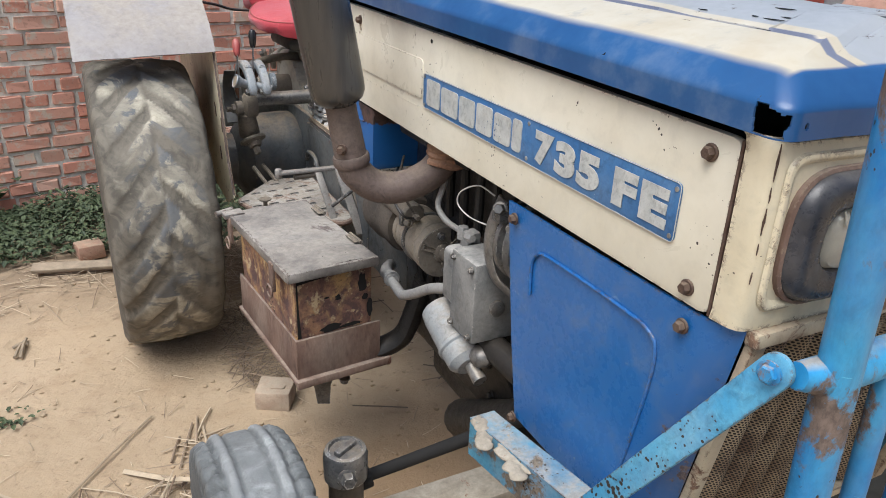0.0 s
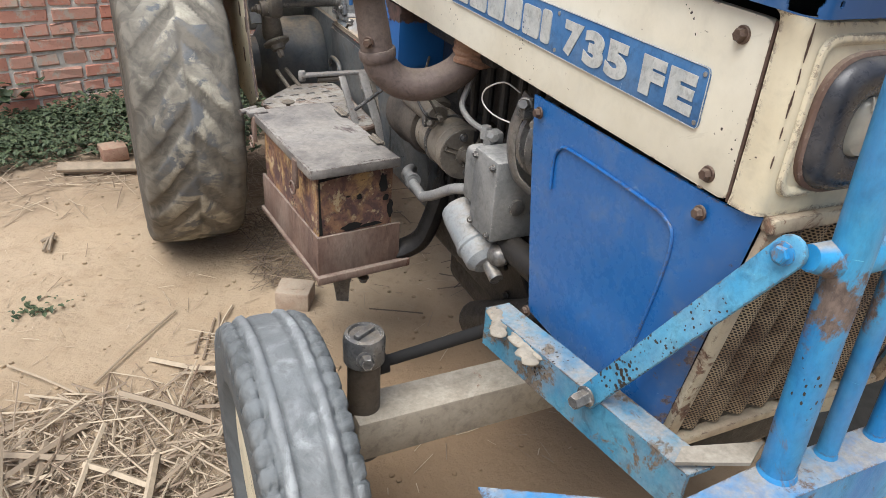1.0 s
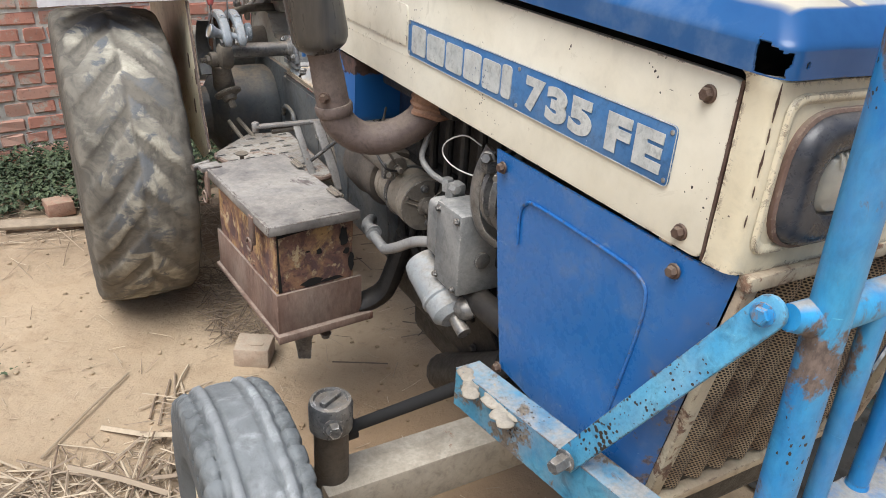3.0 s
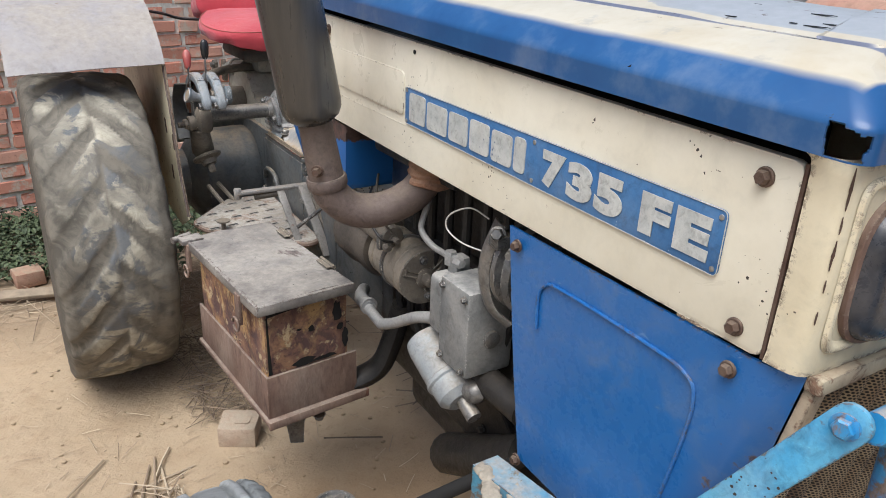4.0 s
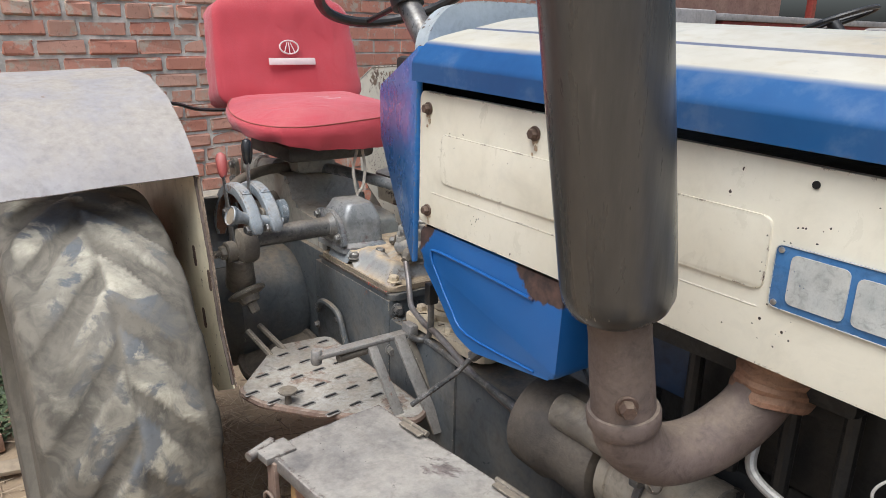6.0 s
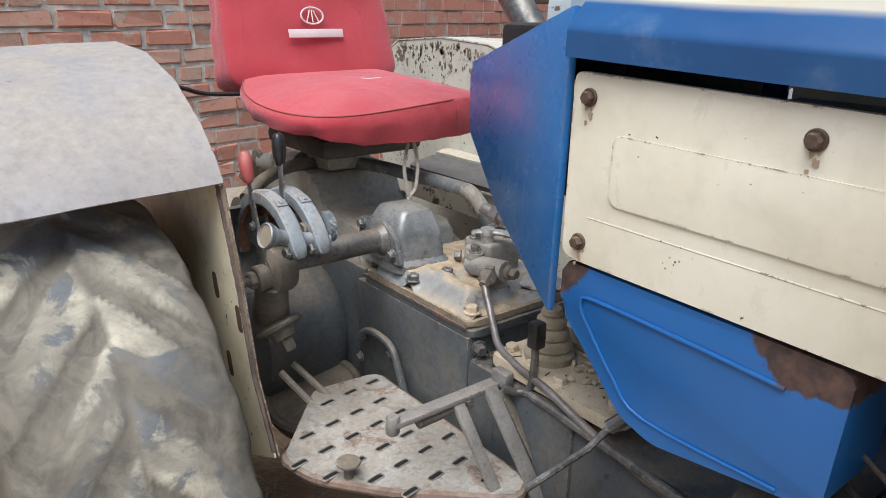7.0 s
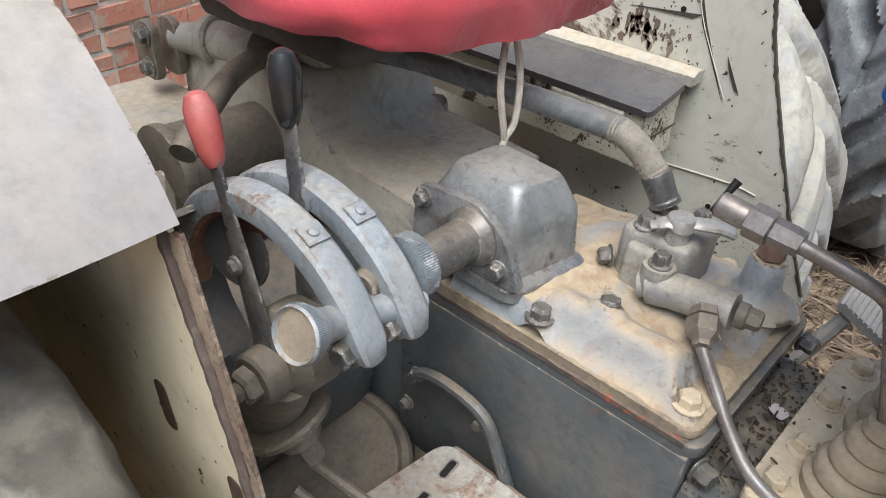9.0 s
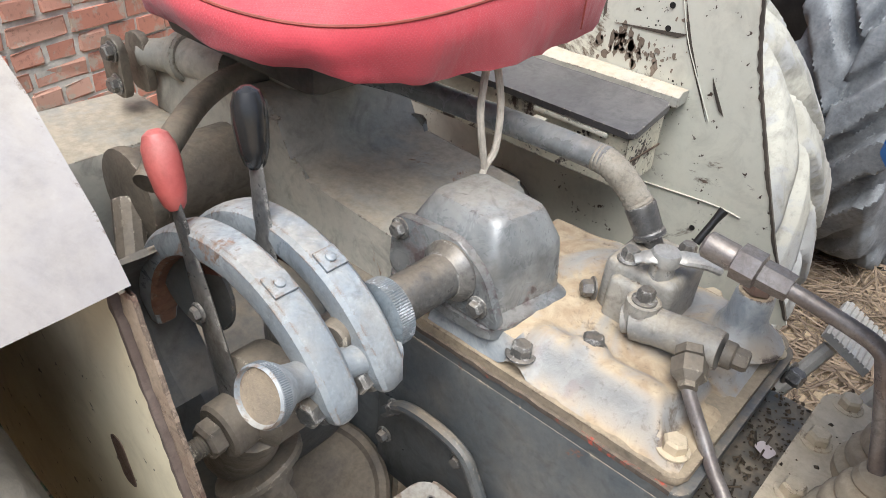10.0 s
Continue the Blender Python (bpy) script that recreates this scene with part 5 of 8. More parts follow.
box(bm, (-0.285, 1.015, 0.764), (-0.277, 1.43, 0.790), 0.003)
bmesh.ops.transform(bm, matrix=boxm, verts=bm.verts)
lid_ob = part("lid", bm, LIDMETAL, bbox, "dusty dented grey sheet lid")
bm = bm_new()
tube(bm, [boxm @ Vector((-0.315, 1.432, 0.785)), boxm @ Vector((-0.262, 1.442, 0.79))], 0.009, 12)
box(bm, (-0.30, 1.40, 0.778), (-0.24, 1.44, 0.793), 0.003, boxm)
part("lid_roll", bm, LIDMETAL, bbox)
for y in (1.405, 1.10):
    bm = bm_new()
    box(bm, (-0.290, y - 0.012, 0.70), (-0.281, y + 0.012, 0.782), 0.002, boxm)
    tube(bm, [boxm @ Vector((-0.295, y + 0.016 * math.cos(a), 0.70 + 0.018 * math.sin(a))) for a in [k * math.pi / 6 for k in range(12)]], 0.003, 6)
    part("hasp", bm, TRAYRUST, bbox)
for y in (1.33, 1.12):
    bm = bm_new()
    tube(bm, [boxm @ Vector((-0.038, y - 0.03, 0.796)), boxm @ Vector((-0.038, y + 0.03, 0.796))], 0.005, 8)
    box(bm, (-0.055, y - 0.025, 0.793), (-0.036, y + 0.025, 0.797), 0.001, boxm)
    part("hinge", bm, MIDBROWN, bbox)
# torn holes in the front sheet: flat black faces paint the dark inside
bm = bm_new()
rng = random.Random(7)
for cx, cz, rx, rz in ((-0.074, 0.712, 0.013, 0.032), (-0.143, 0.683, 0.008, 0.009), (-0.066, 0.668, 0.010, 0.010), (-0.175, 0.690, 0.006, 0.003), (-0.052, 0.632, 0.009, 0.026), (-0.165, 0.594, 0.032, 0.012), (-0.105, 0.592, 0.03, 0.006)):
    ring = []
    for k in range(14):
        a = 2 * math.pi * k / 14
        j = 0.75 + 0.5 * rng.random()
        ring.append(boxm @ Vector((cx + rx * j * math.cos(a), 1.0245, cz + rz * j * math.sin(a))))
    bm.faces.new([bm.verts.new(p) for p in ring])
# Black strips along the sheet's top and left edge.
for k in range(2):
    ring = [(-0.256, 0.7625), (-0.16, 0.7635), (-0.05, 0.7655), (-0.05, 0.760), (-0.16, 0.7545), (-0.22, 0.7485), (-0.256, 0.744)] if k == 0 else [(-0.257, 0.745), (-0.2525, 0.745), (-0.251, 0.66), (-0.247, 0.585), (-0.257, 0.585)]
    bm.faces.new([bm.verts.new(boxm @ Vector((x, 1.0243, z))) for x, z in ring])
part_each("painted_hole", bm, SLOT, bbox)
bm = bm_new()
x0, x1 = -0.260, -0.041
box(bm, (x0, 1.022, 0.458), (x1 + 0.02, 1.030, 0.580), 0.002, boxm)
box(bm, (x0 - 0.004, 1.022, 0.458), (x0 + 0.004, 1.42, 0.580), 0.002, boxm)
box(bm, (x1 + 0.014, 1.03, 0.445), (x1 + 0.02, 1.42, 0.545), 0.002, boxm)
box(bm, (x0 - 0.012, 1.008, 0.446), (x1 + 0.04, 1.43, 0.460), 0.004, boxm)
box(bm, (x0 - 0.012, 1.004, 0.440), (x1 + 0.045, 1.014, 0.464), 0.003, boxm)
part_each("tray_plate", bm, TRAYRUST, bbox, "rust-brown angle-iron tray plate")
bm = bm_new()
slab(bm, [(-0.20, 1.075, 0.446), (-0.13, 1.075, 0.446), (-0.145, 1.075, 0.40), (-0.15, 1.07, 0.345), (-0.185, 1.07, 0.355), (-0.19, 1.075, 0.40)], 0.005)
bolt(bm, (-0.11, 1.06, 0.425), (0, 0, -1), 0.012, 0.015)
part("hanging_bracket", bm, STEEL, bbox)
bm = bm_new()
tube(bm, spline([(-0.08, 1.12, 0.470), (0.00, 1.10, 0.470), (0.06, 1.07, 0.51), (0.085, 1.05, 0.58), (0.11, 1.03, 0.70)], 5), 0.038, 12, flat=0.75)
part("support_arm", bm, DARK, bbox)

# front axle and wheel


def tyre_mesh(c, R, w, lugs, ribs, worn_h=0.0075, seg=288):
    """A tyre round the x axis at c, one skin. lugs: worn chevron bars; ribs: raised bands round the tread."""
    bm = bm_new()
    h = w / 2
    prof = [(-h * 0.72, R * 0.56), (-h * 0.97, R * 0.66), (-h, R * 0.80), (-h * 0.97, R * 0.90), (-h * 0.90, R * 0.955), (-h * 0.78, R * 0.975), (-h * 0.4, R * 0.985), (0, R * 0.988),
            (h * 0.4, R * 0.985), (h * 0.78, R * 0.975), (h * 0.90, R * 0.955), (h * 0.97, R * 0.90), (h, R * 0.80), (h * 0.97, R * 0.66), (h * 0.72, R * 0.56)]
    acc = [0.0]
    for a, b in zip(prof, prof[1:]):
        acc.append(acc[-1] + math.hypot(a[0] - b[0], a[1] - b[1]))
    nprof = 104
    line = []
    for k in range(nprof + 1):
        q = acc[-1] * k / nprof
        line.append((float(np.interp(q, acc, [p[0] for p in prof])), float(np.interp(q, acc, [p[1] for p in prof]))))
    step_ = lambda v, a, b: max(0.0, min(1.0, (v - a) / (b - a))) ** 2 * (3 - 2 * max(0.0, min(1.0, (v - a) / (b - a))))
    rings = []
    for k in range(seg):
        a = 2 * math.pi * k / seg
        ring = []
        for u, r in line:
            up = 0.0
            if r > R * 0.86:
                for u0, wd, hgt in ribs:
                    e = abs(u - u0)
                    up = max(up, hgt * step_(wd / 2 - e, -0.0025, 0.0015))
                if lugs:
                    t = 1 - abs(u) / h
                    ph = (a - 0.42 * t) * lugs / (2 * math.pi) + (0.5 if u > 0 else 0.0)
                    d = abs((ph + 0.5) % 1.0 - 0.5)
                    wob = 0.05 * noise.noise((u * 20, a * 8, c[0]))
                    n2 = 0.6 + 0.8 * max(0.0, 0.5 + noise.noise((u * 9, a * 3, c[0] + 4)))
                    inside = step_(r / R, 0.86, 0.92) * step_(t, -0.05, 0.02) * (1 - step_(t, 0.93, 1.02) * 0.7)
                    up = worn_h * n2 * step_(0.27 + 0.05 * t + wob - d, -0.06, 0.04) * inside
                up += 0.0025 * noise.noise((u * 30, a * 12, c[0] + 9))
                if ribs and abs(u) > h * 0.60:
                    gap = (a * 27 / math.pi + (0.5 if u > 0 else 0) + 0.25 * noise.noise((a * 9, u * 40, 3))) % 1.0
                    up -= (0.0075 if gap < 0.26 else 0.0) + 0.003 * max(0.0, noise.noise((a * 40, u * 50, 8)))
            n = Vector((u / h * 0.5 * (1 if abs(u) > h * 0.85 else 0), 0, 1)).normalized()
            rr = r + up * n.z
            ring.append(bm.verts.new((c[0] + u + up * n.x, c[1] - rr * math.cos(a), c[2] + rr * math.sin(a))))
        rings.append(ring)
    for k in range(seg):
        p, q = rings[k], rings[(k + 1) % seg]
        for i in range(nprof):
            bm.faces.new((p[i], p[i + 1], q[i + 1], q[i]))
    return bm


def wheel(name, c, R, w, lugs, ribs, material, label, rim_mat, worn_h=0.0075):
    e = new(name)
    e.parent = tractor
    e.matrix_basis = Matrix.Translation((0, 0, 0))
    e.matrix_parent_inverse = tractor.matrix_basis.inverted()
    e["label"] = label
    part("tyre", tyre_mesh(c, R, w, lugs, ribs, worn_h), material, e, angle=70)
    bm = bm_new()
    m = Matrix.Translation(c) @ Matrix.Rotation(math.pi / 2, 4, "Y")
    h = w / 2 * 0.74
    lathe(bm, [(R * 0.58, -h), (R * 0.55, -h * 0.9), (R * 0.5, -h * 0.3), (R * 0.3, -h * 0.2), (R * 0.12, -h * 0.5), (0.01, -h * 0.5)], m, 40)
    lathe(bm, [(R * 0.58, h), (R * 0.55, h * 0.9), (R * 0.5, h * 0.3), (R * 0.3, h * 0.2), (R * 0.12, h * 0.5), (0.01, h * 0.5)], m, 40)
    part("rim", bm, rim_mat, e)
    return e


FRIB = [(-0.040, 0.016, 0.009), (0.040, 0.016, 0.009), (0.0, 0.044, 0.003), (-0.072, 0.026, 0.005), (0.072, 0.026, 0.005)]
wheel("front_wheel", (-0.470, 0.47, 0.345), 0.352, 0.178, 0, FRIB, FTYRE, "front wheel with a worn grey ribbed tyre", OLDCREAM)
wheel("front_wheel", (2 * XC + 0.470, 0.47, 0.345), 0.352, 0.178, 0, FRIB, FTYRE, "front wheel with a worn grey ribbed tyre", OLDCREAM)
wheel("rear_wheel", (-0.45, 2.37, 0.545), 0.55, 0.365, 19, [], TYRE, "rear wheel with a dusty worn lugged tyre", OLDCREAM)
wheel("rear_wheel", (2 * XC + 0.45, 2.57, 0.605), 0.61, 0.365, 19, [], TYREFAR, "rear wheel with a pale dusty lugged tyre", OLDCREAM, 0.026)
bm = bm_new()
box(bm, (-0.330, 0.440, 0.385), (2 * XC + 0.330, 0.535, 0.485), 0.006)
part("front_axle", bm, AXLE, tractor, "sand-coloured box-section front axle beam")
for s in (1, -1):
    fx = (lambda x: x) if s > 0 else (lambda x: 2 * XC - x)
    bm = bm_new()
    lathe(bm, [(0.035, 0.600), (0.041, 0.606), (0.042, 0.655), (0.038, 0.667), (0.032, 0.669), (0.030, 0.663), (0.016, 0.665)], Matrix.Translation((fx(-0.302), 0.495, 0)), 24)
    pin = part("kingpin", bm, STEEL, tractor, "worn steel steering kingpin")
    bm = bm_new()
    lathe(bm, [(0.036, 0.36), (0.034, 0.40), (0.033, 0.596), (0.036, 0.601)], Matrix.Translation((fx(-0.302), 0.495, 0)), 24)
    tube(bm, [(fx(-0.315), 0.47, 0.40), (fx(-0.40), 0.47, 0.36)], 0.03, 14)
    part("pin_housing", bm, GRIME, pin, "oily dark brown pin housing")
    bm = bm_new()
    box(bm, (-0.024, -0.007, 0.663), (0.024, 0.007, 0.674), 0.002, Matrix.Translation((fx(-0.302), 0.495, 0)) @ Matrix.Rotation(0.5, 4, "Z"))
    part("cotter", bm, STEEL, pin)
    part("bolt", bolt(bm_new(), (fx(-0.312), 0.455, 0.634), (-0.15, -1, 0.1), 0.0145, 0.020), STEEL, pin, "greasy hexagon bolt")
bm = bm_new()
tube(bm, [(-0.245, 0.515, 0.570), (-0.05, 0.475, 0.625), (0.2, 0.45, 0.66)], [0.012, 0.0135, 0.0135], 14)
lathe(bm, [(0.022, 0), (0.022, 0.03)], aim((-0.275, 0.518, 0.562), (1, 0, 0.1)), 14)
part("steering_rod", bm, SLOT, tractor, "black steering tie rod")

# front guard of welded angle iron
guard = new("front_guard")
guard.parent = tractor
guard.matrix_parent_inverse = tractor.matrix_basis.inverted()
guard["label"] = "sky-blue welded front guard, chipped and rusty"
for s in (1, -1):
    fx = (lambda x: x) if s > 0 else (lambda x: 2 * XC - x)
    a, b = Vector((fx(-0.099), 0.392, 0.741)), Vector((fx(-0.036), -0.085, 0.756))
    bm = bm_new()
    o = Vector((fx(0.05) - fx(0), 0, 0))
    slab(bm, [a, b, b + o, a + o], 0.006)
    slab(bm, [a, b, b - Vector((0, 0, 0.075)), a - Vector((0, 0, 0.075))], 0.006)
    rail = part("side_rail", bm, RAILBLUE, guard, "dull blue side rail, dusty on top and rust-stained")
    if s > 0:
        bm = bm_new()
        for k in range(16):
            blob(bm, (-0.088 + 0.045 * noise.noise((k * 3.1, 0, 0)), 0.380 - 0.010 * k, 0.743 + 0.003 * noise.noise((0, k * 2.7, 0))), (0.016, 0.016, 0.005), 12, 8)
        for v_ in bm.verts:
            v_.co += Vector((noise.noise(v_.co * 90), noise.noise(v_.co * 90 + Vector((4, 0, 0))), noise.noise(v_.co * 90 + Vector((0, 4, 0))))) * 0.0035
        tagged(part("dirt_crust", bm, AXLE, rail, "grey crust of dried dirt"), kind="stuff")
    bm = bm_new()
    p, q = Vector((fx(-0.066), 0.102, 0.762)), Vector((fx(-0.006), -0.098, 1.116))
    d = (q - p).normalized()
    n = Vector((1, 0, 0)).cross(d).normalized() * 0.021
    slab(bm, [p - d * 0.012 - n] + [q + d * 0.020 * math.sin(a_) - n * math.cos(a_) for a_ in [k * math.pi / 8 for k in range(9)]] + [p - d * 0.02 + n * 0.8], 0.008, 0.002)
    br = part("brace", bm, BRACEBLUE, guard, "chalky pale blue brace pitted with rust specks")
    bm = bm_new()
    bolt(bm, p + Vector((fx(-0.009) - fx(0), 0, 0)), (fx(-1) - fx(0), -0.2, 0), 0.013, 0.03)
    part("bolt", bm, STEEL, guard)
    bm = bm_new()
    bolt(bm, q + Vector((fx(-0.009) - fx(0), 0, 0)), (fx(-1) - fx(0), -0.2, 0), 0.011, 0.010)
    part("bolt", bm, SKYBLUE, guard)
bm = bm_new()
tube(bm, [(0.012, -0.112, 1.113), (0.05, -0.118, 1.106), (2 * XC, -0.118, 1.105)], [0.016, 0.024, 0.024], 18)
part("cross_tube", bm, SKYBLUE, guard)
bm = bm_new()
plan = [(-0.315, 0.0), (-0.09, -0.118), (0.05, -0.108), (2 * XC - 0.05, -0.108), (2 * XC + 0.09, -0.118), (2 * XC + 0.315, 0.0)]
inner = [(x, y - 0.062) for x, y in plan]
shell(bm, [[(x, y, 0.758) for x, y in plan], [(x, y, 0.764) for x, y in plan], [(x, y, 0.764) for x, y in inner], [(x, y, 0.670) for x, y in inner], [(x, y + 0.006, 0.670) for x, y in inner], [(x, y + 0.006, 0.758) for x, y in inner], [(x, y, 0.758) for x, y in plan]])
part("front_beam", bm, SKYBLUE, guard, "sky-blue angle-iron bumper beam")
for x in (0.099, 0.203, 0.308, 0.41):
    bm = bm_new()
    if x < 0.15:
        r, px = 0.024, (lambda z: 0.07 - 0.0675 * (z - 1))
        tube(bm, [(px(z), -0.1265, z) for z in (0.76, 1.0, 1.1, 1.3, 1.50)], r, 22)
        x = px(0.76)
    else:
        r = 0.0145
        tube(bm, [(x - 0.020, -0.127, 0.76), (x - 0.044, -0.127, 1.118)], r, 20)
        x -= 0.020
    lathe(bm, [(r * 1.16, 0), (r * 1.12, 0.005), (r * 1.0, 0.010)], Matrix.Translation((x, -0.127, 0.762)), 18)
    part("guard_post", bm, SKYBLUE, guard)
bm = bm_new()
slab(bm, [(-0.05, -0.07, 0.772), (0.05, -0.11, 0.772), (0.10, -0.085, 0.772), (-0.02, -0.05, 0.772)], 0.006)
part("gusset", bm, AXLE, guard)

# ---- rear of the tractor ----
FPROF = [(2.131, 1.153), (2.158, 1.192), (2.22, 1.250), (2.34, 1.318), (2.50, 1.358), (2.72, 1.372), (2.95, 1.350), (3.08, 1.28)]
for s in (1, -1):
    fx = (lambda x: x) if s > 0 else (lambda x: 2 * XC - x)
    bm = bm_new()
    rows = []
    prof_ = FPROF if s > 0 else FPROF[2:]
    for k in range(12):
        u = k / 11
        x = -0.198 - 0.455 * u
        rows.append([(fx(x), y + 0.004 * noise.noise((x * 11, y * 7, 5)) - 0.005 * u, z - 0.022 * u + 0.006 * noise.noise((x * 6, y * 6, 0))) for y, z in prof_])
    shell(bm, rows)
    thicken(bm, 0.004)
    fender = part("fender", bm, FENDER if s > 0 else SAGE, tractor, "dust-greyed sheet-metal fender over the rear wheel" if s > 0 else "faded sage fender over the rear wheel")
    bm = bm_new()
    front = [(2.128, 1.148), (2.102, 1.06), (2.077, 0.978), (2.036, 0.80), (1.964, 0.66)] if s > 0 else [(2.104, 1.189), (2.083, 1.111), (2.060, 1.05), (2.017, 0.949), (1.963, 0.826), (1.90, 0.70)]
    pan = [(y + 0.004, z - 0.006) for y, z in (FPROF if s > 0 else FPROF[2:])] + [(3.05, 0.9), (2.6, 0.62), (2.1, 0.60)] + front[::-1]
    if s > 0:
        pan = pan[:-len(front)] + [(y + 0.014 + 0.05 * (z - 0.66) ** 2, z) for y, z in front[::-1]]
    prism_x(bm, pan, fx(-0.204), fx(-0.2))
    ip = part("fender_side", bm, OLDCREAM if s > 0 else FARSIDE, tractor, "cream inner fender sheet with rust along its edge")
    strips = [("rolled_edge", 0.0, 0.004, -0.2052, -0.1990, RUSTY if s > 0 else GRIME, "rusty rolled edge", 0.0045)]
    if s > 0:
        strips.append(("backing_strip", -0.014, 0.009, -0.2005, -0.1975, STRIPRUST, "mottled rusty stiffening strip", 0.004))
    for nm, off, wide, xa, xb, mt, lab, jag in strips:
        bm = bm_new()
        rows = []
        for (y0, z0), (y1, z1) in zip(front, front[1:]):
            for k in range(16):
                t = k / 16
                y, z = y0 + t * (y1 - y0), z0 + t * (z1 - z0)
                if s > 0:
                    y += 0.014 + 0.05 * (z - 0.66) ** 2
                    off_ = off - (0.05 * (z - 0.66) ** 2 if off else 0)
                else:
                    off_ = off
                j = jag * max(-0.3, noise.noise((y * 75, z * 75, s + off))) + 0.0015 * noise.noise((z * 210, 4, 0))
                q0 = y + off_ + 0.0012 * noise.noise((z * 90, 7, off))
                w_ = wide + j + (0.05 * (z - 0.66) ** 2 if off else 0)
                rows.append([(fx(xa), q0 - 0.001, z), (fx(xb), q0 - 0.001, z), (fx(xb), q0 + w_, z), (fx(xa), q0 + w_, z)])
        shell(bm, rows, close=True)
        part(nm, bm, mt, ip, lab)
    if s > 0:
        bm = bm_new()
        for y, z in ((2.20, 0.935), (2.095, 0.900), (2.16, 0.78)):
            c = rounded([(y - 0.016, z - 0.024), (y + 0.006, z - 0.028), (y + 0.016, z + 0.024), (y - 0.004, z + 0.028)], 0.012)
            prism_x(bm, c, -0.2048, -0.2035)
        part_each("slot_hole", bm, RUSTBOLT, ip)
    else:
        bm = bm_new()
        bead(bm, [(fx(-0.1985), 2.235, 1.20), (fx(-0.1985), 2.20, 1.11), (fx(-0.1985), 2.165, 1.05), (fx(-0.1985), 2.128, 0.99)], 0.0009)
        bead(bm, [(fx(-0.1985), 2.30, 0.84), (fx(-0.1985), 2.20, 0.847), (fx(-0.1985), 2.08, 0.856), (fx(-0.1985), 2.03, 0.852)], 0.0014)
        part_each("pressed_rib", bm, FARSIDE, ip)
        bm = bm_new()
        for tri_ in (((2.218, 1.165), (2.199, 1.10), (2.131, 0.985), (2.190, 1.10)), ((2.142, 1.060), (2.108, 1.006), (2.118, 1.012), (2.135, 1.04)), ((2.33, 1.099), (2.20, 1.112), (2.215, 1.103)), ((2.36, 1.20), (2.352, 1.10), (2.347, 1.11))):
            # Flat dark slivers that paint the shade inside the folds.
            slab(bm, [(fx(-0.1995), y, z) for y, z in tri_], -0.0012)
        part_each("crease", bm, GRIME, ip, "split crease, its dark painted on")
        bm = bm_new()
        for y, z in ((2.236, 1.149), (2.234, 1.113), (2.10, 0.80)):
            lathe(bm, [(0.005, 0), (0.005, 0.0006)], aim((fx(-0.1985), y, z), (-1, 0, 0)), 12)
        part_each("bolt_hole", bm, SLOT, ip)
        bm = bm_new()
        rr = random.Random(31)
        tops = ([p[0] for p in FPROF], [p[1] for p in FPROF])
        for k in range(520):
            if k % 5 == 4:
                y, z = rr.gauss(2.29, 0.035), rr.gauss(1.068, 0.014)
            else:
                y = rr.uniform(2.20, 2.92)
                z = float(np.interp(y, *tops)) - 0.02 - abs(rr.gauss(0, 0.055)) * (0.45 + 0.9 * max(0.0, noise.noise((y * 7, 2, 0)) + 0.45))
            r_ = 0.0012 + 0.0075 * rr.random() ** 2.4
            n_ = 9
            st = rr.uniform(0.8, 2.2)
            ring = [bm.verts.new((fx(-0.1992), y + r_ * rr.uniform(0.35, 1.25) * math.cos(6.283 * i / n_), z + st * r_ * rr.uniform(0.35, 1.25) * math.sin(6.283 * i / n_))) for i in range(n_)]
            bm.faces.new(ring)
        tagged(part("flaked_paint", bm, FLAKED, ip, "dark rust where paint has flaked"), kind="stuff")

# gearbox and clutch housing
bm = bm_new()
box(bm, (0.156, 1.856, 0.56), (0.462, 2.26, 0.8485), 0.005)
box(bm, (0.165, 1.10, 0.50), (0.415, 1.60, 0.79), 0.012)
box(bm, (0.156, 1.58, 0.50), (0.460, 1.858, 0.806), 0.012)
box(bm, (0.15, 1.16, 0.52), (0.43, 1.24, 0.86), 0.012)
gear = part_each("gearbox_casting", bm, GREY, tractor, "dark grey cast gearbox housing, dusty on top")[0]
bm = bm_new()
c = rounded([(0.158, 1.848), (0.476, 1.844), (0.476, 2.20), (0.158, 2.24)], 0.022)
slab(bm, [(x, y, 0.8478) for x, y in c], 0.0165, 0.003)
part("top_lip", bm, GREY, gear)
bm = bm_new()
c = rounded([(0.160, 1.857), (0.470, 1.853), (0.470, 2.195), (0.160, 2.235)], 0.022)
slab(bm, [(x, y, 0.8665) for x, y in c], 0.0135, 0.004)
for v in bm.verts:
    v.co += Vector((noise.noise(v.co * 35), noise.noise(v.co * 35 + Vector((4, 0, 0))), 0)) * 0.0015
flange_bm = bm
bm = bm_new()


def soft(v, a, b_):
    t = max(0.0, min(1.0, (v - a) / (b_ - a)))
    return t * t * (3 - 2 * t)


def seg_dist(x, y, p, q):
    px, py, qx, qy = *p, *q
    t = max(0, min(1, ((x - px) * (qx - px) + (y - py) * (qy - py)) / ((qx - px) ** 2 + (qy - py) ** 2)))
    return math.hypot(x - px - t * (qx - px), y - py - t * (qy - py))


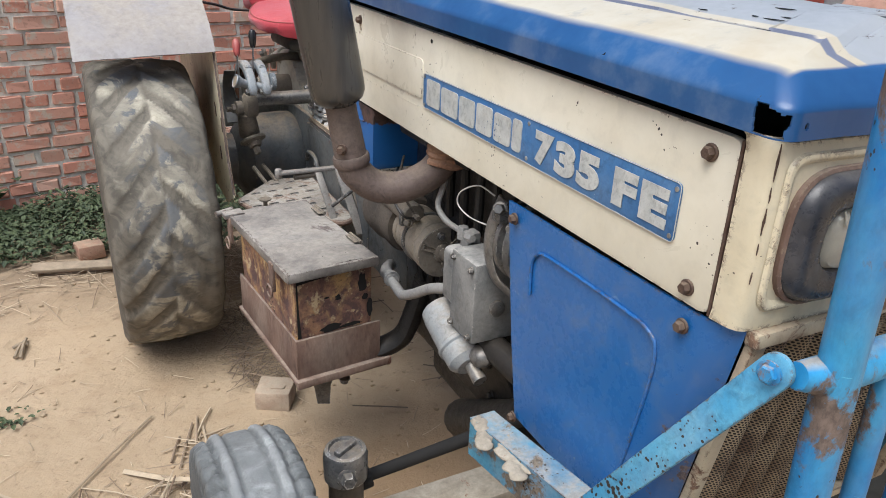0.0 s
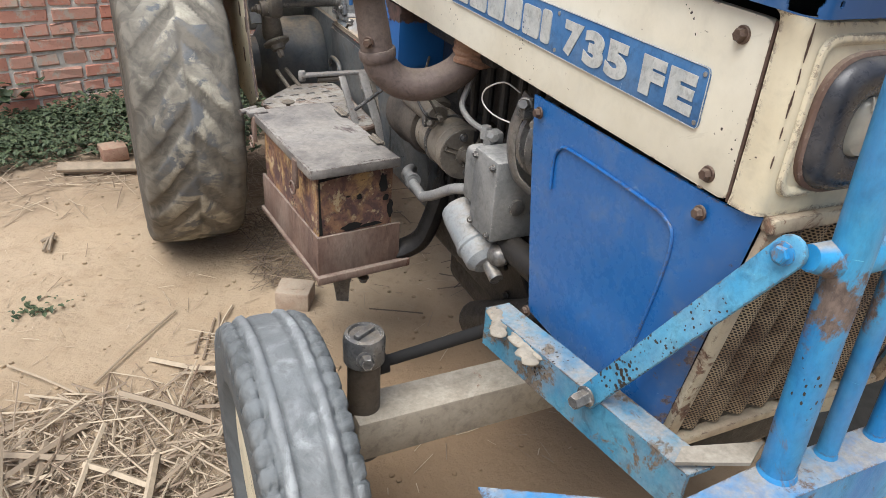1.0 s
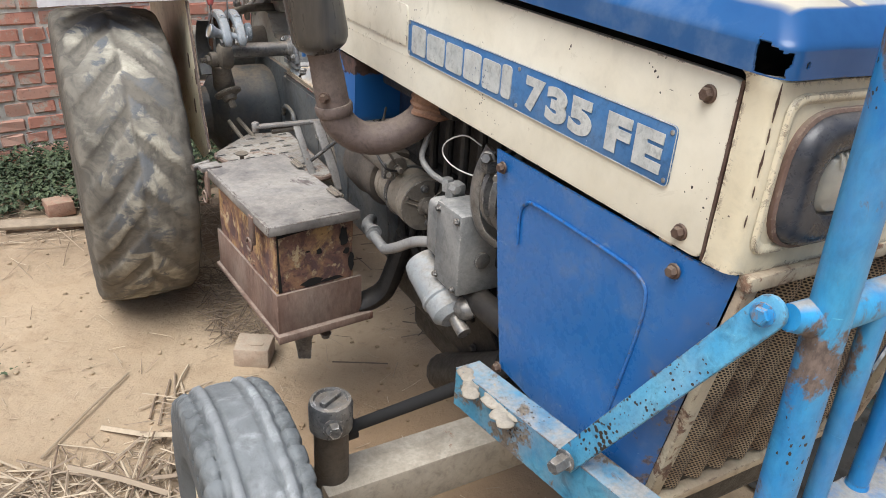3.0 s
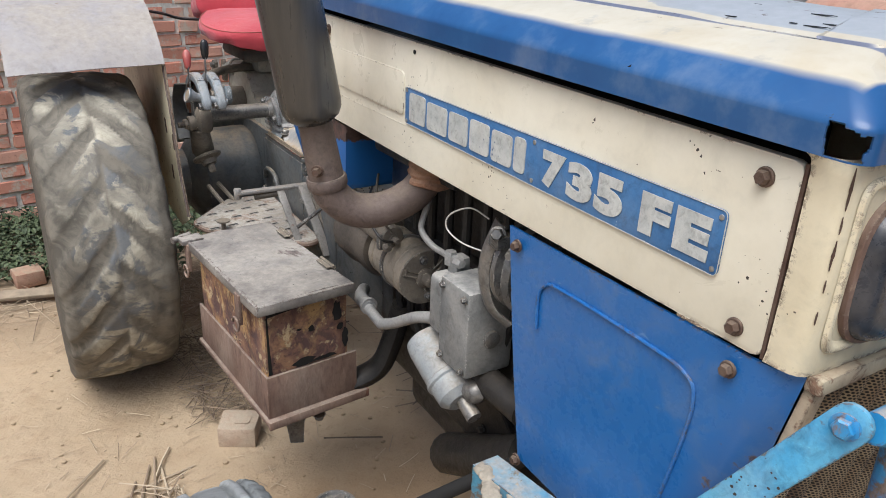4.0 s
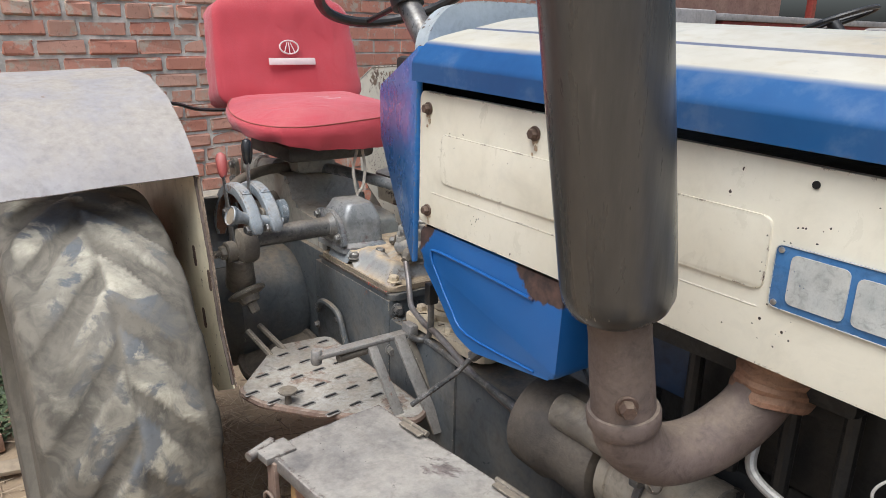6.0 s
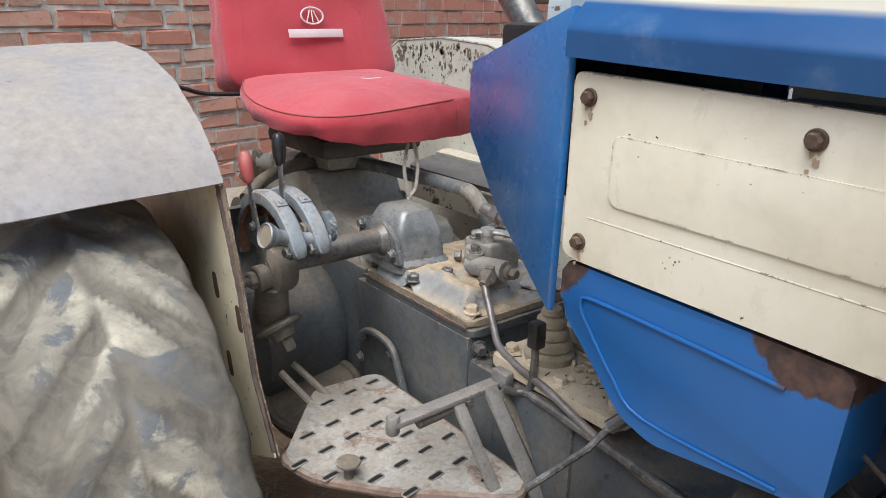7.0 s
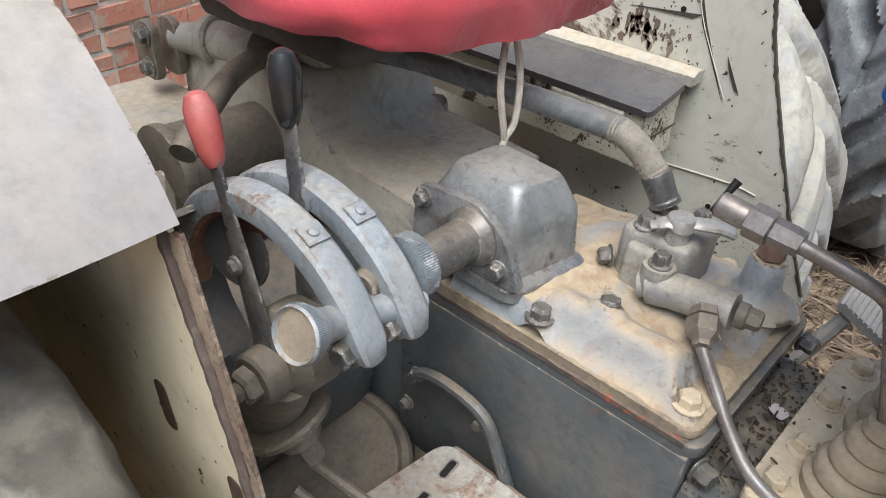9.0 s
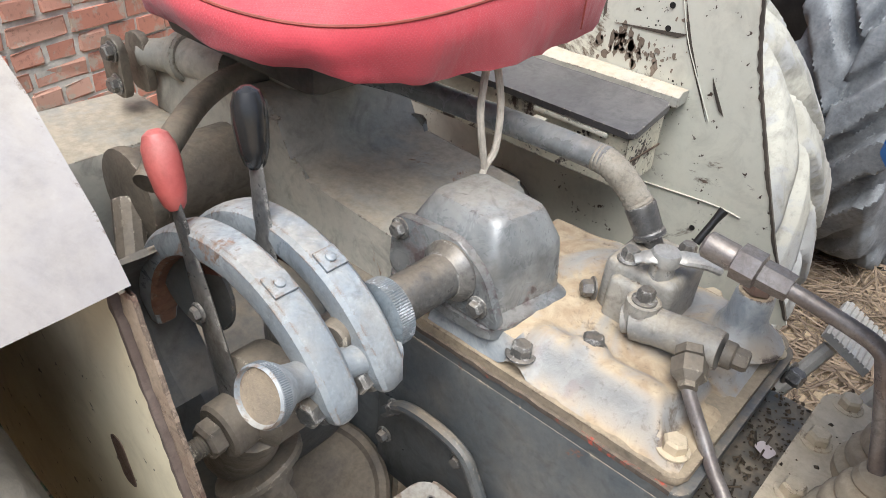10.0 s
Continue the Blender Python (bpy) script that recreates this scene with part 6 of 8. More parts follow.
def cover_z(x, y):
    """The cast top: a raised field, a swelling along one side, steps towards the front."""
    left = soft(x, 0.166, 0.206) if y < 2.075 else soft(x, 0.164, 0.178)
    inside = min(left, soft(0.455 - x, 0.0, 0.022), soft(y, 1.888 + 0.02 * soft(x, 0.30, 0.34), 1.912 + 0.03 * soft(x, 0.30, 0.34)), soft(2.215 - y, 0.0, 0.03))
    z = 0.880 + 0.034 * inside
    z += 0.010 * (1 - soft(seg_dist(x, y, (0.205, 2.050), (0.212, 1.930)), 0.006, 0.030))
    z += 0.008 * (1 - soft(seg_dist(x, y, (0.222, 2.005), (0.222, 2.006)), 0.014, 0.026))
    z += 0.012 * (1 - soft(seg_dist(x, y, (0.176, 2.064), (0.177, 2.064)), 0.012, 0.024)) * (1 - inside)
    z += 0.008 * (1 - soft(seg_dist(x, y, (0.187, 1.882), (0.188, 1.882)), 0.012, 0.022))
    z += 0.012 * (1 - soft(seg_dist(x, y, (0.34, 1.892), (0.44, 1.884)), 0.012, 0.026))
    z += 0.006 * (1 - soft(seg_dist(x, y, (0.25, 2.09), (0.44, 2.07)), 0.02, 0.06))
    return z + 0.0012 * noise.noise((x * 60, y * 60, 0)) + 0.0022 * noise.noise((x * 22, y * 22, 4))


n_x, n_y = 66, 76
rows = []
for j in range(n_y + 1):
    y = 1.866 + 0.325 * j / n_y
    rows.append([(0.165 + 0.300 * i / n_x, y, cover_z(0.165 + 0.300 * i / n_x, y)) for i in range(n_x + 1)])
shell(bm, rows)
cover = part("gearbox_cover", bm, COVER, tractor, "dusty grey-brown cast hydraulic cover with bolts")
part("flange", flange_bm, FLANGEDUST, cover, "brown dusty stepped flange")
bm = bm_new()
rows = []
for k in range(61):
    y = 1.864 + 0.0062 * k
    dz, dx = 0.0022 * noise.noise((y * 40, 0, 0)), 0.0012 * abs(noise.noise((y * 70, 3, 0)))
    rows.append([(0.1562 - dx, y, 0.8620 + dz), (0.1562 - dx, y, 0.8682 + dz), (0.17, y, 0.8675 + dz), (0.17, y, 0.8635 + dz)])
shell(bm, rows, close=True)
part("gasket", bm, worn("red_gasket", (0.11, 0.085, 0.068), (0.075, 0.06, 0.05), 0.7, dust=0.4, rust=0.62, rustc=(0.24, 0.05, 0.034), scale=30, rust_scale=17), cover, "reddish gasket line")
for at in ((0.176, 2.064, 0.900), (0.222, 2.005, 0.921), (0.188, 1.882, 0.887), (0.425, 1.866, 0.880), (0.462, 1.96, 0.880), (0.462, 2.10, 0.880)):
    part("bolt", bolt(bm_new(), at, (0.05, 0, 1), 0.013, 0.016), BEIGE if at[2] < 0.89 else STEEL, cover, "dusty hexagon bolt")
# side pressing with its ridge
bm = bm_new()
ridge = spline([(0.146, 2.235, 0.70), (0.142, 2.20, 0.738), (0.142, 2.15, 0.745), (0.142, 2.10, 0.735), (0.142, 2.075, 0.70), (0.144, 2.055, 0.655), (0.146, 2.03, 0.60)], 5)
tube(bm, ridge, 0.009, 10)
rg = part("side_ridge", bm, GREY, gear)
for at in ((0.147, 2.219, 0.722), (0.147, 2.105, 0.715), (0.147, 2.235, 0.655), (0.147, 2.02, 0.60)):
    part("bolt", bolt(bm_new(), at, (-1, 0, 0), 0.009, 0.012), STEEL, gear)
for at in ((0.178, 1.848, 0.826), (0.160, 1.85, 0.72), (0.462, 1.842, 0.835), (0.173, 1.65, 0.70)):
    part("bolt", bolt(bm_new(), at, (-0.3, -1, 0), 0.012, 0.02), STEEL, gear)
# control housing hump with the cross tube
bm = bm_new()
base = rounded([(0.170, 2.105), (0.285, 2.085), (0.295, 2.235), (0.170, 2.25)], 0.02)
mid = rounded([(0.170, 2.11), (0.282, 2.09), (0.290, 2.23), (0.170, 2.245)], 0.02)
top = rounded([(0.193, 2.128), (0.266, 2.112), (0.274, 2.216), (0.193, 2.226)], 0.016)
blend = lambda t: [tuple((1 - t) * Vector(a) + t * Vector(b_)) for a, b_ in zip(mid, top)]
flare = [tuple(Vector((0.232, 2.17)) + (Vector(p) - Vector((0.232, 2.17))) * 1.16) for p in base]
shell(bm, [[(x, y, 0.905) for x, y in flare], [(x, y, 0.919) for x, y in flare], [(x, y, 0.930) for x, y in base], [(x, y, 0.985) for x, y in mid], [(x, y, 0.996) for x, y in blend(0.10)], [(x, y, 1.027) for x, y in blend(0.85)], [(x, y, 1.033) for x, y in blend(1.05)], [(x, y, 1.0355) for x, y in blend(1.45)]], close=True)
bm.faces.new(list(bm.verts)[-len(top):])
hump = part("control_housing", bm, HUMP, tractor, "grey cast control housing with faded paint")
bm = bm_new()
fl = rounded([(2.085, 0.925), (2.255, 0.925), (2.25, 1.005), (2.155, 1.015), (2.115, 0.985)], 0.015)
prism_x(bm, fl, 0.160, 0.172, 0.002)
part("flange", bm, hump.data.materials[0], hump)
for at in ((0.160, 2.118, 0.945), (0.160, 2.238, 0.99)):
    part("bolt", bolt(bm_new(), at, (-1, 0, 0), 0.010, 0.012), STEEL, hump)
bm = bm_new()
tube(bm, [(0.18, 2.160, 0.972), (-0.07, 2.168, 0.968)], 0.0265, 22)
lathe(bm, [(0.027, 0), (0.037, 0.012), (0.037, 0.02)], aim((0.145, 2.161, 0.971), (1, 0, 0)), 22)
ct = part("cross_tube", bm, STEEL, tractor, "bare worn steel cross shaft tube")
# quadrants
for x, dy, knob, mat_k, lab in ((-0.040, 0.0, (-0.048, 2.212, 1.188), GLOSSBLACK, "black-knobbed control lever"), (-0.090, 0.0, (-0.100, 2.258, 1.150), REDKNOB, "red-knobbed control lever")):
    bm = bm_new()
    oy, oz, R = 2.19, 0.960, 0.154
    arc = []
    for k in range(27):
        a = radians(22 + 164 * k / 26)
        arc.append(Vector((x, oy - R * math.cos(a), oz + R * math.sin(a) * 0.98)))
    rows = []
    for n_, p in enumerate(arc):
        rad = (p - Vector((x, oy, oz))).normalized()
        sc = 0.74 if n_ == 0 else 1.0 - 0.35 * max(0, n_ - 24) / 2
        row = []
        for k in range(12):
            a = 2 * math.pi * k / 12
            cx_, cr_ = math.cos(a), math.sin(a)
            cx_ = math.copysign(abs(cx_) ** 0.55, cx_) * 0.0165 * sc
            cr_ = math.copysign(abs(cr_) ** 0.55, cr_) * 0.0155 * sc
            row.append(p - rad * 0.0155 + rad * cr_ + Vector((cx_, 0, 0)))
        rows.append(row)
    shell(bm, rows, close=True)
    nose = [arc[0] + (arc[0] - arc[1]).normalized() * 0.005 - (arc[0] - Vector((x, oy, oz))).normalized() * 0.0155 + Vector((0.008 * math.cos(2 * math.pi * k / 12), 0, 0)) + (arc[0] - Vector((x, oy, oz))).normalized() * 0.007 * math.sin(2 * math.pi * k / 12) for k in range(12)]
    first, end_ = list(bm.verts)[:12], [bm.verts.new(p) for p in nose]
    for k in range(12):
        bm.faces.new((end_[k], end_[(k + 1) % 12], first[(k + 1) % 12], first[k]))
    bm.faces.new(end_)
    bm.faces.new(list(bm.verts)[-24:-12])
    quad = part("quadrant", bm, PALEBLUE, tractor, "pale grey curved lever quadrant")
    quad.data.materials.append(REDRUST)
    for f_ in quad.data.polygons:
        away = (f_.center - Vector((x, oy, oz))).length
        if away < R - 0.026 or (f_.center.y < 2.051 and f_.center.z < 1.024):
            f_.material_index = 1
    bm = bm_new()
    rows = []
    for k in range(15):
        a = radians(42 + 120 * k / 14)
        c, s_ = math.cos(a), math.sin(a)
        rows.append([(x + 0.004, oy - r * c, oz + r * s_) for r in (0.120, 0.099 + 0.002 * noise.noise((k * 0.7, x * 90, 0)))])
    shell(bm, rows)
    thicken(bm, 0.006)
    part("inner_arc", bm, REDRUST, quad)
    bm = bm_new()
    tm = Matrix.Translation((x, oy - R * math.cos(radians(67)), oz + 0.98 * R * math.sin(radians(67)))) @ Matrix.Rotation(radians(23), 4, "X")
    box(bm, (-0.011, -0.010, -0.001), (0.011, 0.010, 0.002), 0.0006, tm)
    lathe(bm, [(0.005, 0.002), (0.0045, 0.004), (0.002, 0.005)], tm, 12)
    part("tag", bm, PALEBLUE, quad)
    bm = bm_new()
    bolt(bm, (x - 0.012, 2.075, 1.018), (-1, -0.2, 0), 0.012, 0.014)
    part("bolt", bm, STEEL, quad)
    bm = bm_new()
    k0 = Vector(knob)
    foot = Vector((x - 0.024, 2.170, 0.945))
    tube(bm, [foot, foot + (k0 - foot) * 0.45, k0 - (k0 - foot).normalized() * 0.03], [0.021, 0.0155, 0.0095], 12, flat=0.24, up=(1, 0, 0))
    bolt(bm, foot + (k0 - foot) * 0.45 + Vector((-0.006, 0, 0)), (-1, 0, 0), 0.007, 0.008)
    lv = part("lever", bm, STEEL, tractor, lab)
    bm = bm_new()
    lathe(bm, [(0.006, -0.036), (0.009, -0.032), (0.0125, -0.020), (0.0145, 0.002), (0.0138, 0.016), (0.010, 0.026), (0.004, 0.030)], aim(k0, k0 - foot), 22)
    part("knob", bm, mat_k, lv)
bm = bm_new()
tube(bm, [(-0.02, 2.074, 1.026), (-0.10, 2.088, 1.042)], 0.0135, 16)
CUP = aim((-0.150, 2.081, 1.058), (0.90, 0.10, -0.30))
lathe(bm, [(0.0190, 0.010), (0.0215, 0.0015), (0.0225, 0.0), (0.0240, 0.002), (0.0240, 0.010), (0.021, 0.017), (0.0160, 0.026), (0.0145, 0.038), (0.0145, 0.055)], CUP, 40, False)
part("spacer_cup", bm, PALEBLUE, ct, "pale blue cupped knurled knob")
bm = bm_new()
lathe(bm, [(0.0212, 0.004), (0.0190, 0.0085), (0.012, 0.0105), (0.003, 0.011)], CUP, 28)
part("cup_face", bm, FLANGEDUST, ct, "dusty hollow of the knob")
bm = bm_new()
for k in range(90):
    box(bm, (0.0236, -0.0004, 0.003), (0.0245, 0.0004, 0.010), 0, CUP @ Matrix.Rotation(2 * math.pi * k / 90, 4, "Z"))
tagged(part("knurled_ring", bm, KNURLBLUE, ct, "knurled steel ring"), kind="stuff")
bm = bm_new()
NUTM = aim((0.000, 2.095, 1.047), (-1, 0.05, 0))
shell(bm, [[NUTM @ Vector((r * (1 + g * 0.025 * (k % 2)) * math.cos(k * math.pi / 80), r * (1 + g * 0.025 * (k % 2)) * math.sin(k * math.pi / 80), h)) for k in range(160)] for r, h, g in ((0.012, 0, 0), (0.026, 0, 0), (0.030, 0.003, 1), (0.030, 0.018, 1), (0.024, 0.022, 0), (0.012, 0.022, 0))], close=True)
part("adjuster_nut", bm, KNURLBLUE, ct, "knurled blue-grey adjuster nut")
bm = bm_new()
lathe(bm, [(0.013, -0.012), (0.0145, -0.010), (0.0145, 0.004), (0.013, 0.006)], aim((-0.062, 2.100, 1.048), (-1, -0.25, 0.1)), 22)
part("stop_pin", bm, MIDBROWN, ct, "brown round stop pin")
bm = bm_new()
lathe(bm, [(0.042, 0), (0.046, 0.008), (0.046, 0.040), (0.030, 0.052)], aim((-0.06, 2.17, 0.95), (-1, 0, 0)), 24)
lathe(bm, [(0.026, 0), (0.027, 0.003), (0.027, 0.022), (0.024, 0.025)], aim((-0.112, 2.168, 0.942), (-1, -0.05, -0.05)), 22)
bolt(bm, (-0.136, 2.167, 0.941), (-1, -0.05, -0.05), 0.018, 0.016, False)
lathe(bm, [(0.0085 + 0.0012 * (k % 2), 0.0015 * k) for k in range(14)], aim((-0.150, 2.166, 0.940), (-1, -0.05, -0.05)), 14)
tube(bm, [(-0.10, 2.17, 0.93), (-0.09, 2.2, 0.88), (-0.08, 2.23, 0.83)], [0.032, 0.036, 0.04], 18)
part("pivot_boss", bm, MIDBROWN, ct)
bm = bm_new()
for x in (-0.118, -0.085):
    c = spline([(x, 2.285, 1.06), (x, 2.335, 1.0), (x, 2.335, 0.92), (x, 2.29, 0.86)], 5)
    tube(bm, c, 0.03, 8, flat=0.12)
lathe(bm, [(0.046, 0), (0.048, 0.002), (0.047, 0.005), (0.02, 0.006)], aim((-0.082, 2.262, 1.020), (-1, -0.15, 0)), 32)
part_each("quadrant_plate", bm, GREY, ct)
# hydraulic valve block
bm = bm_new()
box(bm, (0.302, 1.962, 0.905), (0.396, 2.050, 0.982), 0.010, seg=3)
box(bm, (0.290, 1.985, 0.905), (0.31, 2.035, 0.968), 0.008, seg=3)
arm = [(0.276, 2.000, 0.934), (0.280, 1.985, 0.938), (0.284, 1.955, 0.941), (0.286, 1.920, 0.945), (0.287, 1.893, 0.948)]
tube(bm, spline(arm, 4), [0.016] * 3 + [0.023] * 4 + [0.0215] * 4 + [0.0225] * 5 + [0.021], 20)
slab(bm, [(x, y, 0.908) for x, y in rounded([(0.252, 2.004), (0.262, 2.026), (0.325, 2.0), (0.322, 1.905), (0.262, 1.905), (0.256, 1.96)], 0.02)], 0.024, 0.006)
lathe(bm, [(0.020, -0.01), (0.019, 0.006), (0.019, 0.016)], Matrix.Translation((0.281, 1.984, 0.950)), 20)
valve = part("valve_block", bm, VALVEDUST, tractor, "dusty cast valve block with a lever")
bm = bm_new()
lathe(bm, [(0.052, -0.010), (0.040, -0.002), (0.030, 0.007), (0.0245, 0.020), (0.0225, 0.050), (0.020, 0.054)], Matrix.Translation((0.405, 1.903, 0.905)), 28)
part("outlet_post", bm, COVER, valve)
part("bolt", bolt(bm_new(), (0.405, 1.903, 0.960), (0, 0, 1), 0.017, 0.024, False), TRAYRUST, valve, "rusty hexagon plug")
for at, w in (((0.318, 2.027, 0.981), (0, 0, 1)), ((0.378, 1.985, 0.981), (0, 0, 1)), ((0.281, 1.984, 0.966), (0, 0, 1)), ((0.300, 2.052, 0.935), (-0.7, 0.7, 0)), ((0.375, 2.037, 0.981), (0, 0, 1))):
    part("bolt", bolt(bm_new(), at, w, 0.0105, 0.016, True), STEEL, valve)
bm = bm_new()
lathe(bm, [(0.015, 0), (0.015, 0.010), (0.013, 0.012)], aim((0.287, 1.890, 0.948), (0.1, -1, 0.05)), 18)
bolt(bm, (0.288, 1.880, 0.949), (0.1, -1, 0.05), 0.012, 0.016, False)
part("end_plug", bm, MIDBROWN, valve)
bm = bm_new()
hand_l, hub, hand_r = (0.298, 2.014, 0.998), (0.319, 1.988, 1.002), (0.355, 1.938, 0.997)
tube(bm, spline([hand_l, (0.308, 2.001, 1.003), hub, (0.330, 1.972, 1.005), (0.345, 1.950, 1.003), hand_r], 5), [0.008] * 3 + [0.011] * 3 + [0.013] * 5 + [0.011] * 4 + [0.013] * 6 + [0.013] * 4 + [0.009], 12, flat=0.5)
lathe(bm, [(0.014, -0.024), (0.014, -0.006), (0.017, -0.004), (0.017, 0.006), (0.015, 0.010), (0.008, 0.011)], Matrix.Translation(hub), 22)
part("valve_handle", bm, BRIGHT, valve, "bare pale steel wing-shaped valve handle")
bm = bm_new()
NUT = aim((0.268, 1.917, 0.948), (-0.62, -0.30, -0.30))
lathe(bm, [(0.016, 0), (0.0165, 0.010), (0.0135, 0.011), (0.0135, 0.014)], NUT, 6)
lathe(bm, [(0.0185, 0.014), (0.019, 0.016), (0.019, 0.032), (0.015, 0.036), (0.0105, 0.040), (0.010, 0.046)], NUT, 6)
part("union_nut", bm, MIDBROWN, valve, "stained hexagon union nut")
bm = bm_new()
tube(bm, spline([(0.241, 1.906, 0.936), (0.234, 1.896, 0.922), (0.222, 1.868, 0.893), (0.205, 1.835, 0.864), (0.186, 1.795, 0.845), (0.168, 1.72, 0.838), (0.160, 1.643, 0.832), (0.150, 1.50, 0.80), (0.145, 1.2, 0.75)], 7), 0.0074, 12)
part("steel_pipe", bm, BROWNPIPE, valve, "thin rusty hydraulic pipe")
bm = bm_new()
tube(bm, [(0.455, 2.0, 0.955), (0.475, 1.992, 0.985), (0.484, 1.988, 0.998)], [0.005, 0.005, 0.0065], 12)
part("breather", bm, BLACK, valve)
# cross pipe with braided hose
bm = bm_new()
tube(bm, spline([(0.305, 2.554, 1.06), (0.345, 2.44, 1.06), (0.356, 2.33, 1.060), (0.36, 2.20, 1.063), (0.36, 2.10, 1.064)], 6), 0.0168, 18)
hp = part("hydraulic_pipe", bm, HUMP, tractor, "thick blue-grey hydraulic pipe with a braided end")
bm = bm_new()
pts = spline([(0.36, 2.115, 1.064), (0.36, 2.095, 1.061), (0.361, 2.069, 1.045), (0.363, 2.048, 1.024)], 8)
tube(bm, pts, [0.0166 + 0.0012 * (k % 2) for k in range(len(pts))], 16)
part("hose", bm, HOSE, hp, "beige braided hose")
bm = bm_new()
lathe(bm, [(0.018, 0), (0.019, 0.003), (0.0175, 0.034), (0.019, 0.036), (0.019, 0.042), (0.012, 0.044), (0.012, 0.07)], aim((0.363, 2.050, 1.027), (0.05, -0.55, -0.85)), 20)
part("ferrule", bm, STEEL, hp)
bm = bm_new()
tube(bm, spline([(-0.03, 2.44, 1.030), (0.025, 2.475, 1.055), (0.113, 2.542, 1.062), (0.195, 2.575, 1.062), (0.305, 2.556, 1.06)], 6), 0.016, 14)
part("spring_bar", bm, MIDBROWN, hp, "grimy bent bar under the seat")
# front cover with the gear lever boot
bm = bm_new()
c = rounded([(0.165, 1.50), (0.47, 1.50), (0.47, 1.795), (0.165, 1.805)], 0.025)
slab(bm, [(x, y, 0.815) for x, y in c], 0.024, 0.005)
fc = part("selector_cover", bm, BEIGE, tractor, "dusty selector cover plate")
for x, y in ((0.205, 1.782), (0.272, 1.776), (0.365, 1.779), (0.45, 1.768), (0.185, 1.64), (0.182, 1.71), (0.20, 1.53), (0.42, 1.60), (0.30, 1.56)):
    part("bolt", bolt(bm_new(), (x, y, 0.838), (0, 0, 1), 0.013, 0.016), BEIGE, fc)
bm = bm_new()
lathe(bm, [(0.066, 0), (0.068, 0.010), (0.062, 0.014), (0.054, 0.0155), (0.060, 0.019), (0.059, 0.026), (0.054, 0.029), (0.045, 0.0305), (0.050, 0.034), (0.049, 0.041), (0.044, 0.044), (0.035, 0.0455), (0.040, 0.049), (0.039, 0.056), (0.034, 0.059), (0.025, 0.0605), (0.030, 0.064), (0.026, 0.070), (0.014, 0.074)], Matrix.Translation((0.244, 1.722, 0.838)) @ Matrix.Diagonal((0.70, 0.70, 1.45, 1)), 26)
part("lever_boot", bm, BOOT, fc, "ribbed dusty rubber boot")
bm = bm_new()
lathe(bm, [(0.066, 0), (0.068, 0.010), (0.062, 0.014), (0.054, 0.0155), (0.060, 0.019), (0.059, 0.026), (0.054, 0.029), (0.045, 0.0305), (0.050, 0.034), (0.049, 0.041), (0.044, 0.044), (0.035, 0.0455), (0.040, 0.049), (0.039, 0.056), (0.034, 0.059), (0.025, 0.0605), (0.030, 0.064), (0.026, 0.070), (0.014, 0.074)], Matrix.Translation((0.352, 1.712, 0.838)) @ Matrix.Diagonal((0.70, 0.70, 1.5, 1)), 26)
part("lever_boot", bm, BOOT, fc, "ribbed dusty rubber boot")
bm = bm_new()
tube(bm, spline([(0.244, 1.722, 0.925), (0.243, 1.738, 0.98), (0.247, 1.760, 1.040), (0.251, 1.771, 1.055), (0.252, 1.80, 1.063), (0.255, 1.875, 1.073)], 6), 0.0078, 14)
lathe(bm, [(0.013, 0), (0.014, 0.012), (0.014, 0.028), (0.018, 0.03), (0.018, 0.052), (0.012, 0.054)], aim((0.255, 1.852, 1.071), (0.02, 0.9, 0.07)), 6)
lathe(bm, [(0.012, 0), (0.0135, 0.003), (0.0135, 0.030), (0.010, 0.033)], aim((0.256, 1.904, 1.075), (0.02, 0.9, 0.07)), 14)
part("gear_lever", bm, BROWNPIPE, fc, "bent bare steel gear lever rod")
bm = bm_new()
tube(bm, spline([(0.128, 1.722, 0.812), (0.150, 1.708, 0.803), (0.163, 1.690, 0.815), (0.162, 1.682, 0.860), (0.160, 1.680, 0.905)], 6), 0.0075, 12)
sl = part("small_lever", bm, STEEL, fc)
bm = bm_new()
box(bm, (0.148, 1.668, 0.90), (0.174, 1.692, 0.95), 0.005)
part("lever_grip", bm, BLACK, fc, "small black lever grip")
bm = bm_new()
tube(bm, spline([(0.09, 1.10, 0.80), (0.13, 1.35, 0.80), (0.15, 1.52, 0.80), (0.16, 1.7, 0.805)], 6), 0.008, 10)
tube(bm, [(0.138, 1.476, 0.872), (0.10, 1.50, 0.82), (0.03, 1.56, 0.74)], 0.006, 8)
tube(bm, [(0.15, 1.46, 0.885), (0.125, 1.485, 0.855)], 0.012, 10)
part("clutch_rod", bm, STEEL, gear)
rng = random.Random(11)
bm = bm_new()
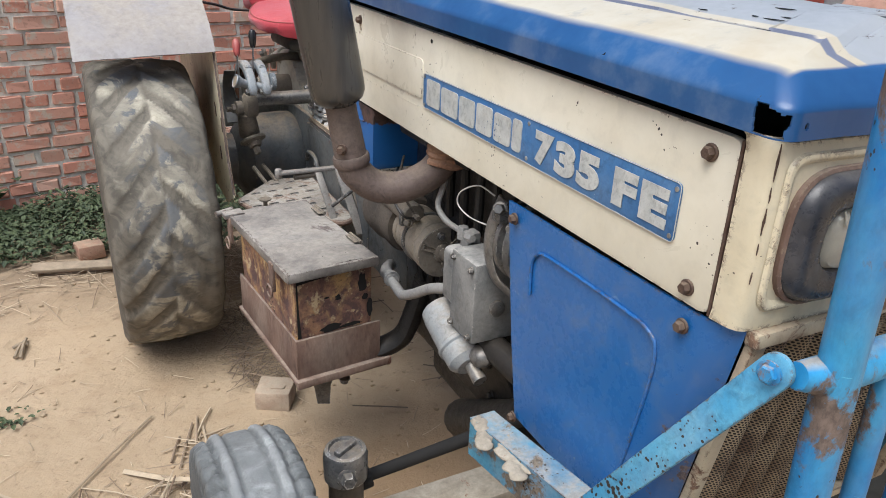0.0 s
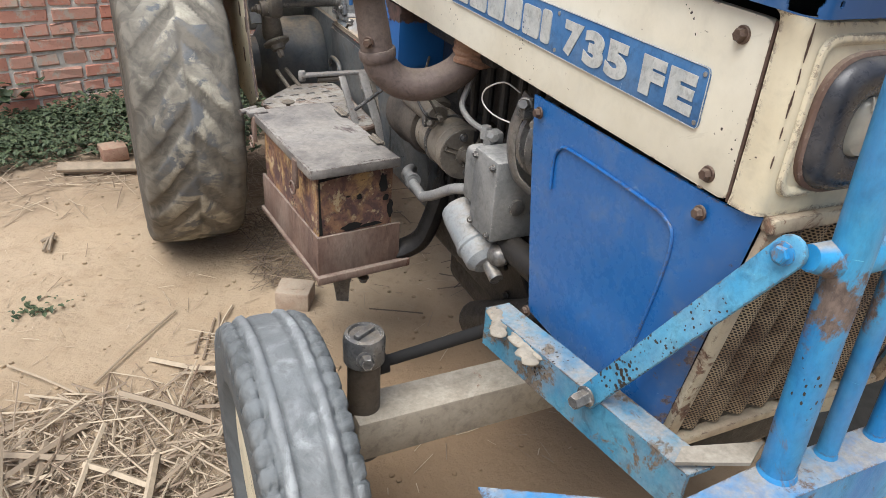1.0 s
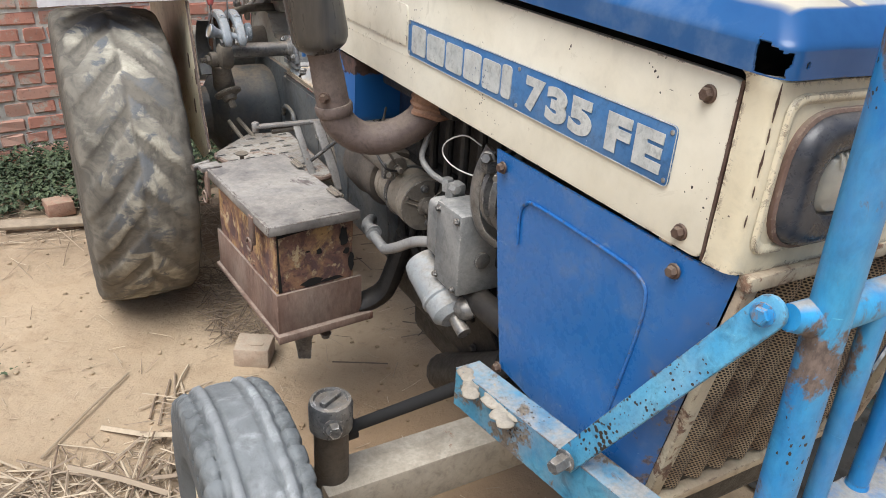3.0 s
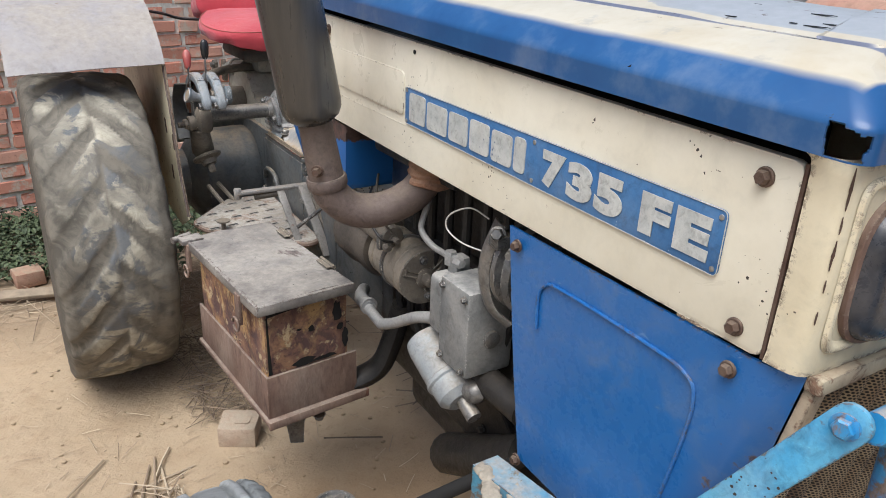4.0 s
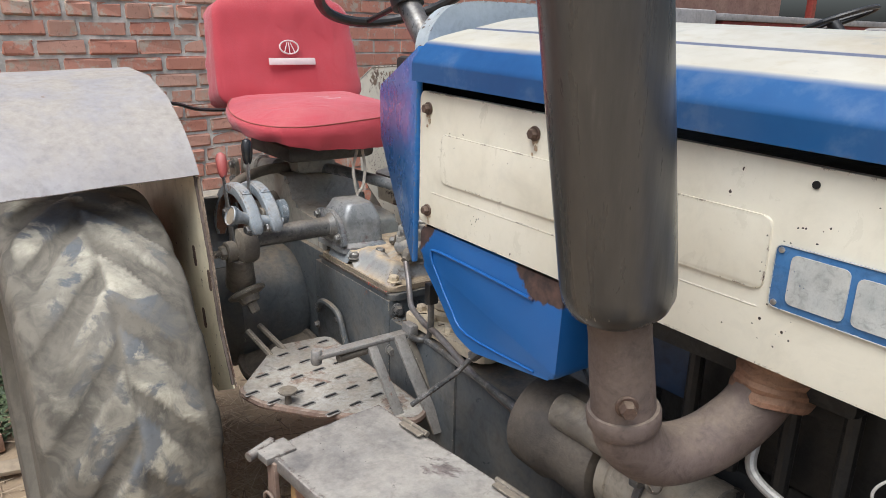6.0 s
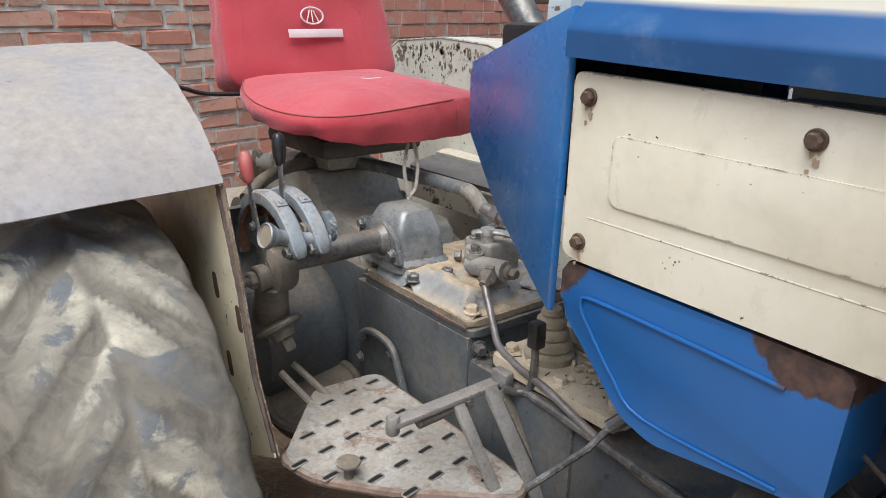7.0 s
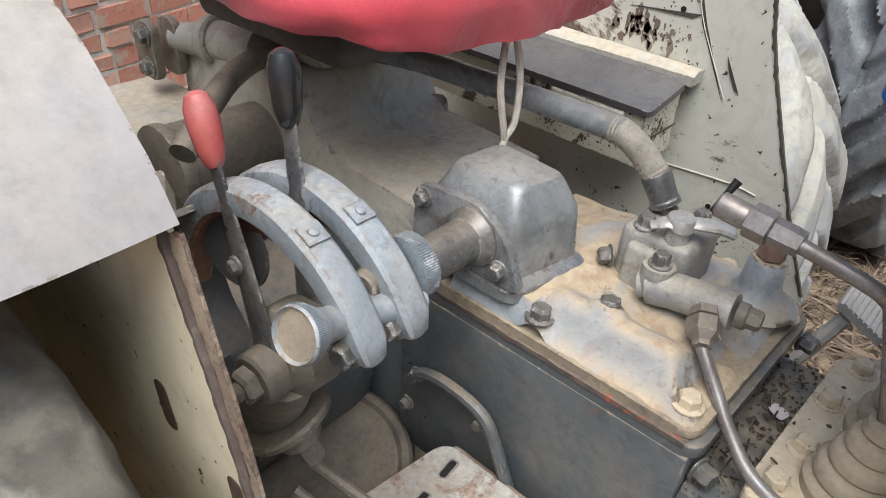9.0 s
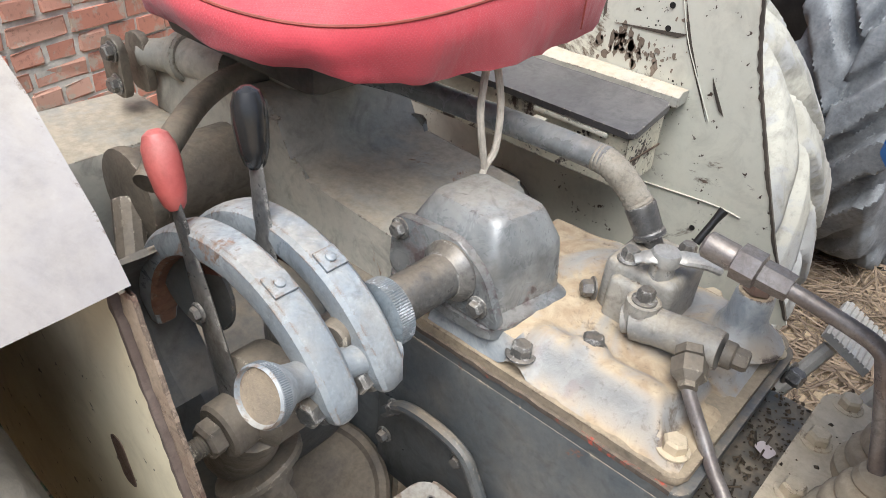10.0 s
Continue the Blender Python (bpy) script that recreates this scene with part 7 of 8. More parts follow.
for k in range(420):
    x, y = 0.155 + 0.30 * rng.random(), 1.80 + 0.055 * rng.random()
    if rng.random() < 0.3:
        x, y = 0.19 + 0.22 * rng.random(), 1.50 + 0.30 * rng.random()
    z0 = 0.840 if y < 1.80 else 0.807 + 0.006 * rng.random()
    r = 0.0010 + 0.0032 * rng.random() ** 2
    if k % 12 == 0:
        a, l = rng.random() * 6.3, 0.012 + 0.02 * rng.random()
        tube(bm, [(x, y, z0 + 0.004), (x + l * math.cos(a), y + 0.5 * l * math.sin(a), z0 + 0.010)], 0.0012, 5)
        continue
    q = [bm.verts.new((x + r * rng.uniform(0.5, 1.4) * math.cos(a), y + r * rng.uniform(0.5, 1.4) * math.sin(a), z0 + r * rng.uniform(-0.4, 0.2))) for a in (0, 1.3, 2.6, 4.0, 5.2)]
    tip = bm.verts.new((x, y, z0 + r * rng.uniform(0.6, 1.2)))
    for i in range(5):
        bm.faces.new((q[i], q[(i + 1) % 5], tip))
    bm.faces.new(list(reversed(q)))
tagged(part("grit", bm, CRUMB), "crumbs of dried mud and leaves on the housing", "debris", kind="stuff")

bm = bm_new()
for k in range(34):
    x, y, r = rng.gauss(0.285, 0.04), rng.gauss(1.645, 0.03), rng.uniform(0.004, 0.010)
    bmesh.ops.create_icosphere(bm, subdivisions=1, radius=r, matrix=Matrix.Translation((x, y, 0.840 + r * 0.5)) @ Matrix.Rotation(rng.random() * 3, 4, "Z") @ Matrix.Diagonal((1.3, rng.uniform(0.6, 1.0), 0.7, 1)))
tagged(part("mud_lumps", bm, BEIGE), "dry lumps of mud on the gearbox top", "debris", kind="stuff")
bm = bm_new()
c = rounded([(0.325, 1.812), (0.345, 1.806), (0.350, 1.826), (0.333, 1.832)], 0.006)
slab(bm, [(x, y, 0.812 + 0.15 * (y - 1.81)) for x, y in c], 0.0006)
tagged(part("dry_leaf", bm, WHITEPRINT), "pale dry scrap of leaf on the grimy gearbox", "leaf")

# differential housing, lift shaft and trumpets
bm = bm_new()
hs = rounded([(2.235, 0.42), (2.235, 0.948), (2.455, 0.962), (2.50, 1.045), (2.80, 1.055), (2.80, 0.42)], 0.02)
prism_x(bm, hs, 0.182, 0.425, 0.016)
box(bm, (-0.17, 2.70, 0.74), (0.19, 2.90, 0.945), 0.02)
dif = part("rear_housing", bm, HOUSING, tractor, "dusty grey-green cast rear axle housing")
bm = bm_new()
box(bm, (0.165, 2.245, 0.42), (0.44, 2.78, 0.875), 0.02)
part("housing_base", bm, GREY, dif, "dark grey lower casting")
bm = bm_new()
lathe(bm, [(0.110, -0.05), (0.120, -0.02), (0.122, 0.0), (0.116, 0.006), (0.106, 0.006), (0.100, 0.001), (0.03, 0.004)], aim((0.045, 2.29, 0.565), (-0.25, -0.25, 0.93)), 40)
part("brake_housing", bm, GRIME, dif, "brown dusty round brake housing")
bm = bm_new()
for s in (1, -1):
    fx = (lambda x: x) if s > 0 else (lambda x: 2 * XC - x)
    lathe(bm, [(0.17, 0), (0.185, 0.02), (0.187, 0.05), (0.180, 0.215), (0.155, 0.242), (0.11, 0.27), (0.10, 0.36)], aim((fx(0.17), 2.50, 0.655), (fx(-1) - fx(0), 0, 0)), 44)
part_each("axle_trumpet", bm, GREY, dif)
bm = bm_new()
tube(bm, [(0.03, 2.60, 0.925), (0.20, 2.60, 0.925)], 0.058, 22)
lathe(bm, [(0.062, 0), (0.066, 0.008), (0.066, 0.022), (0.03, 0.028)], aim((0.04, 2.60, 0.925), (-1, 0, 0)), 24)
tube(bm, [(0.015, 2.60, 0.92), (-0.02, 2.54, 0.86), (-0.06, 2.47, 0.76)], 0.02, 10)
part("lift_shaft", bm, MIDBROWN, dif)
bm = bm_new()
tube(bm, [(0.175, 2.80, 1.03), (0.20, 2.72, 1.042), (0.214, 2.62, 1.05)], [0.022, 0.03, 0.034], 16)
lathe(bm, [(0.036, 0), (0.038, 0.004), (0.038, 0.016), (0.034, 0.020)], aim((0.196, 2.735, 1.041), (0.2, -0.9, 0.1)), 20)
tl = part("top_link", bm, HOUSING, dif)
for x in (0.122, 0.160):
    bm = bm_new()
    prism_x(bm, rounded([(2.775, 0.975), (2.83, 0.975), (2.835, 1.05), (2.81, 1.068), (2.778, 1.06)], 0.014), x, x + 0.014, 0.003)
    part("clevis_plate", bm, MIDBROWN, tl)
for z in (0.995, 1.045):
    part("bolt", bolt(bm_new(), (0.121, 2.795, z), (-1, 0, 0), 0.012, 0.014), STEEL, tl)
bm = bm_new()
box(bm, (0.22, 2.50, 1.045), (0.36, 2.62, 1.10), 0.02)
part("seat_bracket", bm, HOUSING, dif)
# low parts behind the step
bm = bm_new()
tube(bm, [(-0.08, 2.20, 0.70), (-0.02, 2.05, 0.60)], 0.008, 8)
tube(bm, [(-0.04, 2.22, 0.70), (0.03, 2.06, 0.60)], 0.008, 8)
lathe(bm, [(0.030, 0), (0.050, 0.006), (0.052, 0.010), (0.050, 0.016), (0.030, 0.024), (0.024, 0.04)], aim((-0.075, 2.215, 0.815), (0.2, -0.5, -0.8)), 26)
bolt(bm, (-0.067, 2.195, 0.782), (0.2, -0.5, -0.8), 0.014, 0.03, False)
part("brake_linkage", bm, MIDBROWN, dif)

# foot step with slotted holes
sp = rounded([(-0.185, 1.98), (-0.165, 1.90), (-0.08, 1.79), (0.09, 1.635), (0.135, 1.66), (0.135, 2.135), (0.12, 2.15), (-0.02, 2.165)], 0.02)
bm = bm_new()
slab(bm, [(x, y, 0.648) for x, y in sp], 0.005)
step = part("foot_step", bm, worn("worn_step_plate", (0.30, 0.28, 0.255), (0.50, 0.48, 0.44), 0.42, 0.15, dust=0.45, rust=0.56, rustc=(0.17, 0.125, 0.098), scale=8, rust_scale=9, bumps=0.3, grime=0.7, edge=0.8), tractor, "worn perforated steel foot step")
bm = bm_new()
tube(bm, [(x, y, 0.642) for x, y in sp[:28]], 0.010, 8)
part("step_lip", bm, TRAYRUST, step)
holes = []
for x0, y0, n in ((0.101, 2.115, 3), (0.070, 2.039, 4), (0.078, 1.976, 5), (0.044, 1.902, 4), (0.104, 1.846, 4), (0.071, 1.771, 3), (0.080, 1.701, 1)):
    holes += [(x0 - 0.0625 * k, y0 - 0.0082 * k) for k in range(n)]
slot_me = None
for x, y in holes:
    if slot_me is None:
        bm = bm_new()
        c = rounded([(-0.0052, -0.0165), (0.0052, -0.0165), (0.0052, 0.0165), (-0.0052, 0.0165)], 0.005, 3)
        shell(bm, [[(a * 1.5, b * 1.16, 0.0) for a, b in c], [(a * 1.22, b * 1.07, 0.0022) for a, b in c], [(a, b, 0.0022) for a, b in c], [(a * 0.96, b * 0.98, 0.0004) for a, b in c]], close=True)
        bm.faces.new(list(bm.verts)[-len(c):])
        ob = part("slot", bm, PEDAL, step)
        ob.data.materials.append(SLOT)
        ob.data.polygons[len(ob.data.polygons) - 1].material_index = 1
        slot_me = ob.data
    else:
        ob = new("slot", slot_me)
        ob.parent = step
        ob.matrix_parent_inverse = parent_world(step).inverted()
    ob.matrix_basis = pose(x, y, 0.6532, 0, 0, -82)
# clutch pedal
bm = bm_new()
box(bm, (-0.095, 1.740, 0.800), (0.155, 1.768, 0.811), 0.003)
box(bm, (0.135, 1.725, 0.803), (0.158, 1.765, 0.832), 0.004)
cp = part("clutch_pedal", bm, PEDAL, tractor, "bare steel clutch pedal with a cross bar")
bm = bm_new()
lathe(bm, [(0.010, 0), (0.012, 0.003), (0.012, 0.030), (0.010, 0.033)], Matrix.Translation((-0.092, 1.753, 0.788)), 16)
part("end_pin", bm, PEDAL, cp)
bm = bm_new()
lathe(bm, [(0.008, 0), (0.0105, 0.002), (0.0105, 0.073), (0.008, 0.075)], aim((-0.04, 1.755, 0.786), (1, -0.04, 0.06)), 16)
part("pivot_sleeve", bm, MIDBROWN, cp)
for a, b_, wd, mt in (((0.030, 1.742, 0.803), (0.066, 1.645, 0.61), 0.024, PEDAL), ((0.100, 1.742, 0.812), (0.136, 1.622, 0.60), 0.030, PEDAL), ((0.132, 1.735, 0.800), (0.158, 1.655, 0.665), 0.017, MIDBROWN)):
    bm = bm_new()
    slab(bm, [a, (a[0] + wd, a[1], a[2]), (b_[0] + wd, b_[1], b_[2]), b_], 0.009, 0.002)
    part("pedal_arm", bm, mt, cp)
bm = bm_new()
lathe(bm, [(0.009, 0), (0.008, 0.004), (0.007, 0.026), (0.020, 0.029), (0.023, 0.032), (0.022, 0.035), (0.012, 0.037)], Matrix.Translation((-0.119, 1.855, 0.652)), 18)
part("foot_button", bm, MIDBROWN, step, "round steel foot button on a short stem")

# seat


def cushion(cx, cy, cz, hx, hy, hz, tilt=0.0, taper=0.0, seed=0, top_round=0.35):
    bm = bm_new()
    bmesh.ops.create_cube(bm, size=2.0)
    bmesh.ops.subdivide_edges(bm, edges=bm.edges[:], cuts=15, use_grid_fill=True)
    m = Matrix.Translation((cx, cy, cz)) @ Matrix.Rotation(tilt, 4, "X")
    for v in bm.verts:
        p = v.co.copy()
        r = 0.34
        q = Vector([max(-1 + r, min(1 - r, c)) for c in p])
        d = p - q
        if d.length > 1e-6:
            p = q + d.normalized() * min(d.length, r)
        k = 1 + taper * p.y
        sag = 1 - top_round * 0.5 * (p.x ** 2 * 0.5 + p.y ** 2 * 0.3)
        n = 0.020 * noise.noise((p.x * 2.2 + seed, p.y * 2.2, p.z * 2.0))
        if p.z < -0.4:
            n += 0.06 * noise.noise((p.x * 5 + seed, p.y * 5, 7.0))
        v.co = m @ Vector((p.x * hx * k + n * 0.15, p.y * hy, p.z * hz * (sag if p.z > 0 else 1) + n * 0.35))
    return bm


seat = new("seat")
seat.parent = tractor
seat.matrix_parent_inverse = tractor.matrix_basis.inverted()
seat["label"] = "driver's seat under a red cloth cover"
SEAT_RIM = [(0.10, 2.68, 1.285), (0.05, 2.60, 1.270), (0.013, 2.50, 1.260), (-0.002, 2.40, 1.249), (0.012, 2.31, 1.240), (0.060, 2.242, 1.236), (0.15, 2.208, 1.238), (0.30, 2.194, 1.250),
            (0.42, 2.192, 1.261), (0.468, 2.215, 1.266), (0.472, 2.34, 1.274), (0.470, 2.50, 1.282), (0.450, 2.66, 1.290), (0.28, 2.70, 1.290)]
SEAT_HEM = [1.225, 1.220, 1.214, 1.207, 1.200, 1.190, 1.174, 1.170, 1.172, 1.175, 1.185, 1.20, 1.215, 1.225]


def seat_cover():
    """A cloth cover: a domed top within its rim, and a loose skirt down to a wavy hem."""
    bm = bm_new()
    ring = spline(SEAT_RIM + SEAT_RIM[:1], 8)[:-1]
    hem = [p.z for p in spline([(0, 0, z) for z in SEAT_HEM + SEAT_HEM[:1]], 8)][:-1]
    mid = Vector((0.25, 2.44, 1.288))
    rows = [[mid.copy() for _ in ring]]
    for t in (0.12, 0.26, 0.42, 0.58, 0.72, 0.84, 0.93, 0.98, 1.0):
        row = []
        for p in ring:
            q = mid.lerp(p, t)
            q.z = p.z + (mid.z - p.z) * (1 - t ** 2.6) + 0.004 * noise.noise((q.x * 14, q.y * 14, 2)) * (1 - t)
            row.append(q)
        rows.append(row)
    for k, t in enumerate((0.06, 0.16, 0.3, 0.46, 0.62, 0.78, 0.9, 1.0)):
        row = []
        for i, (p, h) in enumerate(zip(ring, hem)):
            out = Vector((p.x - mid.x, p.y - mid.y, 0)).normalized()
            pleat = 0.010 * noise.noise((p.x * 22, p.y * 22, t * 1.5)) * t + 0.004 * noise.noise((p.x * 60, p.y * 60, t * 6)) * t
            row.append(Vector((p.x, p.y, p.z + (h - p.z) * t + 0.004 * t * noise.noise((p.x * 30, p.y * 30, 9)))) + out * (0.010 * math.sin(min(1.0, t * 2.2) * 1.57) - 0.016 * t * t + pleat))
        rows.append(row)
    rows.append([p + (Vector((mid.x, mid.y, p.z)) - p) * 0.06 + Vector((0, 0, 0.006)) for p in rows[-1]])
    shell(bm, rows, close=True)
    bmesh.ops.remove_doubles(bm, verts=bm.verts[:], dist=0.0003)
    return bm, ring


bm, rim_ring = seat_cover()
cush = part("seat_cushion", bm, CLOTH, seat, "red ribbed cloth seat cover, dusty", 60)
part("backrest", cushion(0.290, 2.725, 1.405, 0.245, 0.175, 0.058, radians(76), -0.05, 9, 0.1), CLOTH, seat, "red cloth backrest cover with white marks", 60)
bm = bm_new()
tube(bm, [p + Vector((0, 0, 0.0012)) for p in rim_ring[:62]], 0.0016, 6)
tube(bm, [rim_ring[61] + Vector((0.0, -0.011, -0.02 - 0.011 * k)) for k in range(5)], 0.0010, 6)
part_each("piping", bm, REDTIN, seat, "dark red seam piping")
bm = bm_new()
box(bm, (0.12, 2.34, 1.115), (0.41, 2.64, 1.165), 0.02)
tube(bm, [(0.27, 2.58, 1.05), (0.27, 2.54, 1.14)], 0.04, 16)
part("seat_pan", bm, SEATPAN, seat, "dusty dark seat pan")
bm = bm_new()
BACKM = Matrix.Translation((0.285, 2.656, 1.40)) @ Matrix.Rotation(radians(-14), 4, "X")
tube(bm, [BACKM @ Vector((-0.005 + 0.032 * math.cos(a), -0.004, 0.030 + 0.021 * math.sin(a))) for a in [k * math.pi / 16 for k in range(33)]], 0.0026, 6)
for dx in (-0.010, 0.0, 0.010):
    tube(bm, [BACKM @ Vector((-0.005 + dx * 1.8, -0.004, 0.013)), BACKM @ Vector((-0.005 + dx * 0.5, -0.004, 0.045))], 0.0018, 6)
box(bm, (-0.080, -0.006, -0.026), (0.080, -0.003, -0.004), 0.0012, BACKM)
part_each("printed_mark", bm, WHITEPRINT, seat, "white printed oval above a plain bar")
bm = bm_new()
tube(bm, [(0.288 + 0.034 * math.cos(a), 2.478 + 0.020 * math.sin(a), 1.2865) for a in [k * math.pi / 12 for k in range(25)]], 0.0020, 6)
tube(bm, spline([(0.235, 2.455, 1.2855), (0.285, 2.438, 1.2865), (0.345, 2.442, 1.2870)], 6), 0.006, 8, flat=0.25)
part_each("printed_mark", bm, WHITEPRINT, seat, "faded white printed mark")
bm = bm_new()
tube(bm, spline([(0.285, 2.235, 1.16), (0.265, 2.222, 1.11), (0.266, 2.212, 1.06), (0.272, 2.212, 1.040)], 6), 0.0045, 8)
tube(bm, spline([(0.302, 2.235, 1.16), (0.303, 2.222, 1.11), (0.290, 2.212, 1.06), (0.273, 2.212, 1.040), (0.268, 2.212, 1.02)], 6), 0.0045, 8)
part("tie_rope", bm, ROPE, seat, "knotted pale rope tie")
bm = bm_new()
tube(bm, spline([(-0.198, 2.55, 1.29), (-0.10, 2.61, 1.27), (-0.03, 2.63, 1.25), (0.09, 2.66, 1.24)], 6), 0.011, 8, flat=0.5)
part("strap", bm, BLACK, tractor, "black strap from fender to seat")
# tool box on the far fender
bm = bm_new()
rows = []
for k in range(20):
    y = 2.186 + 0.475 * k / 19
    n_ = 0.003 * noise.noise((y * 20, 0, 0))
    rows.append([(0.612 + n_, y, 0.893), (0.607 + n_, y, 0.935), (0.604 + n_, y, 0.982), (0.612, y, 0.987), (0.716, y, 1.008), (0.722, y, 0.893)])
shell(bm, rows, close=True)
bm.faces.new(list(bm.verts)[:6])
bm.faces.new(list(bm.verts)[-6:])
tb = part("tool_box", bm, CHIPPEDBOX, tractor, "cream tool box with a black lid")
bm = bm_new()
box(bm, (0.606, 2.184, 0.938), (0.724, 2.1865, 0.941), 0.0)
part("fold_line", bm, RUSTBOLT, tb)
bm = bm_new()
c = rounded([(0.598, 2.176), (0.714, 2.176), (0.700, 2.665), (0.598, 2.665)], 0.012)
slab(bm, [(x, y, 0.985 + 0.20 * max(0, x - 0.60)) for x, y in c], 0.012, 0.003)
part("lid", bm, worn("black_lid", (0.075, 0.072, 0.074), (0.125, 0.118, 0.116), 0.4, dust=0.25, scale=7, rust=0.1, edge=0.7, edgec=(0.2, 0.18, 0.15), film=0.1, dustc=(0.22, 0.21, 0.20)), tb)
bm = bm_new()
rows = []
for k in range(16):
    y = 2.172 + 0.49 * k / 15
    n_ = 0.003 * noise.noise((y * 14, 5, 0))
    rows.append([(0.722 - 0.02 * (k / 15), y, 1.008 + n_), (0.722 - 0.02 * (k / 15), y, 1.024 + n_), (0.735, y, 1.032 + n_), (0.757, y, 1.030 + n_), (0.757, y, 1.010)])
shell(bm, rows, close=True)
bm.faces.new(list(bm.verts)[:5])
bm.faces.new(list(bm.verts)[-5:])
# Darker material than the wall sheet, putting the ledge's shade into its colour.
part("back_ledge", bm, HOUSING, tb, "dusty folded ledge behind the lid, its shade in the colour")
bm = bm_new()
box(bm, (0.585, 2.33, 0.966), (0.600, 2.352, 0.969), 0.001)
box(bm, (0.597, 2.22, 0.974), (0.604, 2.36, 0.983), 0.002)
part("hasp", bm, SAGE, tb)
# steering wheel
SWC, SWN = Vector((0.285, 2.0, 1.60)), Vector((0, 0.45, 0.9)).normalized()
swm = aim(SWC, SWN)
bm = bm_new()
tube(bm, [swm @ Vector((0.205 * math.cos(a), 0.205 * math.sin(a), 0)) for a in [k * math.pi / 24 for k in range(49)]], 0.013, 10)
for k in range(3):
    a = k * 2 * math.pi / 3 + 0.5
    tube(bm, [swm @ Vector((0.2 * math.cos(a), 0.2 * math.sin(a), 0)), swm @ Vector((0.03 * math.cos(a), 0.03 * math.sin(a), -0.04))], 0.007, 8)
lathe(bm, [(0.04, -0.06), (0.04, -0.02), (0.02, -0.01)], swm, 20)
sw = part("steering_wheel", bm, BLACK, tractor, "thin black steering wheel")
bm = bm_new()
tube(bm, [swm @ Vector((0, 0, -0.05)), Vector((0.285, 1.74, 1.30)), Vector((0.285, 1.66, 1.15))], 0.028, 16)
part("steering_column", bm, STEEL, sw)
bm = bm_new()
c = rounded([(0.055, 1.40), (0.062, 1.485), (0.113, 1.534), (0.175, 1.543), (0.433, 1.544), (0.506, 1.482), (0.510, 1.40)], 0.03, 6)
slab(bm, [(x, 1.600 + 0.10 * (z - 1.40), z) for x, z in c], -0.04, 0.008)
cowl = part("instrument_cowl", bm, COWLGREY, tractor, "pale blue-grey dusty instrument cowl behind the bonnet")
bm = bm_new()
lathe(bm, [(0.006, 0), (0.006, 0.001)], aim((0.462, 1.6085, 1.502), (0, -1, 0)), 12)
part("bolt_hole", bm, SLOT, cowl)
bm = bm_new()
lathe(bm, [(0.020, -0.02), (0.020, 0.006), (0.027, 0.007), (0.028, 0.012), (0.028, 0.026), (0.026, 0.030), (0.008, 0.031)], Matrix.Translation((0.437, 1.382, 1.487)), 28)
part("filler_cap", bm, MIDBROWN, tractor, "dusty brown filler cap on the bonnet")
bm = bm_new()
STACK = aim((0.645, 0.882, 1.10), (0.02, 0.0, 1))
lathe(bm, [(0.028, 0), (0.030, 0.05), (0.037, 0.08), (0.0385, 0.10), (0.0385, 0.78), (0.034, 0.80)], STACK, 30)
part("intake_stack", bm, MUFF, tractor, "grey upright intake stack beside the bonnet")
bm = bm_new()
tube(bm, spline([(0.645, 0.882, 1.12), (0.642, 0.88, 1.06), (0.60, 0.875, 1.03), (0.50, 0.87, 1.03), (0.42, 0.87, 1.06)], 6), 0.030, 16)
part("intake_elbow", bm, BLACK, tractor, "black rubber intake elbow")
# far-side pedals
for y in (1.715, 1.80):
    m_ = Matrix.Translation((0.635, y, 0.815)) @ Matrix.Rotation(radians(25), 4, "X")
    bm = bm_new()
    prof = []
    for k in range(8):
        u = -0.035 + 0.00875 * k
        prof += [(u, 0.005), (u + 0.0007, 0.008), (u + 0.0062, 0.008), (u + 0.0069, 0.005)]
    prof += [(0.037, 0.004), (0.037, -0.006), (-0.037, -0.006)]
    rows = [[m_ @ Vector((x, u, w)) for u, w in prof] for x in (-0.05, 0.05)]
    shell(bm, rows, close=True)
    bm.faces.new(list(bm.verts)[:len(prof)])
    bm.faces.new(list(bm.verts)[len(prof):])
    tube(bm, [(0.60, y + 0.02, 0.805), (0.52, y + 0.1, 0.60)], 0.011, 8)
    part("brake_pedal", bm, RIBBED, tractor, "ribbed steel brake pedal")

# ---- yard: bricks, weeds, straw, other machines ----


def loose_brick(at, turn):
    bm = bm_new()
    m = Matrix.Translation(at) @ Matrix.Rotation(radians(turn), 4, "Z")
    box(bm, (-0.062, -0.055, 0.0), (0.062, 0.055, 0.075), 0.007, m)
    for v in bm.verts:
        v.co += Vector((noise.noise(v.co * 30), noise.noise(v.co * 30 + Vector((5, 0, 0))), noise.noise(v.co * 30 + Vector((0, 5, 0))))) * 0.004
    return bm


bm = loose_brick((-0.180, 1.615, 0.0), -28)
frog = rounded([(-0.205, 1.60), (-0.16, 1.575), (-0.145, 1.60), (-0.19, 1.63)], 0.01)
slab(bm, [(x, y, 0.0755) for x, y in frog], 0.003)
tagged(part("brick", bm, PALEBRICK), "pale dusty broken brick lying on the sand", "brick")
tagged(part("brick", loose_brick((-0.72, 3.22, 0.0), 12), OLDBRICK), "dusty broken brick among weeds", "brick")

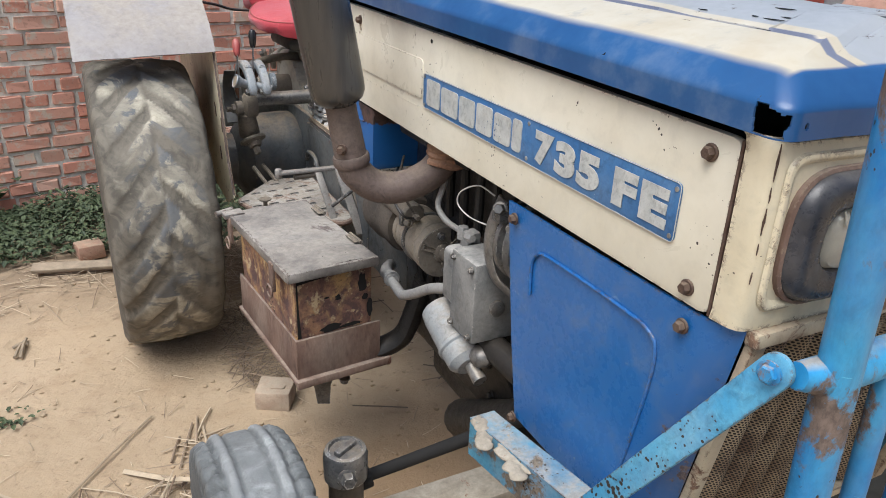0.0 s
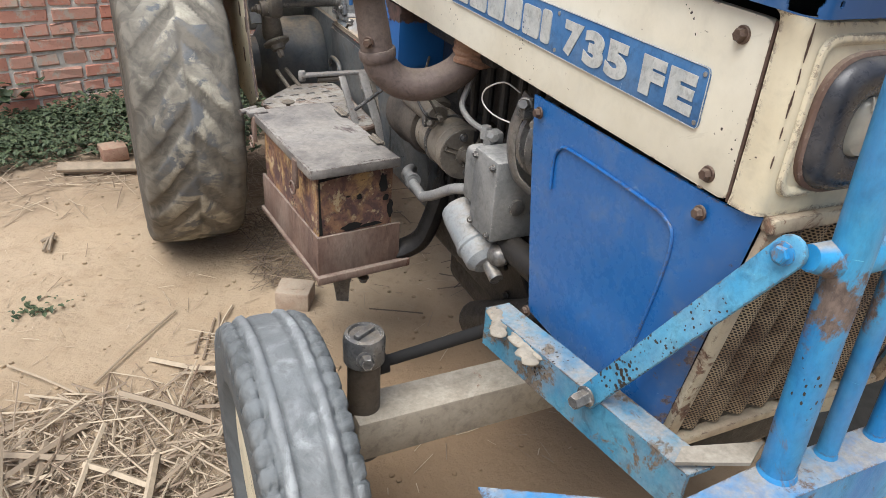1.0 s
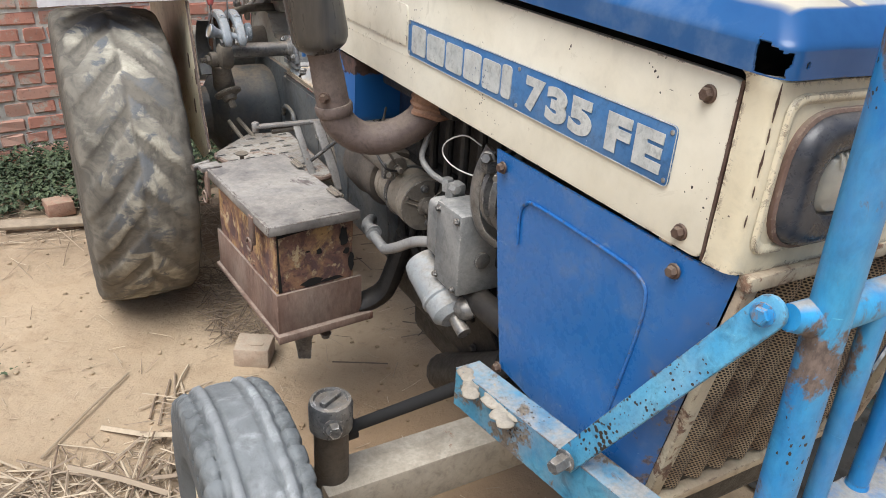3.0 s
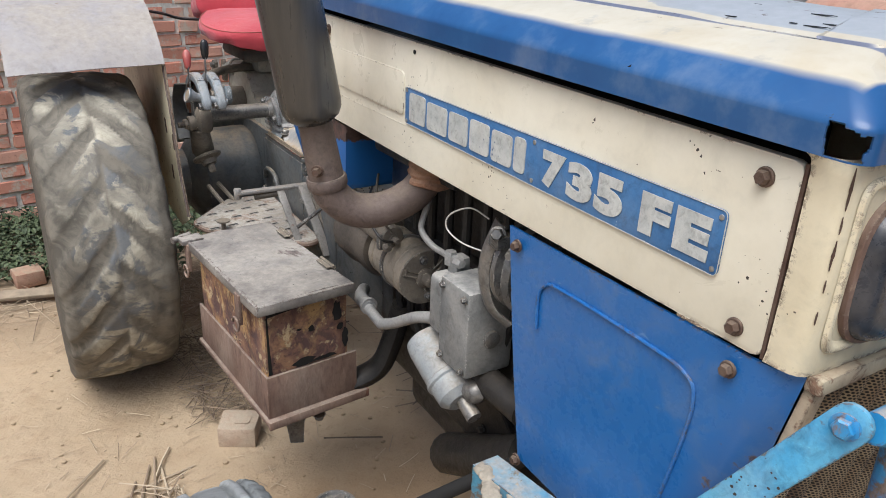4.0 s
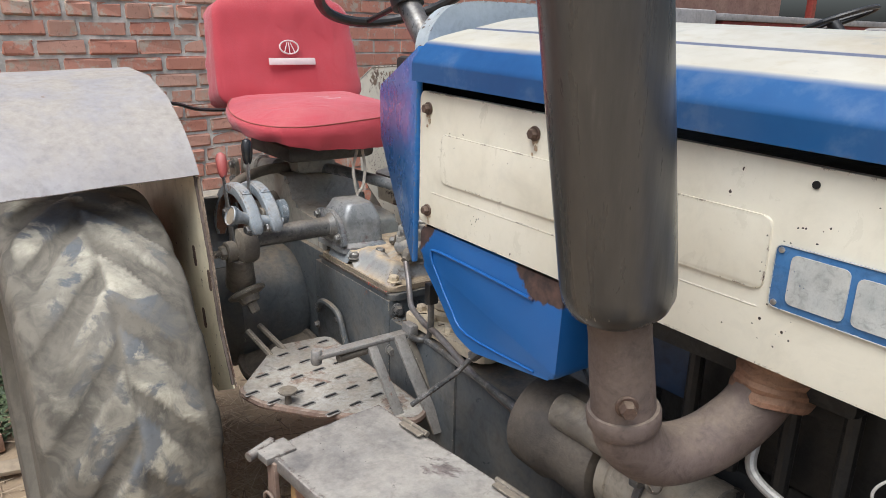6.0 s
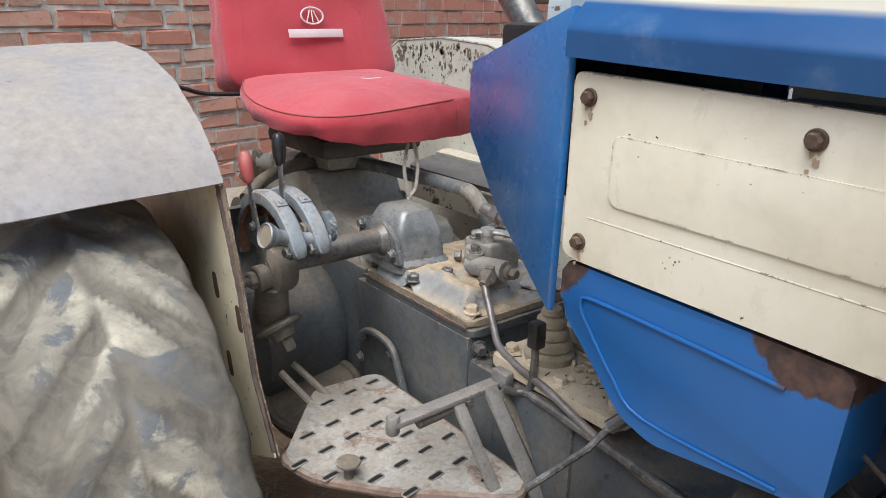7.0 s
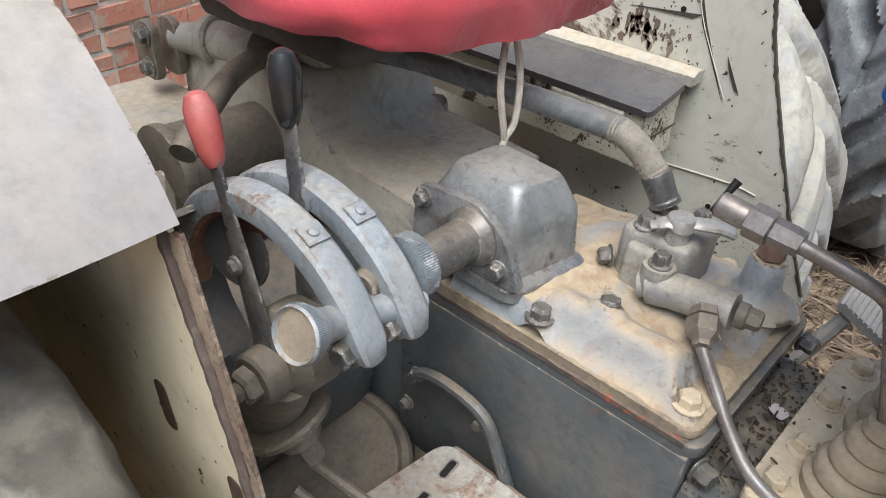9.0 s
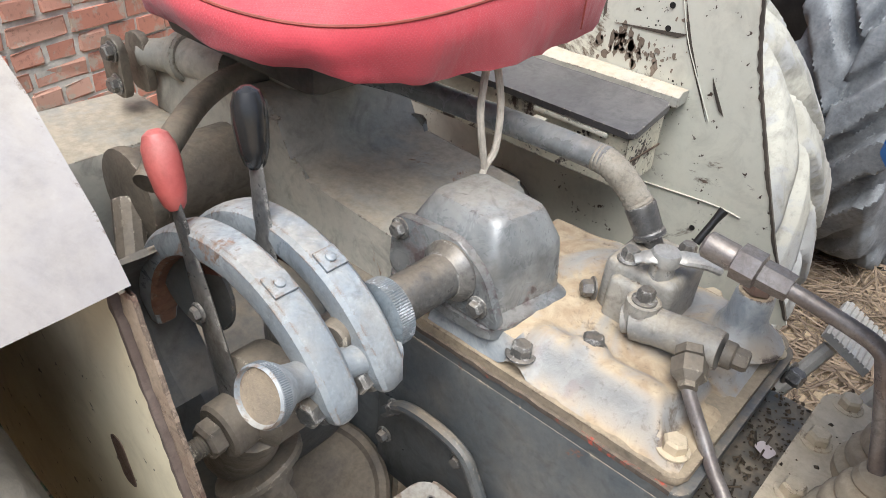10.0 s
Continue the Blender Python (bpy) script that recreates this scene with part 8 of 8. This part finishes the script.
# wall bricks: the first 300 as pieces, the rest joined
rng = random.Random(3)
CH, BL, BH, BW = 0.0835, 0.232, 0.070, 0.10
pieces, rest = [], []
for course in range(27):
    z = 0.01 + course * CH
    header = course % 2 == 1 and course < 9 or course % 5 == 3
    x = -3.2 + (0.06 if course % 2 else 0.0) + rng.random() * 0.03
    while x < 4.6:
        w = (0.122 if header else BL) * rng.uniform(0.93, 1.05)
        if rng.random() < 0.14:
            w *= 0.55 if not header else 1.0
        (pieces if -1.50 < x < 1.15 else rest).append((x + w / 2, z, w, header))
        x += w + rng.uniform(0.007, 0.022)
shapes = {}


def brick_verts(w, k):
    bm = bm_new()
    box(bm, (-w / 2, 0.0, 0.0), (w / 2, BW, BH), 0.010)
    r = random.Random(k)
    for v in bm.verts:
        v.co += Vector((r.uniform(-1, 1) * 0.005, r.uniform(-1, 1) * 0.005, r.uniform(-1, 1) * 0.0045))
    me = bpy.data.meshes.new("brick")
    bm.to_mesh(me)
    bm.free()
    me.materials.append(BRICK)
    return me


pieces.sort(key=lambda p: (abs(p[0] + 0.2) + 0.2 * abs(p[1] - 1.0)))
rest += pieces[300:]
for n, (x, z, w, hd) in enumerate(pieces[:300]):
    key = (round(w, 2), n % 4)
    if key not in shapes:
        shapes[key] = brick_verts(key[0], n % 9)
    ob = new("brick", shapes[key])
    ob.parent = wall_back
    ob.matrix_parent_inverse = parent_world(wall_back).inverted()
    ob.matrix_basis = wall_m @ pose(x, rng.uniform(-0.006, 0.005), z + 0.004 * math.sin(x * 1.7 + z * 9), rng.uniform(-1, 1), 0, rng.uniform(-0.8, 0.8))
vs, fs = [], []
for x, z, w, hd in rest:
    b = len(vs)
    oy = rng.uniform(-0.006, 0.005)
    for px, py, pz in ((-w / 2, 0, 0), (w / 2, 0, 0), (w / 2, 0, BH), (-w / 2, 0, BH), (-w / 2, BW, 0), (w / 2, BW, 0), (w / 2, BW, BH), (-w / 2, BW, BH)):
        vs.append(wall_m @ Vector((x + px, oy + py, z + pz)))
    fs += [[b + i for i in q] for q in ((0, 1, 2, 3), (1, 5, 6, 2), (4, 0, 3, 7), (3, 2, 6, 7), (5, 4, 7, 6))]
me = bpy.data.meshes.new("brickwork")
me.from_pydata([tuple(v) for v in vs], [], fs)
me.materials.append(BRICK)
ob = new("brickwork", me)
ob.parent = wall_back
ob.matrix_parent_inverse = parent_world(wall_back).inverted()
tagged(ob, kind="stuff")


def straw_heap(name, n, place, length, label, seed, lift=0.03, wd=(0.0012, 0.004), mat=STRAW):
    """Many short flat stalks in one mesh."""
    r = random.Random(seed)
    vs, fs = [], []
    for _ in range(n):
        x, y, h = place(r)
        L = r.uniform(*length)
        a, e = r.uniform(0, math.pi), r.uniform(-0.25, 0.25)
        d = Vector((math.cos(a) * math.cos(e), math.sin(a) * math.cos(e), math.sin(e)))
        w = Vector((-math.sin(a), math.cos(a), 0)) * r.uniform(*wd)
        up = Vector((0, 0, 1)) * w.length * 0.8
        c = Vector((x, y, ground_z(x, y) + 0.004 + h * lift + abs(d.z) * L / 2))
        bend = Vector((0, 0, r.uniform(-0.05, 0.05) * L))
        b = len(vs)
        for t in (-0.5, 0.0, 0.5):
            p = c + d * L * t + bend * (1 - 4 * t * t)
            vs += [p - w, p + up, p + w]
        for k in (0, 3):
            for i in range(3):
                j = (i + 1) % 3
                fs.append((b + k + i, b + k + j, b + k + 3 + j, b + k + 3 + i))
    me = bpy.data.meshes.new(name)
    me.from_pydata([tuple(v) for v in vs], [], fs)
    me.materials.append(mat)
    return tagged(new(name, me), label, "straw", kind="stuff")


def heap(r):
    while True:
        x, y = r.uniform(-1.7, -0.40), r.uniform(0.45, 1.52)
        edge = 1.36 + 0.07 * noise.noise((x * 4, 0, 0)) + (0.16 if -0.52 < x < -0.40 else 0)
        if y < edge and r.random() < 0.25 + (edge - y) * 4:
            return x, y, r.random() * min(1.0, (edge - y) * 3)


straw_heap("straw", 3600, heap, (0.015, 0.09), "thick layer of short dry chaff on the sand", 15, 0.02, (0.0008, 0.0025))
straw_heap("straw", 900, heap, (0.06, 0.26), "heap of dry pale straw on the sand", 5, 0.035, (0.0012, 0.0042))
straw_heap("straw", 90, heap, (0.18, 0.40), "long flat dry leaf blades in the heap", 25, 0.04, (0.004, 0.011))
straw_heap("straw", 700, lambda r: (r.uniform(-1.8, 0.9), r.uniform(0.6, 3.6), 0), (0.01, 0.09), "scattered dry straw bits on the ground", 6, 0.0, (0.0006, 0.0016))
straw_heap("straw", 520, lambda r: (r.uniform(-1.7, 0.6), r.gauss(2.95, 0.20), 0), (0.03, 0.22), "strip of dry stalks before the weeds", 8, 0.0, (0.0008, 0.0024))
straw_heap("straw", 600, lambda r: (r.uniform(-0.22, 0.15), r.uniform(2.1, 3.0), 0), (0.05, 0.22), "dark tangle of straw under the axle", 18, 0.02, (0.0008, 0.002))
straw_heap("straw", 700, lambda r: (r.uniform(-0.27, 0.10), r.uniform(1.72, 2.35), r.random()), (0.03, 0.16), "brown straw litter between wheel and step", 28, 0.03, (0.0008, 0.0022), OLDSTRAW)
straw_heap("straw", 2600, lambda r: (r.gauss(1.9, 0.6), r.gauss(1.9, 0.6), r.random()), (0.05, 0.25), "loose brown straw beyond the far wheel", 9, 0.03, (0.0015, 0.005), OLDSTRAW)


def leaf_bed(name, n, place, label, seed, size=(0.008, 0.024)):
    """Low weeds: many small cupped leaves on short stems, one mesh."""
    r = random.Random(seed)
    vs, fs = [], []
    for _ in range(n):
        x, y, h = place(r)
        s, a, tilt = r.uniform(*size), r.uniform(0, 6.28), r.uniform(-0.7, 0.7)
        m = Matrix.Translation((x, y, ground_z(x, y) + h)) @ Matrix.Rotation(a, 4, "Z") @ Matrix.Rotation(tilt, 4, "X")
        b = len(vs)
        for px, py, pz in ((0, -s, -0.2 * s), (0.55 * s, -0.2 * s, 0.12 * s), (0.45 * s, 0.55 * s, 0.1 * s), (0, s, -0.15 * s), (-0.45 * s, 0.55 * s, 0.1 * s), (-0.55 * s, -0.2 * s, 0.12 * s), (0, 0.2 * s, 0)):
            vs.append(m @ Vector((px, py, pz)))
        fs += [(b, b + 1, b + 6, b + 5), (b + 1, b + 2, b + 6), (b + 2, b + 3, b + 6), (b + 3, b + 4, b + 6), (b + 4, b + 5, b + 6)]
    me = bpy.data.meshes.new(name)
    me.from_pydata([tuple(v) for v in vs], [], fs)
    me.materials.append(LEAF)
    return tagged(new(name, me), label, "weeds", kind="stuff")


def bed(r):
    x = r.uniform(-1.9, 0.9)
    front = 3.16 + 0.08 * math.sin(x * 5) + 0.15 * (x + 0.8)
    back = WALL_Y + WALL_K * x - 0.06
    y = front + (back - front) * r.random() ** 0.8
    return x, y, 0.015 + 0.15 * r.random() * (0.5 + 0.5 * noise.noise((x * 3, y * 3, 0)))


leaf_bed("weeds", 14000, bed, "low green weeds along the foot of the wall", 21)
leaf_bed("weeds", 60, lambda r: (r.gauss(-1.02, 0.04), r.gauss(1.86, 0.03), 0.004 + 0.02 * r.random()), "small tuft of weed in the sand", 22, (0.006, 0.016))
leaf_bed("weeds", 200, lambda r: (r.gauss(-0.16, 0.05), r.gauss(3.05, 0.10), 0.02 + 0.38 * r.random()), "weeds growing behind the rear wheel", 23, (0.014, 0.03))
leaf_bed("weeds", 16, lambda r: (r.gauss(-1.22, 0.06), r.gauss(3.95, 0.05), 0.12 + 0.14 * r.random()), "broad-leaved seedling at the wall", 24, (0.03, 0.06))

bm = bm_new()
slab(bm, [(-0.98, 3.05, 0.02), (-0.42, 2.92, 0.02), (-0.41, 2.97, 0.035), (-0.97, 3.11, 0.035)], 0.02, 0.004)
tagged(part("wooden_stick", bm, BARK), "weathered split wooden stick on the ground", "stick")
bm = bm_new()
for a, b in (((-1.02, 2.28), (-0.99, 2.40)), ((-1.0, 2.27), (-0.985, 2.42)), ((-1.03, 2.36), (-0.98, 2.37))):
    tube(bm, [(*a, 0.012), ((a[0] + b[0]) / 2, (a[1] + b[1]) / 2, 0.022), (*b, 0.012)], 0.007, 6)
tagged(part("twig", bm, BARK), "small bundle of dark broken twigs", "twig")
bm = bm_new()
blob(bm, (-1.02, 0.90, 0.0), (0.07, 0.05, 0.03), 12, 8)
for v in bm.verts:
    v.co += Vector((0, 0, 1)) * 0.012 * noise.noise(v.co * 40)
tagged(part("brick_rubble", bm, BRICK), "crumbled lump of orange brick in the straw", "brick")
bm = bm_new()
rng = random.Random(77)
for _ in range(900):
    x, y, r = rng.uniform(-1.6, 0.7), rng.uniform(0.6, 3.1), 0.0015 + 0.010 * rng.random() ** 4
    bmesh.ops.create_icosphere(bm, subdivisions=1, radius=r, matrix=Matrix.Translation((x, y, ground_z(x, y) + r * 0.4)) @ Matrix.Diagonal((1, rng.uniform(0.6, 1.2), 0.7, 1)))
tagged(part("clods", bm, SAND), "small crumbs of dry earth on the ground", "earth", kind="stuff")
bm = bm_new()
for a, b in (((-0.86, 1.37), (-0.59, 1.69)), ((-0.45, 1.63), (-0.50, 1.32)), ((-0.44, 1.58), (-0.45, 1.28)), ((-0.47, 1.60), (-0.54, 1.38)), ((-0.40, 1.66), (-0.47, 1.52)), ((-0.52, 1.54), (-0.56, 1.42)), ((-1.10, 1.55), (-0.90, 1.33))):
    tube(bm, [(*a, 0.01), ((a[0] + b[0]) / 2, (a[1] + b[1]) / 2, 0.018), (*b, 0.012)], 0.004, 6)
tagged(part("straw_stalks", bm, STRAW), "long pale straw stalks lying crossed", "straw", kind="stuff")

# far machines behind the bonnet
red = thing("red_trailer", (4.4, 3.6, 0), "dull red sheet-sided farm trailer behind", "trailer")
bm = bm_new()
box(bm, (3.74, 3.40, 0.75), (6.2, 3.46, 1.60), 0.01)
part("side_board", bm, REDTIN, red)
bm = bm_new()
box(bm, (3.76, 4.42, 0.75), (6.2, 4.46, 1.95), 0.01)
part("side_board", bm, BROWN, red)
bm = bm_new()
box(bm, (3.72, 3.38, 1.60), (6.2, 3.47, 1.645), 0.006)
part("top_rail", bm, DULLGREY, red)
bm = bm_new()
box(bm, (4.86, 3.40, 1.645), (4.92, 3.45, 2.0), 0.006)
part("stake", bm, REDTIN, red)
bm = bm_new()
box(bm, (3.8, 3.5, 0.62), (6.1, 4.4, 0.75))
part("bed", bm, DARK, red)
for x in (4.2, 5.6):
    bm = bm_new()
    lathe(bm, [(0.1, -0.08), (0.4, -0.08), (0.42, 0), (0.4, 0.08), (0.1, 0.08)], aim((x, 3.6, 0.42), (0, 1, 0)), 24)
    part("wheel", bm, BLACK, red)
grey = thing("grey_machine", (3.4, 3.7, 0), "grey sheet-metal farm machine by the wall", "machine")
bm = bm_new()
box(bm, (3.15, 3.42, 0.2), (3.70, 3.9, 1.665), 0.02)
part("body", bm, DULLGREY, grey)
bm = bm_new()
box(bm, (2.62, 3.42, 1.545), (3.15, 3.50, 1.605), 0.006)
part("shelf_board", bm, DULLGREY, grey, "pale grey board")
bm = bm_new()
box(bm, (2.60, 3.50, 0.0), (3.15, 3.80, 1.545), 0.01)
part("base", bm, DARK, grey)
planks = thing("plank_stack", (2.5, 3.2, 0), "stack of weathered brown boards by the wall", "boards")
bm = bm_new()
box(bm, (1.75, 3.38, 1.475), (2.66, 3.46, 1.555), 0.008)
part("board", bm, GRIME, planks, "dark brown beam")
for k, (x0, x1, z0, z1, y0) in enumerate(((2.05, 2.98, 1.43, 1.485, 3.02), (1.9, 3.05, 1.37, 1.425, 3.0), (2.0, 3.1, 1.30, 1.365, 2.98))):
    bm = bm_new()
    box(bm, (x0, y0, z0), (x1, y0 + 0.30, z1), 0.006)
    part("board", bm, BROWN, planks)
bm = bm_new()
box(bm, (2.0, 3.05, 0.0), (2.95, 3.36, 1.30), 0.01)
part("pile", bm, BROWN, planks)
bm = bm_new()
box(bm, (2.0, 2.99, 1.455), (2.21, 3.02, 1.515), 0.004)
part("tin_plate", bm, DULLGREY, planks)
tr2 = thing("second_tractor", (2.9, 2.3, 0), "another old dusty tractor parked alongside", "tractor")
TURN = Matrix.Translation((2.62, 2.04, 0.64)) @ Matrix.Rotation(radians(78), 4, "Z") @ Matrix.Translation((-2.62, -2.44, -0.64))
bm = tyre_mesh((2.62, 2.44, 0.64), 0.65, 0.42, 18, [], 0.042)
bm.transform(TURN)
part("tyre", bm, TYRETHIRD, tr2, "blue-grey heavy-lugged tyre", 50)
bm = bm_new()
lathe(bm, [(0.36, -0.10), (0.34, -0.05), (0.1, -0.02), (0.05, -0.06)], TURN @ Matrix.Translation((2.62, 2.44, 0.64)) @ Matrix.Rotation(math.pi / 2, 4, "Y"), 28)
part("rim", bm, GRIME, tr2)
bm = bm_new()
secs = []
for k, y in enumerate((0.55, 0.62, 0.9, 1.3, 1.75, 1.93, 1.99)):
    g = (0.75, 0.95, 1, 1, 1, 0.93, 0.80)[k]
    secs.append([(3.12 + 0.33 * g * math.cos(a), y, 1.14 + 0.32 * g * math.sin(a) ** 0.6) for a in [k_ * math.pi / 12 for k_ in range(13)]])
shell(bm, secs)
thicken(bm, 0.01)
part("bonnet", bm, worn("faded_pink_paint", (0.42, 0.22, 0.16), (0.50, 0.30, 0.22), 0.5, dust=0.4, scale=3, edge=0.6), tr2, "faded red rounded bonnet")
bm = bm_new()
tube(bm, [(3.0, 1.72, 1.40), (3.0, 1.72, 2.1)], 0.045, 16)
lathe(bm, [(0.075, 0), (0.075, 0.02), (0.05, 0.03)], Matrix.Translation((3.0, 1.72, 1.43)), 18)
part("exhaust", bm, GRIME, tr2)
bm = bm_new()
box(bm, (2.98, 0.6, 0.5), (3.30, 2.9, 1.12), 0.03)
part("body", bm, DARK, tr2)
bm = bm_new()
box(bm, (2.98, 2.02, 1.12), (3.30, 2.16, 1.55), 0.03)
part("dash", bm, DULLGREY, tr2)
bm = bm_new()
m2 = aim((3.05, 2.33, 1.575), (-0.1, 0.35, 0.92))
tube(bm, [m2 @ Vector((0.2 * math.cos(a), 0.2 * math.sin(a), 0)) for a in [k * math.pi / 20 for k in range(41)]], 0.012, 8)
tube(bm, [m2 @ Vector((0, 0, 0)), Vector((3.1, 2.1, 1.3))], 0.03, 12)
for k in range(3):
    tube(bm, [m2 @ Vector((0, 0, 0)), m2 @ Vector((0.2 * math.cos(k * 2.1), 0.2 * math.sin(k * 2.1), 0))], 0.008, 6)
part("steering_wheel", bm, BLACK, tr2)
